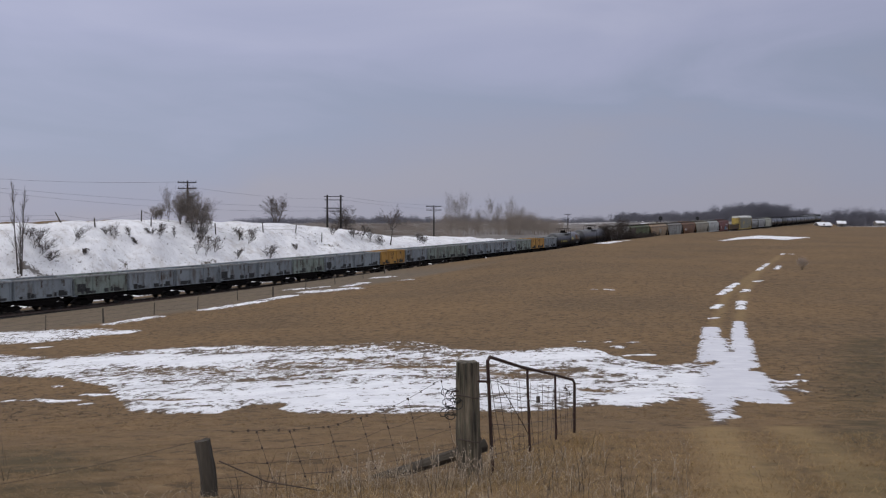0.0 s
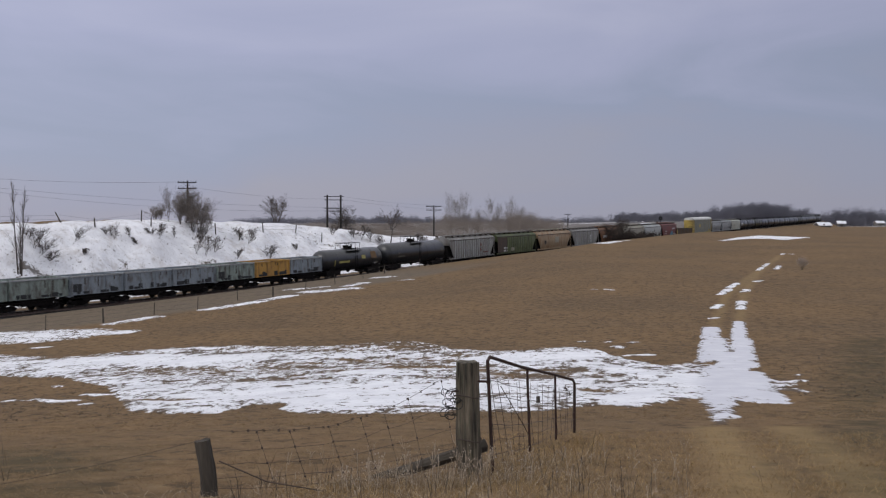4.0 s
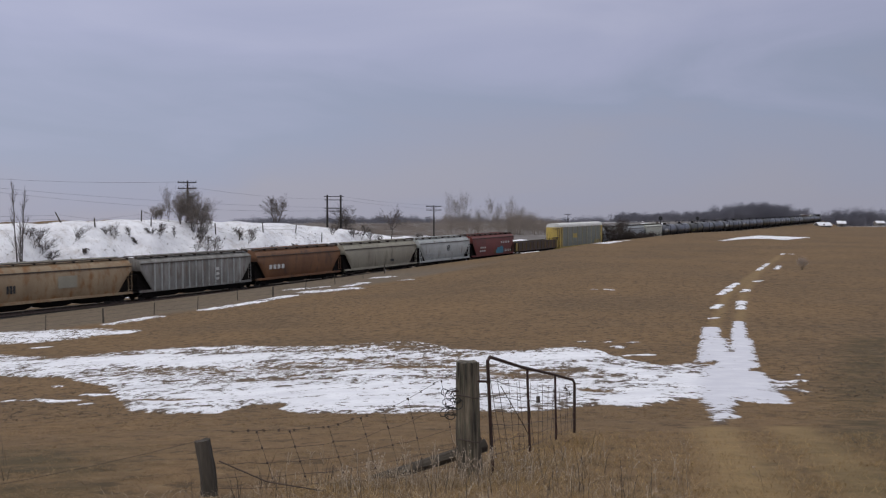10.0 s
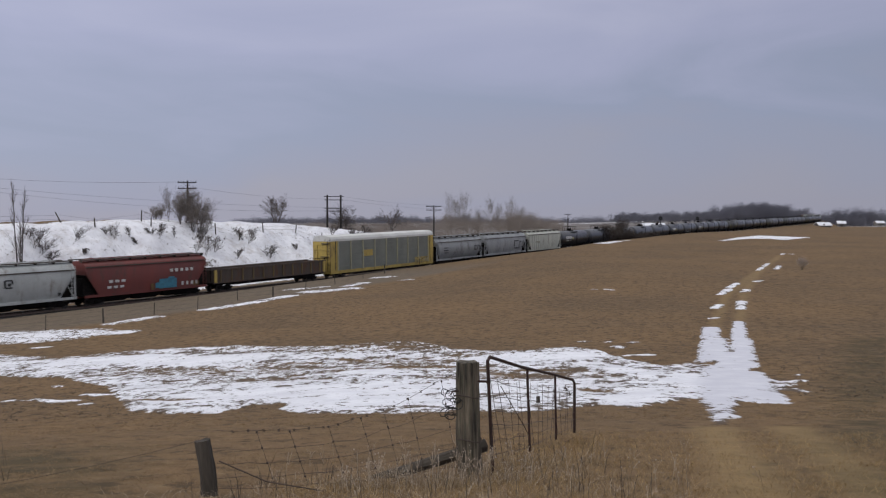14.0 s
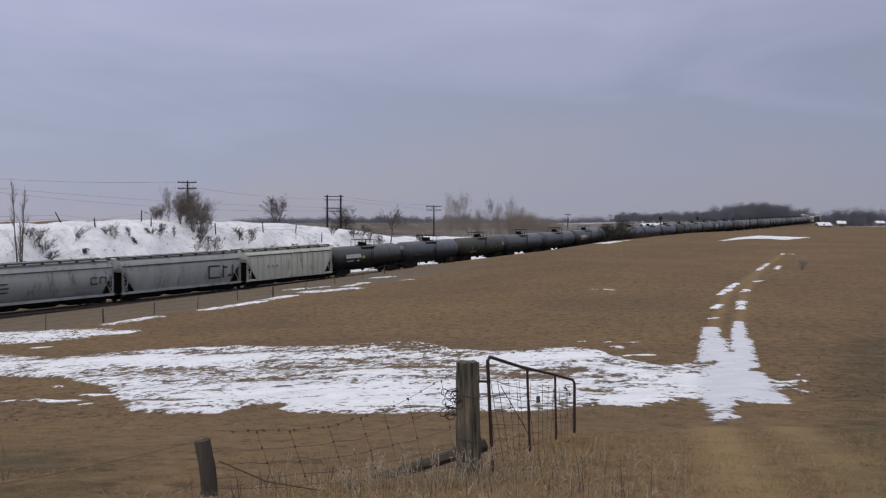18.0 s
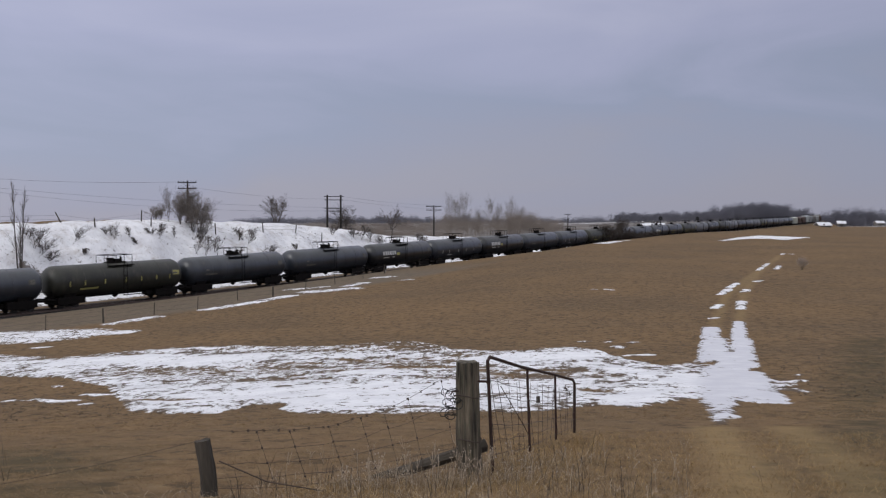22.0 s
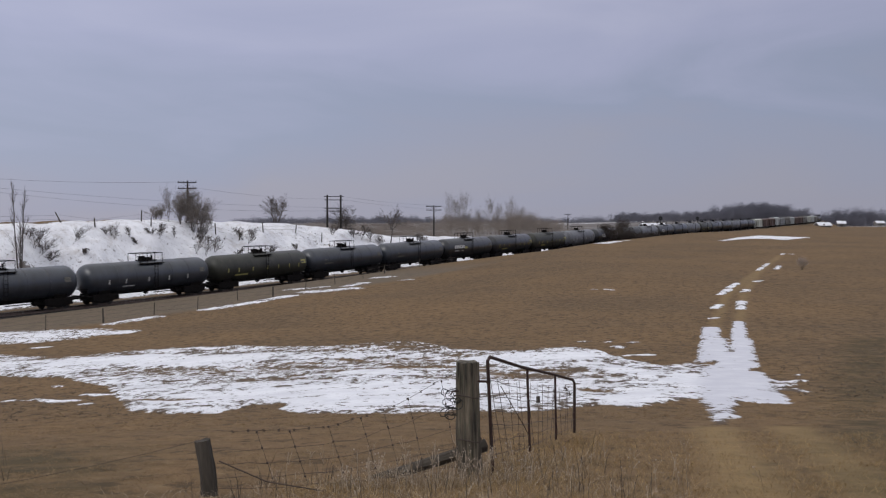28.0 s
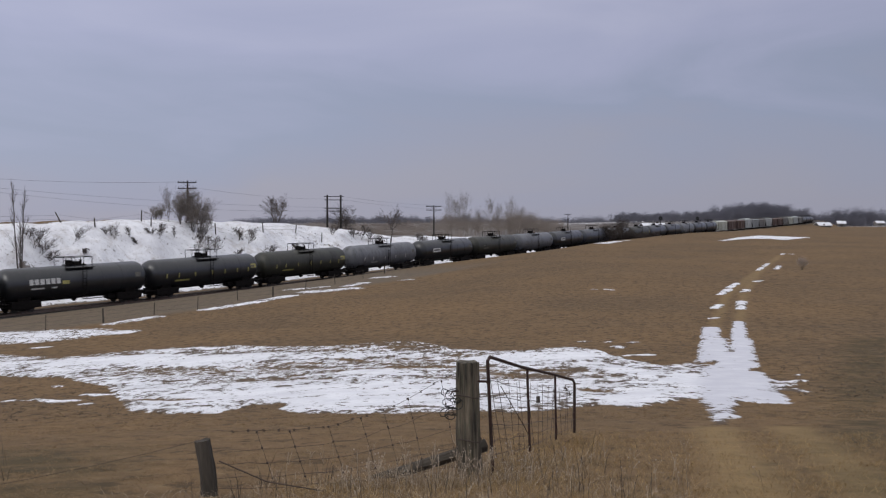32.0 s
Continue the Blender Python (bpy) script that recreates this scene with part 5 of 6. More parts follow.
def bare_tree(name, label, category, x, y, height, width, seed, stems=1, depth=4, trunk=0.12, mat=None, spread=0.75, z=None, group="", least=0.012, lean=(0, 0)):
    rng = random.Random(seed)
    base = float(land(x, y)) if z is None else z
    tree = thing(name, label, category, group, at=pose(x, y, base - 0.05))
    bole, crown = Shape(), Shape()
    for k in range(stems):
        a = 6.283 * (k + rng.random()) / stems
        out = Vector((math.cos(a), math.sin(a), 0))
        d = (Vector((0, 0, 1)) + out * (0.1 if stems == 1 else 0.5 * width / height * rng.uniform(0.3, 1.0))).normalized()
        foot = out * (0.0 if stems == 1 else 0.10 * width * rng.random())
        h = height * rng.uniform(0.45, 0.62)
        p, pts, rad = foot, [foot], [trunk]
        for i in range(5):
            d = (d + Vector((rng.uniform(-1, 1), rng.uniform(-1, 1), 0.2)) * 0.09).normalized()
            p = p + d * (h / 5)
            pts.append(p)
            rad.append(max(least, trunk * (1 - 0.15 * (i + 1))))
        bole.tube(pts, rad, 7 if trunk > 0.06 else 4)
        for j in range(6):
            at = pts[5] if j < 2 else pts[rng.choice((1, 2, 3, 4) if stems > 1 else (2, 3, 4))]
            a = rng.uniform(0, 6.283)
            turn = Vector((math.cos(a), math.sin(a), rng.uniform(-0.1, 0.6))) * (0.9 if j > 1 else 0.4)
            limb(crown, rng, at, (d + turn).normalized(), height * rng.uniform(0.16, 0.26), trunk * 0.45, depth - 1, spread, least)
    tops = sorted(v[2] for v in crown.v)
    k = height / tops[int(len(tops) * 0.995)]
    wide = sorted(max(abs(v[0]), abs(v[1])) for v in crown.v)
    kw = min(1.8, max(0.4, width / 2 / wide[int(len(wide) * 0.97)]))
    for sh in (bole, crown):
        sh.v = [(a * kw + lean[0] * c * k, b * kw + lean[1] * c * k, c * k) for a, b, c in sh.v]
    part("trunk", bole.mesh("trunk", BARK), tree)
    part("crown", crown.mesh("crown", mat or TWIG), tree)
    return tree


def poplar(x, y, height, seed, label, lean=0.0):
    """A slender stem that carries a few long upright whips."""
    rng = random.Random(seed)
    tree = thing("poplar", label, "tree", "bare poplars", at=pose(x, y, float(land(x, y)) - 0.05))
    bole, crown = Shape(), Shape()
    p, pts, rad = Vector((0, 0, 0)), [Vector((0, 0, 0))], [0.085]
    for i in range(10):
        p = p + Vector((lean * height / 10 + rng.uniform(-0.02, 0.02) * height / 10, rng.uniform(-0.02, 0.02) * height / 10, height / 10))
        pts.append(p)
        rad.append(0.085 * (1 - i / 10.8))
    bole.tube(pts, rad, 6)
    for i in range(20):
        k = rng.uniform(0.42, 0.95) if i < 16 else rng.uniform(0.1, 0.35)
        a = rng.uniform(0, 6.283)
        at = pts[int(k * 10)].lerp(pts[min(10, int(k * 10) + 1)], k * 10 % 1)
        d = Vector((math.cos(a) * 0.26, math.sin(a) * 0.26, 1)).normalized()
        limb(crown, rng, at, d, (2.0 - 1.4 * k) * rng.uniform(0.6, 1.1), 0.026, 1, 0.18, least=0.012)
    part("trunk", bole.mesh("trunk", BARK), tree)
    part("crown", crown.mesh("crown", TWIG), tree)
    return tree


def build_trees():
    poplar(-46.55, 106.3, 10.3, 3, "slender bare poplar sapling at the foot of the snow bluff", -0.05)
    poplar(-46.2, 106.4, 9.4, 4, "slender bare poplar sapling at the foot of the snow bluff", 0.05)
    poplar(-46.4, 106.5, 5.4, 5, "short bare poplar sapling at the foot of the snow bluff", 0.015)
    for x, y, h, w, sd, n in ((-35.6, 137.6, 5.2, 4.0, 12, 9), (-34.0, 136.6, 4.6, 3.8, 13, 9), (-38.2, 135.2, 4.9, 2.2, 16, 4), (-37.0, 136.6, 4.2, 2.8, 14, 7), (-40.6, 137.0, 1.9, 2.6, 15, 5), (-33.0, 135.6, 3.6, 2.6, 18, 7), (-36.4, 134.8, 3.6, 2.0, 19, 5), (-39.6, 136.4, 2.4, 2.0, 20, 4), (-36.5, 138.2, 4.9, 3.6, 26, 8), (-34.8, 135.2, 3.8, 3.0, 27, 7)):
        bare_tree("bare_tree", "grey bare thicket tree on the snowy bluff top", "tree", x, y, h, w, sd, stems=n, depth=4, trunk=0.05, spread=0.75, mat=THICKET, group="bluff thicket", least=0.0058)
    bare_tree("round_bare_tree", "round-headed bare tree beyond the snow bluff", "tree", -26.89, 156.91, 4.45, 4.3, 21, stems=6, depth=4, trunk=0.07, spread=0.55, least=0.009)
    bare_tree("bare_tree", "bare tree behind the twin-pole frame", "tree", -18.25, 184.11, 5.7, 5.52, 22, stems=5, depth=4, trunk=0.08, least=0.012)
    bare_tree("bare_tree", "dark bare tree at the end of the bluff", "tree", -9.4, 173.65, 6.9, 6.0, 23, stems=1, depth=5, trunk=0.17, spread=0.85, least=0.0125)
    # brush on the face of the bluff, most of it combed downhill
    for i, (x, y, h, w, tilt) in enumerate(((-46.8, 111.1, 2.4, 2.2, 0.35), (-45.9, 111.1, 1.9, 2.0, 0.5), (-45.1, 111.2, 1.3, 1.8, 0.6), (-47.6, 111.7, 1.5, 1.6, 0.1), (-44.3, 117.2, 1.9, 1.7, 0.6), (-42.6, 115.4, 0.8, 1.2, 0.3), (-41.3, 122.2, 2.1, 1.8, 0.0), (-42.3, 122.2, 1.2, 1.0, -0.3),
                                            (-39.9, 123.7, 1.5, 0.8, -0.2), (-38.8, 123.2, 0.9, 0.6, -0.7), (-36.9, 126.7, 1.8, 1.4, 0.2), (-37.8, 126.2, 1.0, 1.6, -0.6), (-36.0, 130.2, 1.6, 0.7, 0.0), (-33.0, 129.9, 3.0, 1.8, 0.25), (-31.9, 130.6, 3.0, 1.8, 0.2), (-31.2, 132.6, 2.4, 1.9, 0.3),
                                            (-33.2, 133.2, 2.2, 2.2, 0.1))):
        bare_tree("bush", "dark leafless bush on the snowy bluff face", "bush", x, y, h, w, 40 + i, stems=5, depth=3, trunk=0.022, spread=0.7, group="bluff bushes", least=0.0095, lean=(tilt, -0.1))
    for i, (x, y, h, w, tilt) in enumerate(((-28.0, 139.9, 2.4, 2.2, 0.35), (-29.0, 140.7, 1.9, 2.0, -0.4), (-28.4, 134.1, 1.6, 1.2, 0.4), (-24.9, 139.6, 2.0, 2.4, 0.1), (-22.3, 147.2, 1.1, 1.0, -0.2), (-14.0, 166.9, 2.6, 2.0, 0.1), (-12.6, 167.4, 2.6, 1.6, 0.0), (-15.2, 164.7, 1.8, 1.8, -0.2), (-4.5, 185.4, 2.0, 1.8, 0.0),
                                            (-3.7, 185.6, 1.5, 1.6, 0.1), (-10.6, 169.0, 2.0, 2.2, -0.3), (-18.4, 160.6, 1.6, 2.0, 0.3))):
        bare_tree("bush", "dark leafless bush on the snowy bluff face", "bush", x, y, h, w, 140 + i, stems=5, depth=3, trunk=0.022, spread=0.7, group="bluff bushes", least=0.011, lean=(tilt, -0.1))
    # beyond the bluff: tall thin trees and brown scrub
    for i, (x, y, h, w) in enumerate(((2.4, 293, 12.6, 4.4), (6.2, 292, 13.2, 4.6), (4.2, 297, 10.5, 4.0), (14.6, 298, 11.4, 4.0), (17.2, 300, 9.4, 4.0), (20.8, 297, 11.6, 3.0), (23.4, 296, 8.6, 3.6), (10.6, 297, 8.0, 4.0))):
        bare_tree("bare_tree", "tall pale bare tree above brown scrub", "tree", x, y, h, w, 170 + i, stems=5, depth=4, trunk=0.05, spread=0.5, mat=PALE_TWIG, group="pale far trees", least=0.011)
    for i, (x, y, h, w) in enumerate(((36.4, 229, 4.2, 4.4), (38.6, 231, 5.6, 4.4), (41.0, 234, 5.0, 4.6), (43.6, 238, 7.0, 4.6), (34.2, 227, 2.2, 3.0), (45.6, 242, 4.0, 3.8), (48.5, 246, 3.6, 4.2), (51.5, 251, 3.2, 4.2), (33.0, 224, 2.6, 3.4), (54.5, 256, 2.8, 4.0))):
        bare_tree("bush", "dark leafless bush by the field's edge before the track", "bush", x, y, h, w, 90 + i, stems=8, depth=4, trunk=0.04, spread=0.9, group="trackside bushes", least=0.018)
    bare_tree("bush", "small withered bush in the open pasture", "bush", 42.92, 116.12, 1.6, 1.4, 97, stems=9, depth=3, trunk=0.012, mat=BRUSH, spread=0.9, least=0.005)


build_trees()


def twig_cloud(rng, verts, faces, x, y, z, h, w, blades, thick):
    """A far bare tree: a trunk and a round head of thin twigs pointing all ways."""
    n = len(verts)
    verts += [(x - thick, y, z), (x + thick, y, z), (x, y, z + h * 0.75)]
    faces.append((n, n + 1, n + 2))
    for k in range(blades):
        a, u = rng.uniform(0, 6.283), rng.uniform(-1, 1)
        q = rng.random() ** 0.4
        r = math.sqrt(1 - u * u) * q
        cx, cy, cz = x + r * math.cos(a) * w / 2, y + r * math.sin(a) * w / 2, z + h * (0.56 + 0.42 * u * q)
        t = h * rng.uniform(0.03, 0.075)
        ex, ez = rng.uniform(-0.9, 0.9) + 0.5 * math.cos(a), rng.uniform(-0.2, 1.0)
        b = thick * rng.uniform(0.5, 1.2)
        n = len(verts)
        verts += [(cx - b, cy, cz - b * 0.3), (cx + b, cy, cz + b * 0.3), (cx + ex * t, cy + ex * t * 0.3, cz + ez * t)]
        faces.append((n, n + 1, n + 2))


def far_wood(name, label, rows, seed, blades, mat, thick):
    """rows: x0, y0, x1, y1, depth, height at either end, trees, crown width."""
    rng = random.Random(seed)
    verts, faces = [], []
    for x0, y0, x1, y1, depth, h0, h1, count, w in rows:
        for i in range(count):
            k = rng.random()
            x, y = x0 + (x1 - x0) * k + rng.uniform(-2, 2), y0 + (y1 - y0) * k + rng.random() * depth
            roll = 0.82 + 0.13 * math.sin(x * 0.31 + seed) + 0.12 * math.sin(x * 0.083 + 2 * seed)
            h = (h0 + (h1 - h0) * k) * roll * rng.uniform(0.72, 1.12)
            twig_cloud(rng, verts, faces, x, y, float(land(x, y)) - 0.3, h, w * rng.uniform(0.7, 1.3), blades, thick)
    me = bpy.data.meshes.new(name)
    me.from_pydata(verts, [], faces)
    me.materials.append(mat)
    me.update()
    return tagged(new(name, me), label, "woods", kind="stuff")


# both far woods use the blue-grey haze tint
far_wood("distant_woodland", "distant bare woodland with grey haze in its colour",
         [(153.15, 638.12, 191.44, 627.66, 62.77, 8.46, 10.24, 150, 6.23), (191.44, 627.66, 233.28, 648.58, 62.77, 11.13, 14.69, 240, 7.12), (213.7, 627.66, 233.28, 653.81, 52.3, 13.36, 12.91, 90, 7.12), (135.34, 721.81, 178.08, 732.27, 62.77, 9.35, 10.68, 130, 6.23), (300.96, 800.27, 331.23, 810.73, 52.3, 15, 14, 90, 7.12), (336.57, 810.73, 378.42, 805.5, 62.77, 15, 17.5, 150, 8.01), (270, 795.04, 391.78, 800.27, 20.92, 9.5, 9.5, 150, 6.23)], 5, 190, HAZY_WOOD, 0.24)
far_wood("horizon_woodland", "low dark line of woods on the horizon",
         [(-240, 1100, -100, 1108, 60, 10.5, 12.5, 260, 10.68), (-102.4, 1108.87, 35.62, 1129.79, 62.77, 13.2, 13.6, 300, 10.68), (35.62, 1129.79, 222.6, 1150.71, 62.77, 13.4, 12.0, 360, 10.68), (-150, 780, -20, 800, 60, 5.5, 7, 170, 8), (222.6, 1203.02, 552.05, 1203.02, 83.69, 15, 17, 330, 11.58), (552.05, 1203.02, 1157.52, 1046.1, 83.69, 16, 17, 350, 14.25)], 6, 60, HAZY_WOOD, 0.4)
far_wood("brown_scrub", "tangled brown leafless scrub behind the track",
         [(-1.0, 274.08, 35.62, 284.54, 27.2, 6.0, 8.2, 190, 4.01), (17.81, 274.08, 34.05, 280.35, 10.46, 8.6, 8.4, 70, 4.01), (37.4, 313.83, 67.67, 345.21, 20.92, 1.7, 1.9, 90, 3.2), (-19.59, 240.6, -3.56, 261.53, 20.92, 2.67, 3.56, 60, 3.56), (-44, 330, 30, 345, 30, 3.2, 3.6, 150, 5), (-60, 440, 60, 470, 40, 4.0, 4.6, 170, 7), (-42, 300, 0, 310, 60, 2.4, 3.0, 180, 4.5), (-70, 420, -5, 440, 80, 2.8, 3.4, 160, 6), (-22, 205, 6, 222, 14, 1.4, 2.0, 110, 2.4), (30, 380, 110, 430, 30, 1.8, 2.0, 70, 5), (62.33, 313.83, 106.85, 397.52, 20.92, 1.8, 2.0, 80, 3.56), (-30.27, 188.3, -10.68, 209.22, 14.65, 1.42, 1.96, 60, 2.32)], 7, 150, BRUSH, 0.06)
far_wood("bluff_weeds", "dry weeds along the bluff's crest and face",
         [(-55.2, 122.39, -37.4, 131.81, 1.5, 0.5, 0.6, 90, 0.62), (-37.4, 131.81, -8.9, 169.47, 1.5, 0.5, 0.6, 120, 0.71), (-48.97, 108.75, -19.59, 147.45, 9, 0.35, 0.5, 130, 0.7), (-49.86, 106.61, -40.07, 119.16, 6, 0.36, 0.53, 60, 0.8), (-20, 147, -8, 168, 8, 0.4, 0.6, 40, 0.8)], 8, 12, DARK_STALK, 0.024)


# ---------- poles, wires and signals ----------
def telegraph_pole(x, y, top, label, arms=((0.25, 1.5), (0.85, 1.5)), z=None, heading=40):
    base = float(land(x, y)) if z is None else z
    h = top - base
    pole = thing("telegraph_pole", label, "utility pole", "pole line", at=pose(x, y, base - 0.1, 0, 0, -heading))
    mast = Shape().tube([(0, 0, 0), (0, 0, h * 0.5), (0, 0, h + 0.1)], [0.17, 0.14, 0.12], 9)
    part("mast", mast.mesh("mast", POLE_WOOD), pole)
    for drop, half in arms:
        arm = part("crossarm", stored(("arm", half), "crossarm", POLE_WOOD, lambda s: s.box((0, -0.14, 0), (2 * half, 0.1, 0.13))), pole, at=pose(0, 0, h - drop))
        for k in (-0.92, -0.66, -0.4, 0.4, 0.66, 0.92):
            part("insulator", stored("insulator", "insulator", SIGNAL_BLACK, lambda s: s.tube([(0, 0, 0), (0, 0, 0.1), (0, 0, 0.2)], [0.03, 0.05, 0.035], 6)), arm, at=pose(k * half, -0.14, 0.06))
        part("brace", stored(("brace", half), "brace", IRON, lambda s: s.tube([(-half * 0.5, -0.16, 0), (0, -0.14, -0.55)], 0.02, 4).tube([(half * 0.5, -0.16, 0), (0, -0.14, -0.55)], 0.02, 4)), arm)
    return pole


def build_poles():
    telegraph_pole(-37.04, 141.22, 7.03, "dark wooden telegraph pole with two crossarms in a thicket", ((0.2, 1.45), (1.05, 1.45)), heading=10)
    telegraph_pole(-1.96, 209.22, 3.83, "dark wooden telegraph pole with two crossarms", ((0.2, 1.65), (1.0, 1.65)), heading=8)
    telegraph_pole(44.34, 345.21, 1.56, "distant short wooden telegraph pole", ((0.3, 1.2),), heading=8)
    telegraph_pole(-74.79, 123.44, 9.08, "dark wooden telegraph pole on the plateau", ((0.2, 1.45), (1.05, 1.45)), heading=10)
    # two poles that share their crossarms
    base = float(land(-20.5, 183))
    pair = thing("twin_pole_frame", "two dark poles joined by paired crossarms", "utility pole", "pole line", at=pose(-20.5, 183, base - 0.1, 0, 0, -4))
    h = 5.6 - base
    for k in (-1.28, 1.28):
        part("mast", stored("twin_mast", "mast", POLE_WOOD, lambda s: s.tube([(0, 0, 0), (0, 0, h + 0.1)], [0.21, 0.16], 9)), pair, at=pose(k, 0, 0))
    for z, half in ((h - 0.18, 1.87), (h - 0.85, 1.8), (h - 2.4, 1.8), (h - 2.95, 1.7)):
        part("crossarm", stored(("twin", half), "crossarm", POLE_WOOD, lambda s: s.box((0, -0.17, 0), (2 * half, 0.1, 0.14))), pair, at=pose(0, 0, z))
    # wires
    span = thing("overhead_wires", "thin grey overhead wires strung between the poles", "wires")
    for a, b, sag in (((-75.24, 123.44, 7.48), (-20.66, 183.07, 3.21), 0.9), ((-74.97, 123.44, 8.28), (-37.31, 141.22, 6.86), 0.8), ((-74.35, 123.44, 7.39), (-20.48, 183.07, 2.67), 1.6), ((-36.95, 141.22, 6.14), (-20.48, 183.07, 4.81), 0.5), ((-19.59, 183.07, 4.81), (-1.96, 209.22, 3.03), 0.3), ((-19.59, 183.07, 5.43), (-1.96, 209.22, 3.74), 0.3)):
        a, b = Vector(a), Vector(b)
        pts = [a.lerp(b, k / 14) - Vector((0, 0, sag * 4 * (k / 14) * (1 - k / 14))) for k in range(15)]
        part("wire", Shape().tube(pts, 0.013, 4).mesh("wire", LINE_WIRE), span)
    for x, y, top in ((64.4, 287.7, 0.36), (84.9, 324.3, 0.0)):
        base = float(land(x, y))
        sig = thing("railway_signal", "black railway signal on a slim mast beside the track", "railway signal", "signals", at=pose(x, y, base - 0.05, 0, 0, -30))
        part("mast", Shape().tube([(0, 0, 0), (0, 0, top - base)], 0.09, 7).box((0, 0, 0.5), (0.9, 0.6, 1.1)).mesh("mast", SIGNAL_BLACK), sig)
        for z in (0.0, -2.2):
            part("signal_head", stored("sighead", "signal_head", SIGNAL_BLACK, lambda s: s.tube([(0, -0.1, 0), (0, 0.02, 0)], 0.62, 14).tube([(0, -0.5, 0), (0, -0.1, 0)], 0.2, 10)), sig, at=pose(0, -0.1, top - base + z))


build_poles()


# ---------- far buildings ----------
def house(x, y, w, d, h, roof_h, turn, label, wall=None):
    base = float(land(x, y))
    home = thing("house", label, "house", at=pose(x, y, base, 0, 0, turn))
    hw, hd = w / 2, d / 2
    walls = Shape()
    t = 0.25
    for sx in (-1, 1):
        walls.box((sx * (hw - t / 2), 0, h / 2), (t, d - 2 * t, h))
        walls.add([(sx * hw, -hd, h), (sx * hw, hd, h), (sx * hw, 0, h + roof_h), (sx * (hw - t), -hd, h), (sx * (hw - t), hd, h), (sx * (hw - t), 0, h + roof_h)], [(0, 1, 2), (5, 4, 3), (0, 3, 4, 1), (1, 4, 5, 2), (2, 5, 3, 0)])
    for sy in (-1, 1):
        walls.box((0, sy * (hd - t / 2), h / 2), (w, t, h))
    part("wall", walls.mesh("wall", wall or WALL), home)
    roof = Shape()
    for sy in (-1, 1):
        roof.add([(sx * (hw + 0.4), yy, zz + o) for o in (0.02, 0.3) for sx in (-1, 1) for yy, zz in ((sy * (hd + 0.4), h - roof_h * 0.4 / hd), (0, h + roof_h))],
                 [(0, 2, 3, 1), (4, 5, 7, 6), (0, 1, 5, 4), (2, 6, 7, 3), (0, 4, 6, 2), (1, 3, 7, 5)])
    part("roof", roof.mesh("roof", SNOW_MAT), home, "snow-covered roof")
    for k in (-0.3, 0.05, 0.34):
        win = part("window", Shape().box((0, 0, 0), (1.3, 0.12, 1.4)).mesh("window", WHITE_MARK), home, at=pose(k * w, -hd - 0.03, h * 0.55))
        part("pane", Shape().box((0, -0.07, 0), (1.05, 0.04, 1.15)).mesh("pane", GLASS), win)
    part("door", Shape().box((0, 0, 1.0), (1.0, 0.12, 2.0)).mesh("door", SHED), home, at=pose(-0.12 * w, -hd - 0.03, 0))
    part("chimney", Shape().box((0, 0, 0), (0.7, 0.7, 1.8)).mesh("chimney", SHED), home, at=pose(0.2 * w, 0, h + roof_h))
    return home


house(219.5, 562, 7.5, 6.0, 1.2, 1.6, 8, "distant pale house with a snow-covered roof")
house(262, 640, 5.0, 5.0, 2.2, 1.5, -12, "distant small pale house with a snow-covered roof")
house(323, 720, 6.0, 5.0, 2.6, 1.4, 4, "distant low pale barn with a snow-covered roof")
house(80.14, 371.37, 8.46, 5.34, 1.42, 0.8, 6, "long low dark shed with snow on its roof", SHED)


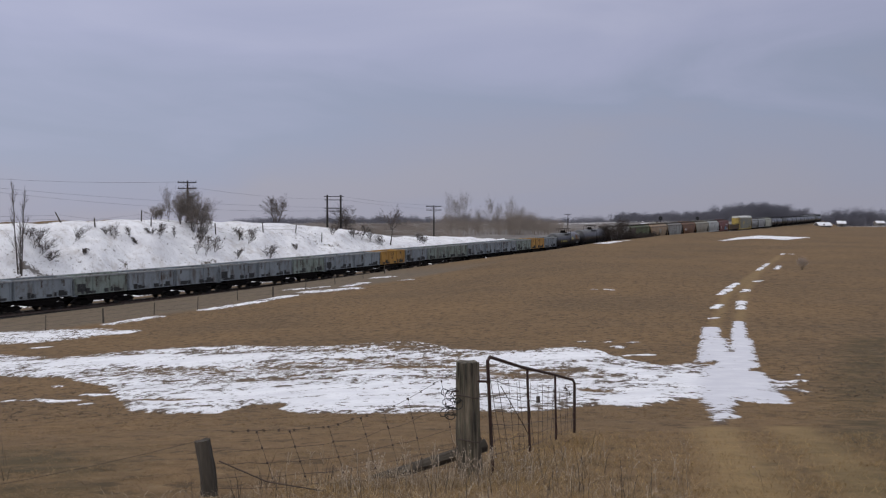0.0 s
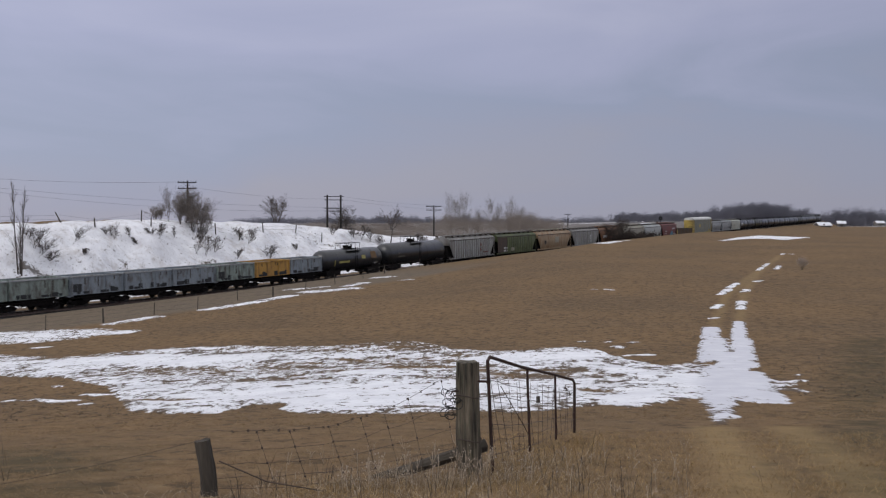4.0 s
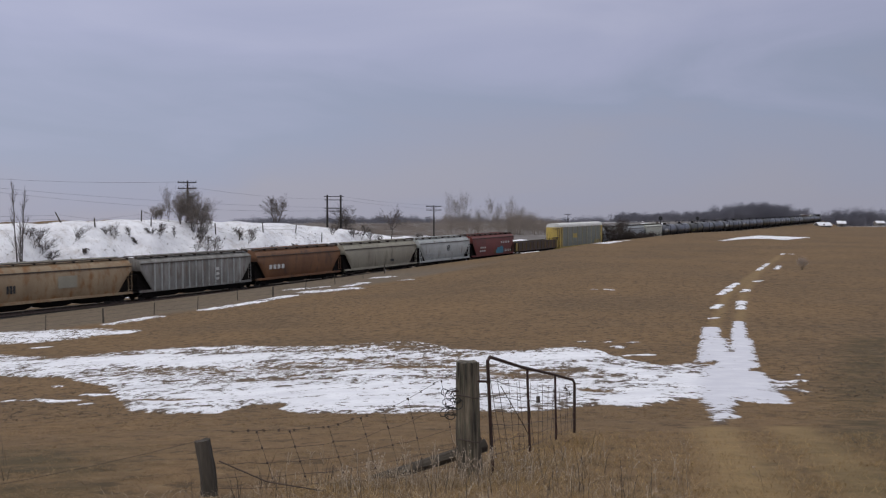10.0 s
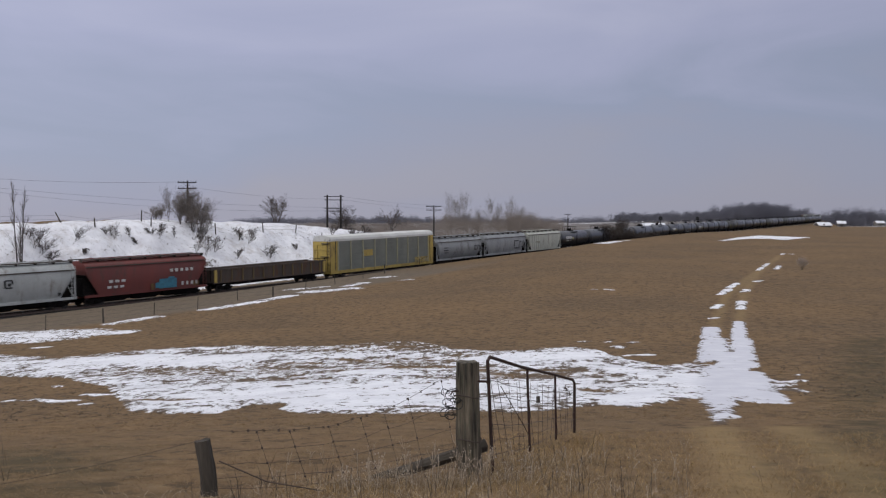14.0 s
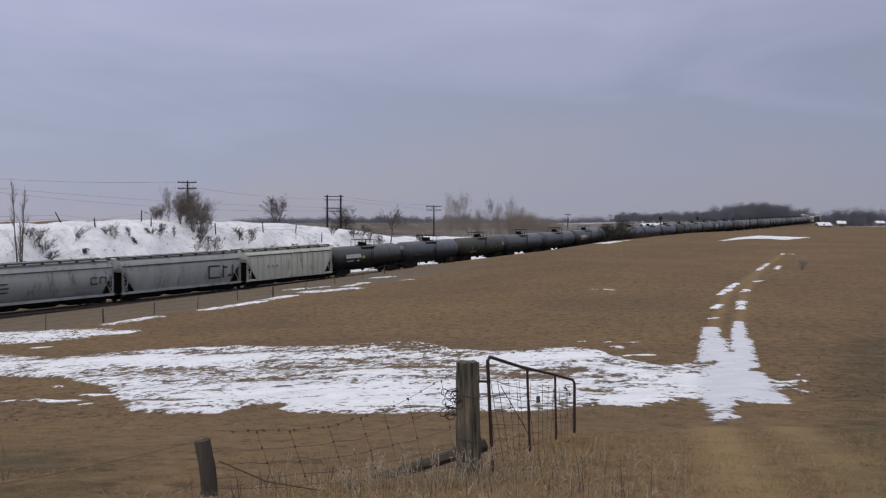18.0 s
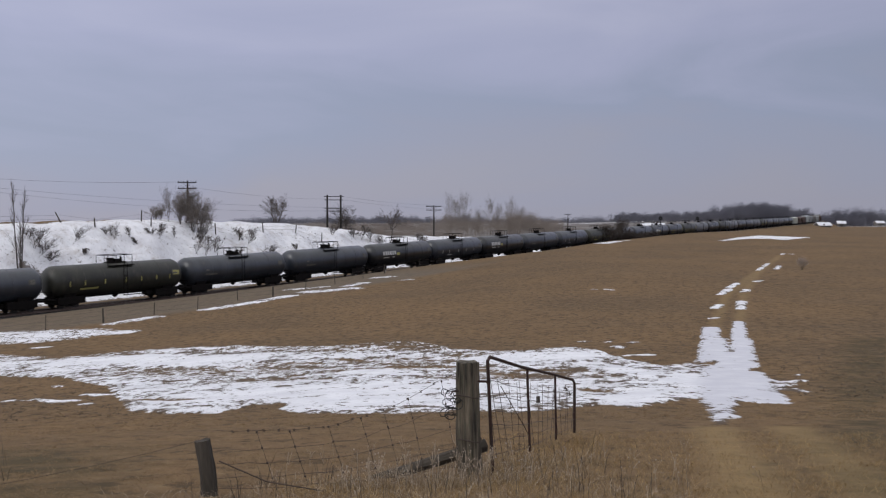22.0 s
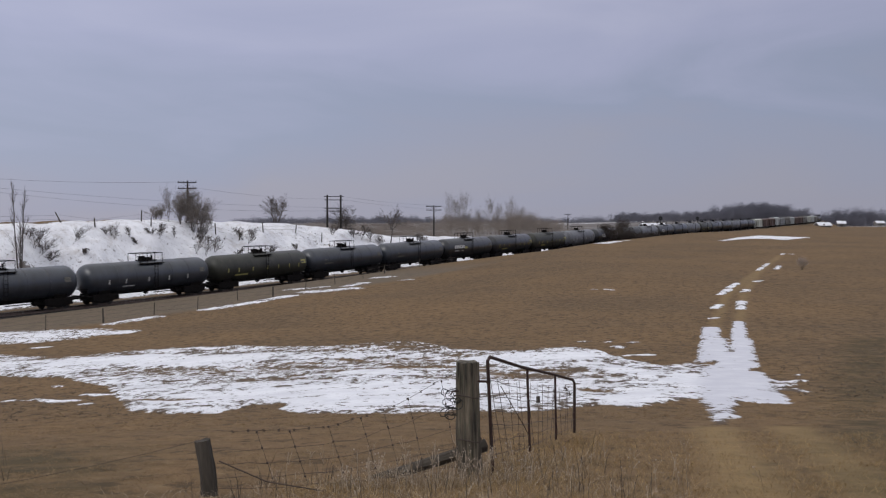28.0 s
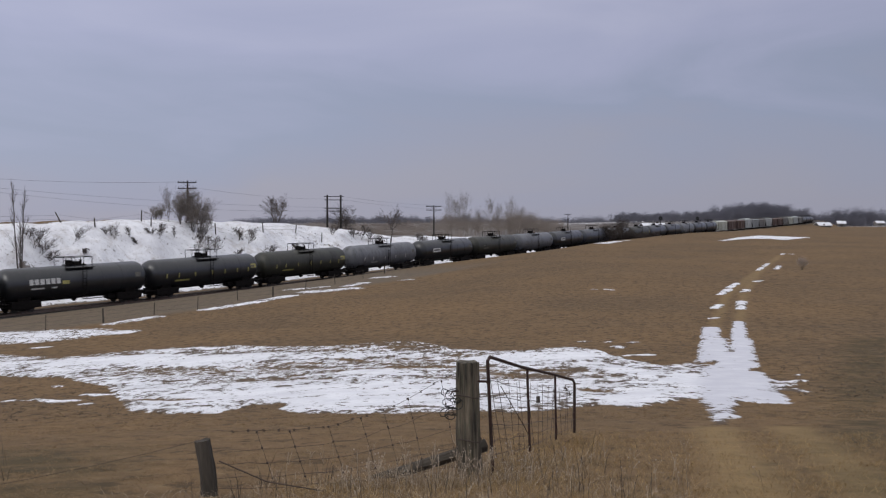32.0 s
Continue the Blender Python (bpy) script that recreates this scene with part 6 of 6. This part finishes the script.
# ---------- wire fences ----------
def build_track_fence():
    fence = thing("track_fence", "sagging wire fence on thin dark posts along the railway", "fence")
    rng = random.Random(31)
    posts = [(-32.14, 78.3), (-28.85, 82.29), (-26.27, 88.08), (-23.06, 91.06), (-21.28, 100.48), (-18.08, 103.15), (-15.85, 111.93), (-13.09, 117.69), (-10.33, 125.53), (-8.06, 134.11), (-3.56, 145.41), (1.34, 155.87), (5.52, 165.28)]
    tops = []
    for i, (x, y) in enumerate([(-41.4, 64.86)] + posts):
        h = 1.25 if i % 3 else 1.1
        z = float(land(x, y))
        thick = 0.085 if i in (2, 6, 10) else 0.04
        part("post", stored(("fpost", thick, h), "post", DARK_WOOD, lambda s: s.tube([(0, 0, -0.1), (0, 0, h * 0.6), (0, 0, h)], [thick, thick * 0.95, thick * 0.85], 7)), fence, at=pose(x, y, z, rng.uniform(-4, 4), rng.uniform(-4, 4), 0))
        tops.append(Vector((x, y, z)))
    for hgt in (0.35, 0.7, 1.05):
        pts = []
        for a, b in zip(tops, tops[1:]):
            pts += [a.lerp(b, k / 4) + Vector((0, 0, hgt - 0.16 * (k / 4) * (1 - k / 4))) for k in range(4)]
        part("strand", Shape().tube(pts + [tops[-1] + Vector((0, 0, hgt))], 0.008, 3).mesh("strand", WIRE), fence)
    ridge = thing("bluff_fence", "old leaning wire fence along the top of the bluff", "fence")
    tops = []
    for i, (x, y, lean) in enumerate(((-56.1, 117.16, 5), (-47.64, 121.35, -28), (-43.99, 122.92, -4), (-40.25, 129.72, 3), (-38.64, 128.67, 2), (-32.05, 137.04, -3), (-29.38, 140.18, 2), (-26.89, 145.41, -4), (-23.15, 152.73, 5), (-19.59, 156.91, 2))):
        z = float(land(x, y))
        part("post", stored(("rpost", i % 2), "post", DARK_WOOD, lambda s: s.tube([(0, 0, -0.1), (0, 0, 1.25 + 0.3 * (i % 2))], [0.09, 0.07], 7)), ridge, at=pose(x, y, z, 0, lean, 0))
        tops.append(Vector((x, y, z)))
    for hgt in (0.5, 1.0):
        part("strand", Shape().tube([t + Vector((0, 0, hgt)) for t in tops], 0.012, 3).mesh("strand", WIRE), ridge)


build_track_fence()


def rough_post(s, h, r0, r1, seed, sides=18, lean=(0, 0)):
    """A weathered post: grooved, slightly bent, with a split top."""
    rng = random.Random(seed)
    groove = [1 + 0.10 * math.sin(5 * k * 6.283 / sides + seed) + rng.uniform(-0.10, 0.05) for k in range(sides)]
    rings = []
    n = 16
    for i in range(n + 1):
        u = i / n
        r = r0 + (r1 - r0) * u
        ox, oy = lean[0] * u * h + 0.012 * math.sin(u * 5 + seed), lean[1] * u * h + 0.01 * math.cos(u * 4)
        rings.append([(ox + r * groove[k] * (1 + rng.uniform(-0.03, 0.03)) * math.cos(6.283 * k / sides), oy + r * groove[k] * math.sin(6.283 * k / sides), u * h + (rng.uniform(-0.014, 0.008) if i == n else 0)) for k in range(sides)])
    s.loft(rings)


def build_gate_and_fence():
    # the corner post
    bx, by = 0.29, 10.25
    bz = float(land(bx, by))
    post = thing("corner_post", "thick weathered grey cedar corner post beside the gate", "fence post", at=pose(bx, by, bz - 0.15))
    sh = Shape()
    rough_post(sh, 1.38, 0.128, 0.114, 2, 30, (-0.030, 0.0))
    part("timber", sh.mesh("timber", OLD_WOOD), post)
    for z in (0.55, 1.02):
        ring = [(0.136 * math.cos(k * 0.524) - 0.03 * z, 0.136 * math.sin(k * 0.524), z + 0.02 * math.sin(k)) for k in range(13)]
        part("wire_wrap", Shape().tube(ring, 0.006, 4).mesh("wire_wrap", WIRE), post)
    hinge = Shape().tube([(0.07, -0.02, 1.17), (0.17, -0.02, 1.17), (0.195, -0.02, 1.13), (0.195, -0.02, 1.02)], 0.014, 6)
    part("hinge", hinge.mesh("hinge", RUSTY), post, "rusty gate hinge")
    hook = Shape().tube([(-0.12, -0.08, 1.08), (-0.19, -0.12, 1.08), (-0.21, -0.14, 1.05)], 0.008, 5)
    part("staple", hook.mesh("staple", RUSTY), post)
    coil = random.Random(77)
    for i in range(9):
        cx, cz = -0.17 - 0.12 * coil.random(), 0.78 + 0.42 * coil.random()
        p = Vector((cx, -0.1, cz))
        pts = [Vector((-0.11, -0.07, cz + coil.uniform(-0.05, 0.05))), p]
        a = coil.uniform(0, 6.28)
        for k in range(7):
            a += coil.uniform(0.3, 1.3)
            p = p + Vector((math.cos(a) * 0.035, coil.uniform(-0.02, 0.02), math.sin(a) * 0.035))
            pts.append(p)
        part("wire_coil", Shape().tube(pts, 0.005, 4).mesh("wire_coil", SIGNAL_BLACK), post, "loose black twist of barbed wire")
    # the old log lying behind it
    log = Shape()
    rough_post(log, 1.35, 0.072, 0.055, 7, 12)
    lx, ly = -0.29, 9.98
    lz = float(land(lx, ly))
    tagged(new("fallen_log", log.mesh("fallen_log", DARK_WOOD)), "dark rotting log lying against the corner post", "log").matrix_basis = look((lx + 0.75, ly + 0.55, lz + 0.22), (lx + 1.75, ly + 0.95, lz + 0.42)) 
    # the short leaning post
    px, py = -2.14, 8.9
    pz = float(land(px, py))
    short = thing("short_post", "short dark leaning fence post", "fence post", at=pose(px, py, pz - 0.2, 0, -6, 0))
    sh = Shape()
    rough_post(sh, 0.73, 0.073, 0.067, 5, 16)
    part("timber", sh.mesh("timber", DARK_WOOD), short)
    # tubular gate, swung open and sagging
    gate = thing("farm_gate", "rusty tubular farm gate hanging open with torn wire mesh", "gate")
    A, B = Vector((0.47, 10.25, 0)), Vector((2.08, 15.27, 0))
    za0, za1 = bz + 0.05, 1.21
    zb0, zb1 = float(land(B.x, B.y)) + 0.09, 0.07

    def on_gate(u, v):
        p = A.lerp(B, u)
        lo, hi = za0 + (zb0 - za0) * u, za1 + (zb1 - za1) * u
        return Vector((p.x + 0.06 * (1 - v) * (1 - u), p.y, lo + (hi - lo) * v))

    r = 0.0185
    top = [on_gate(0.0, 0.88), on_gate(0.0, 0.96), on_gate(0.02, 1.0), on_gate(0.3, 0.985), on_gate(0.65, 1.0), on_gate(0.97, 1.0), on_gate(0.995, 0.96), on_gate(1.0, 0.88)]
    part("top_rail", Shape().tube(top, r, 10).mesh("top_rail", RUSTY), gate)
    part("hinge_stile", Shape().tube([on_gate(0, -0.06), on_gate(0, 0.5), on_gate(0, 0.89)], r, 10).mesh("hinge_stile", RUSTY), gate)
    part("latch_stile", Shape().tube([on_gate(1, 0.0), on_gate(1, 0.5), on_gate(1, 0.89)], r * 1.25, 10).mesh("latch_stile", RUSTY), gate)
    part("bottom_rail", Shape().tube([on_gate(0, -0.1), on_gate(1, -0.1)], r, 8).mesh("bottom_rail", RUSTY), gate)
    for u in (0.36, 0.70):
        part("upright", Shape().tube([on_gate(u, 0.03), on_gate(u, 0.5), on_gate(u, 0.99)], r * 0.85, 8).mesh("upright", RUSTY), gate)
    rng = random.Random(12)
    for v in (0.14, 0.27, 0.40, 0.53, 0.66, 0.8):
        pts = [on_gate(u, v + rng.uniform(-0.012, 0.012) - 0.05 * math.sin(u * 3.1)) for u in np.linspace(0, 1, 14)]
        part("mesh_wire", Shape().tube(pts, 0.0034, 4).mesh("mesh_wire", WIRE), gate)
    for i in range(18):
        u = 0.04 + i * 0.053
        lean = rng.uniform(-0.02, 0.02)
        pts = [on_gate(min(1, max(0, u + lean * k)), 0.06 + 0.76 * k / 4 + rng.uniform(-0.01, 0.01)) for k in range(5)]
        part("mesh_wire", Shape().tube(pts, 0.0032, 4).mesh("mesh_wire", WIRE), gate)
    part("brace_wire", Shape().tube([on_gate(0.1, 0.75), on_gate(0.3, 0.35), on_gate(0.36, 0.2)], 0.006, 4).mesh("brace_wire", WIRE), gate)
    part("tag", Shape().box(on_gate(0.474, 0.63), (0.05, 0.012, 0.085)).mesh("tag", SHED), gate, "small weathered grey tin tag")
    for u, v in ((0.86, 0.82), (0.93, 0.72)):
        tuft = Shape()
        for k in range(10):
            p = on_gate(u, v)
            tuft.tube([p, p + Vector((rng.uniform(-0.06, 0.06), rng.uniform(-0.1, 0.1), rng.uniform(-0.06, 0.06)))], 0.006, 3)
        part("caught_weeds", tuft.mesh("caught_weeds", WIRE), gate)
    # woven wire between the two posts and on past them
    net = thing("wire_fence", "sagging rusty woven-wire fence between old posts", "fence")
    P0, P1 = Vector((px + 0.05, py, 0)), Vector((bx - 0.12, by, 0))

    def on_net(u, v):
        p = P0.lerp(P1, u)
        lo = float(land(p.x, p.y)) - 0.02
        hi = 0.62 * (1 - u) + 1.10 * u + (pz * (1 - u) + bz * u) - 0.34 * math.sin(math.pi * min(1, u * 1.05)) * 0.6
        return Vector((p.x, p.y - 0.1 * math.sin(3.1 * u), lo + (hi - lo) * v))

    for v in (0.12, 0.3, 0.5, 0.72, 1.0):
        pts = [on_net(u, v + rng.uniform(-0.02, 0.02)) for u in np.linspace(0, 1, 18)]
        part("strand", Shape().tube(pts, 0.0023, 4).mesh("strand", WIRE), net)
        if v == 1.0:
            for p in pts[1:-1]:
                barb = Shape().tube([p + Vector((-0.008, 0, -0.016)), p + Vector((0.008, 0, 0.016))], 0.004, 3).tube([p + Vector((0.012, 0, -0.012)), p + Vector((-0.012, 0, 0.012))], 0.004, 3)
                part("barb", barb.mesh("barb", WIRE), net)
    for i in range(7):
        u = 0.16 + 0.125 * i + rng.uniform(-0.03, 0.03)
        pts = [on_net(min(1, max(0, u + 0.08 * (1 - k / 4))), 0.02 + 0.97 * k / 4) for k in range(5)]
        part("stay", Shape().tube(pts, 0.0023, 4).mesh("stay", WIRE), net)
        for k in range(5):
            part("knot", stored("knot", "knot", WIRE, lambda s: s.box((0, 0, 0), (0.018, 0.014, 0.018))), net, at=pose(*pts[k]))
    for v in (0.9,):
        a = Vector((px - 0.04, py - 0.03, pz + 0.6 * v))
        b = Vector((-5.0, 7.95, float(land(-5.0, 7.95)) + 0.05 * v))
        part("strand", Shape().tube([a.lerp(b, k / 6) - Vector((0, 0, 0.2 * (k / 6) * (1 - k / 6))) for k in range(7)], 0.002, 4).mesh("strand", WIRE), net)
    low = [Vector((px + 0.08, py - 0.05, pz + 0.34)), Vector((px + 0.5, py + 0.05, pz + 0.12)), Vector((px + 1.0, py + 0.1, pz + 0.02))]
    part("strand", Shape().tube(low, 0.006, 4).mesh("strand", WIRE), net)


build_gate_and_fence()


# ---------- grass and weeds ----------
def blades(name, label, mat, count, area, height, width, seed, lean=0.5, tuft=6, keep=None, cover=(-9, 0.42)):
    """Tufts of curved blades over area x0, x1, y0, y1, denser towards y0."""
    rng = np.random.RandomState(seed)
    x0, x1, y0, y1 = area
    y = y0 * (y1 / y0) ** rng.random_sample(count)
    x = (x0 + (x1 - x0) * rng.random_sample(count)) * (y / y1)
    ok = snow_cover(x, y)
    ok = (ok < cover[1]) & (ok > cover[0])
    if keep is not None:
        ok &= keep(x, y, rng)
    x, y = np.repeat(x[ok], tuft), np.repeat(y[ok], tuft)
    n = len(x)
    x, y = x + rng.normal(0, 0.05, n), y + rng.normal(0, 0.05, n)
    z = land(x, y) - 0.02
    h = height * rng.uniform(0.4, 1.15, n)
    a = rng.uniform(0, 6.283, n)
    bend = lean * h * rng.uniform(0.2, 1.0, n)
    w = width * rng.uniform(0.6, 1.3, n)
    q = rng.uniform(0, 6.283, n)
    dx, dy, wx, wy = np.cos(a) * bend, np.sin(a) * bend, np.cos(q) * w, np.sin(q) * w
    v = np.empty((n, 5, 3))
    v[:, 0] = np.stack([x - wx, y - wy, z], 1)
    v[:, 1] = np.stack([x + wx, y + wy, z], 1)
    v[:, 2] = np.stack([x + dx * 0.35 + wx * 0.8, y + dy * 0.35 + wy * 0.8, z + h * 0.55], 1)
    v[:, 3] = np.stack([x + dx * 0.35 - wx * 0.8, y + dy * 0.35 - wy * 0.8, z + h * 0.55], 1)
    v[:, 4] = np.stack([x + dx, y + dy, z + h * 0.95], 1)
    f = []
    for i in range(n):
        k = i * 5
        f.append((k, k + 1, k + 2, k + 3))
        f.append((k + 3, k + 2, k + 4))
    me = bpy.data.meshes.new(name)
    me.from_pydata(v.reshape(-1, 3).tolist(), [], f)
    me.materials.append(mat)
    me.update()
    return tagged(new(name, me), label, "grass", kind="stuff")


def off_path(x, y, rng):
    worn = np.maximum(stroke(x, y, (2.67, 7.85, 4.99, 17.8, 0.33)), stroke(x, y, (3.74, 7.53, 6.41, 17.8, 0.33)))
    return (worn < 0) | (rng.random_sample(len(x)) < 0.35)


def tussocks(x, y, rng):
    """Grass stands in tussocks, and thin on the darkened ground east of the path."""
    thick = waves(x, y, 0.55, 3.0) + 0.6 * waves(x, y, 1.7, 8.0) > -0.05
    darkened = stroke(x, y, (4.5, 9.6, 11.9, 27, 0.9)) > 0
    return off_path(x, y, rng) & (thick | (rng.random_sample(len(x)) < 0.22)) & (~darkened | (rng.random_sample(len(x)) < 0.3))


def rank(x, y, rng):
    """Rank growth: round the posts and the gate."""
    d = np.minimum(np.hypot(x - 0.27, (y - 9.85) * 0.9), stroke(x, y, (-1.3, 9.0, 0.9, 9.85, 0.0)) * -1)
    d = np.minimum(d, -stroke(x, y, (0.5, 10.0, 2.3, 15.0, 0.0)))
    d = np.minimum(d, -stroke(x, y, (-1.4, 8.2, 1.2, 8.6, 0.3)))
    return rng.random_sample(len(x)) < np.exp(-(d / 0.75) ** 2)


blades("short_grass", "short matted dry pasture grass", STRAW, 24000, (-10.4, 11.2, 6.7, 21), 0.055, 0.0022, 1, 2.6, 6, tussocks)
blades("pasture_tufts", "low dry grass tufts across the pasture", STRAW, 16000, (-28, 32, 20, 57.5), 0.06, 0.006, 2, 2.0, 5)
blades("dark_clumps", "dark matted clumps in the pasture grass", DARK_WEED, 8000, (-48, 56, 26, 100), 0.07, 0.012, 12, 2.2, 6)
blades("tall_straw", "tangled golden straw round the gate and posts", GOLD, 15000, (-2.8, 11.6, 6.9, 16.5), 0.10, 0.0017, 3, 2.2, 7, lambda x, y, r: (rank(x, y, r) | ((x > 0.6) & (r.random_sample(len(x)) < 0.45))) & off_path(x, y, r))
blades("gate_straw", "tall straw grown up through the open gate", GOLD, 2600, (-2.0, 5.0, 8.4, 16.5), 0.19, 0.0026, 6, 1.1, 3, lambda x, y, r: (-stroke(x, y, (0.5, 10.0, 2.3, 15.0, 0.0)) < 0.5 * r.random_sample(len(x))))
blades("snow_tufts", "dark grass tufts poking through the thin snow", DARK_WEED, 26000, (-31, 12, 22, 62), 0.09, 0.005, 8, 1.4, 3, lambda x, y, r: r.random_sample(len(x)) < np.clip(1.05 - snow_cover(x, y), 0, 1), (0.45, 1.05))
blades("post_weeds", "rank bleached weeds over the log and post foot", PALE_WEED, 1500, (-2.2, 2.2, 8.6, 11.2), 0.2, 0.002, 9, 1.3, 5, lambda x, y, r: -stroke(x, y, (-0.9, 9.45, 0.7, 9.85, 0.0)) < 0.4 * r.random_sample(len(x)))
blades("bleached_weeds", "bleached tangled weeds at the foot of the posts", PALE_WEED, 3600, (-6.4, 5.4, 6.9, 12.5), 0.13, 0.002, 4, 2.2, 7, rank)
blades("dark_stalks", "dark dead weed stalks by the fence", DARK_WEED, 700, (-8, 11.6, 7.1, 13), 0.42, 0.003, 5, 0.35, 2, lambda x, y, r: rank(x, y, r) | (r.random_sample(len(x)) < 0.008))


def dried_flowers(count, seed):
    """Dead stalks that fork and carry small pale seed heads."""
    rng = random.Random(seed)
    stalks, heads = Shape(), Shape()
    for i in range(count):
        if i % 3:
            u = rng.random()
            x, y = -1.0 + 2.0 * u + rng.gauss(0, 0.16), 9.15 + 0.75 * u + rng.gauss(0, 0.16)
        else:
            x, y = rng.uniform(-1.6, 3.2), rng.uniform(8.6, 11.6)
        z, h = float(land(x, y)), rng.uniform(0.14, 0.36)
        top = Vector((x + rng.uniform(-0.06, 0.06), y, z + h))
        stalks.tube([(x, y, z - 0.02), top], 0.0022, 3, cap=False)
        for k in range(rng.choice((2, 3, 4, 6))):
            q = top + Vector((rng.uniform(-0.07, 0.07), rng.uniform(-0.05, 0.05), rng.uniform(-0.09, 0.04)))
            stalks.tube([top - Vector((0, 0, h * 0.35)), q], 0.0016, 3, cap=False)
            r = rng.uniform(0.004, 0.009)
            heads.add([q + Vector(v) * r for v in ((1, 0, 0), (-1, 0, 0), (0, 1, 0), (0, -1, 0), (0, 0, 1.2), (0, 0, -1))], [(0, 2, 4), (2, 1, 4), (1, 3, 4), (3, 0, 4), (2, 0, 5), (1, 2, 5), (3, 1, 5), (0, 3, 5)])
    tagged(new("dead_flower_stalks", stalks.mesh("dead_flower_stalks", PALE_WEED)), "thin forked stalks of dead wildflowers", "weeds", kind="stuff")
    tagged(new("dried_flower_heads", heads.mesh("dried_flower_heads", SEED_HEAD)), "small bleached seed heads on dead stalks", "weeds", kind="stuff")


SEED_HEAD = grass_material("bleached_seed_heads", (0.20, 0.15, 0.105), (0.34, 0.275, 0.21), (0.50, 0.43, 0.35))
dried_flowers(150, 21)

motions()
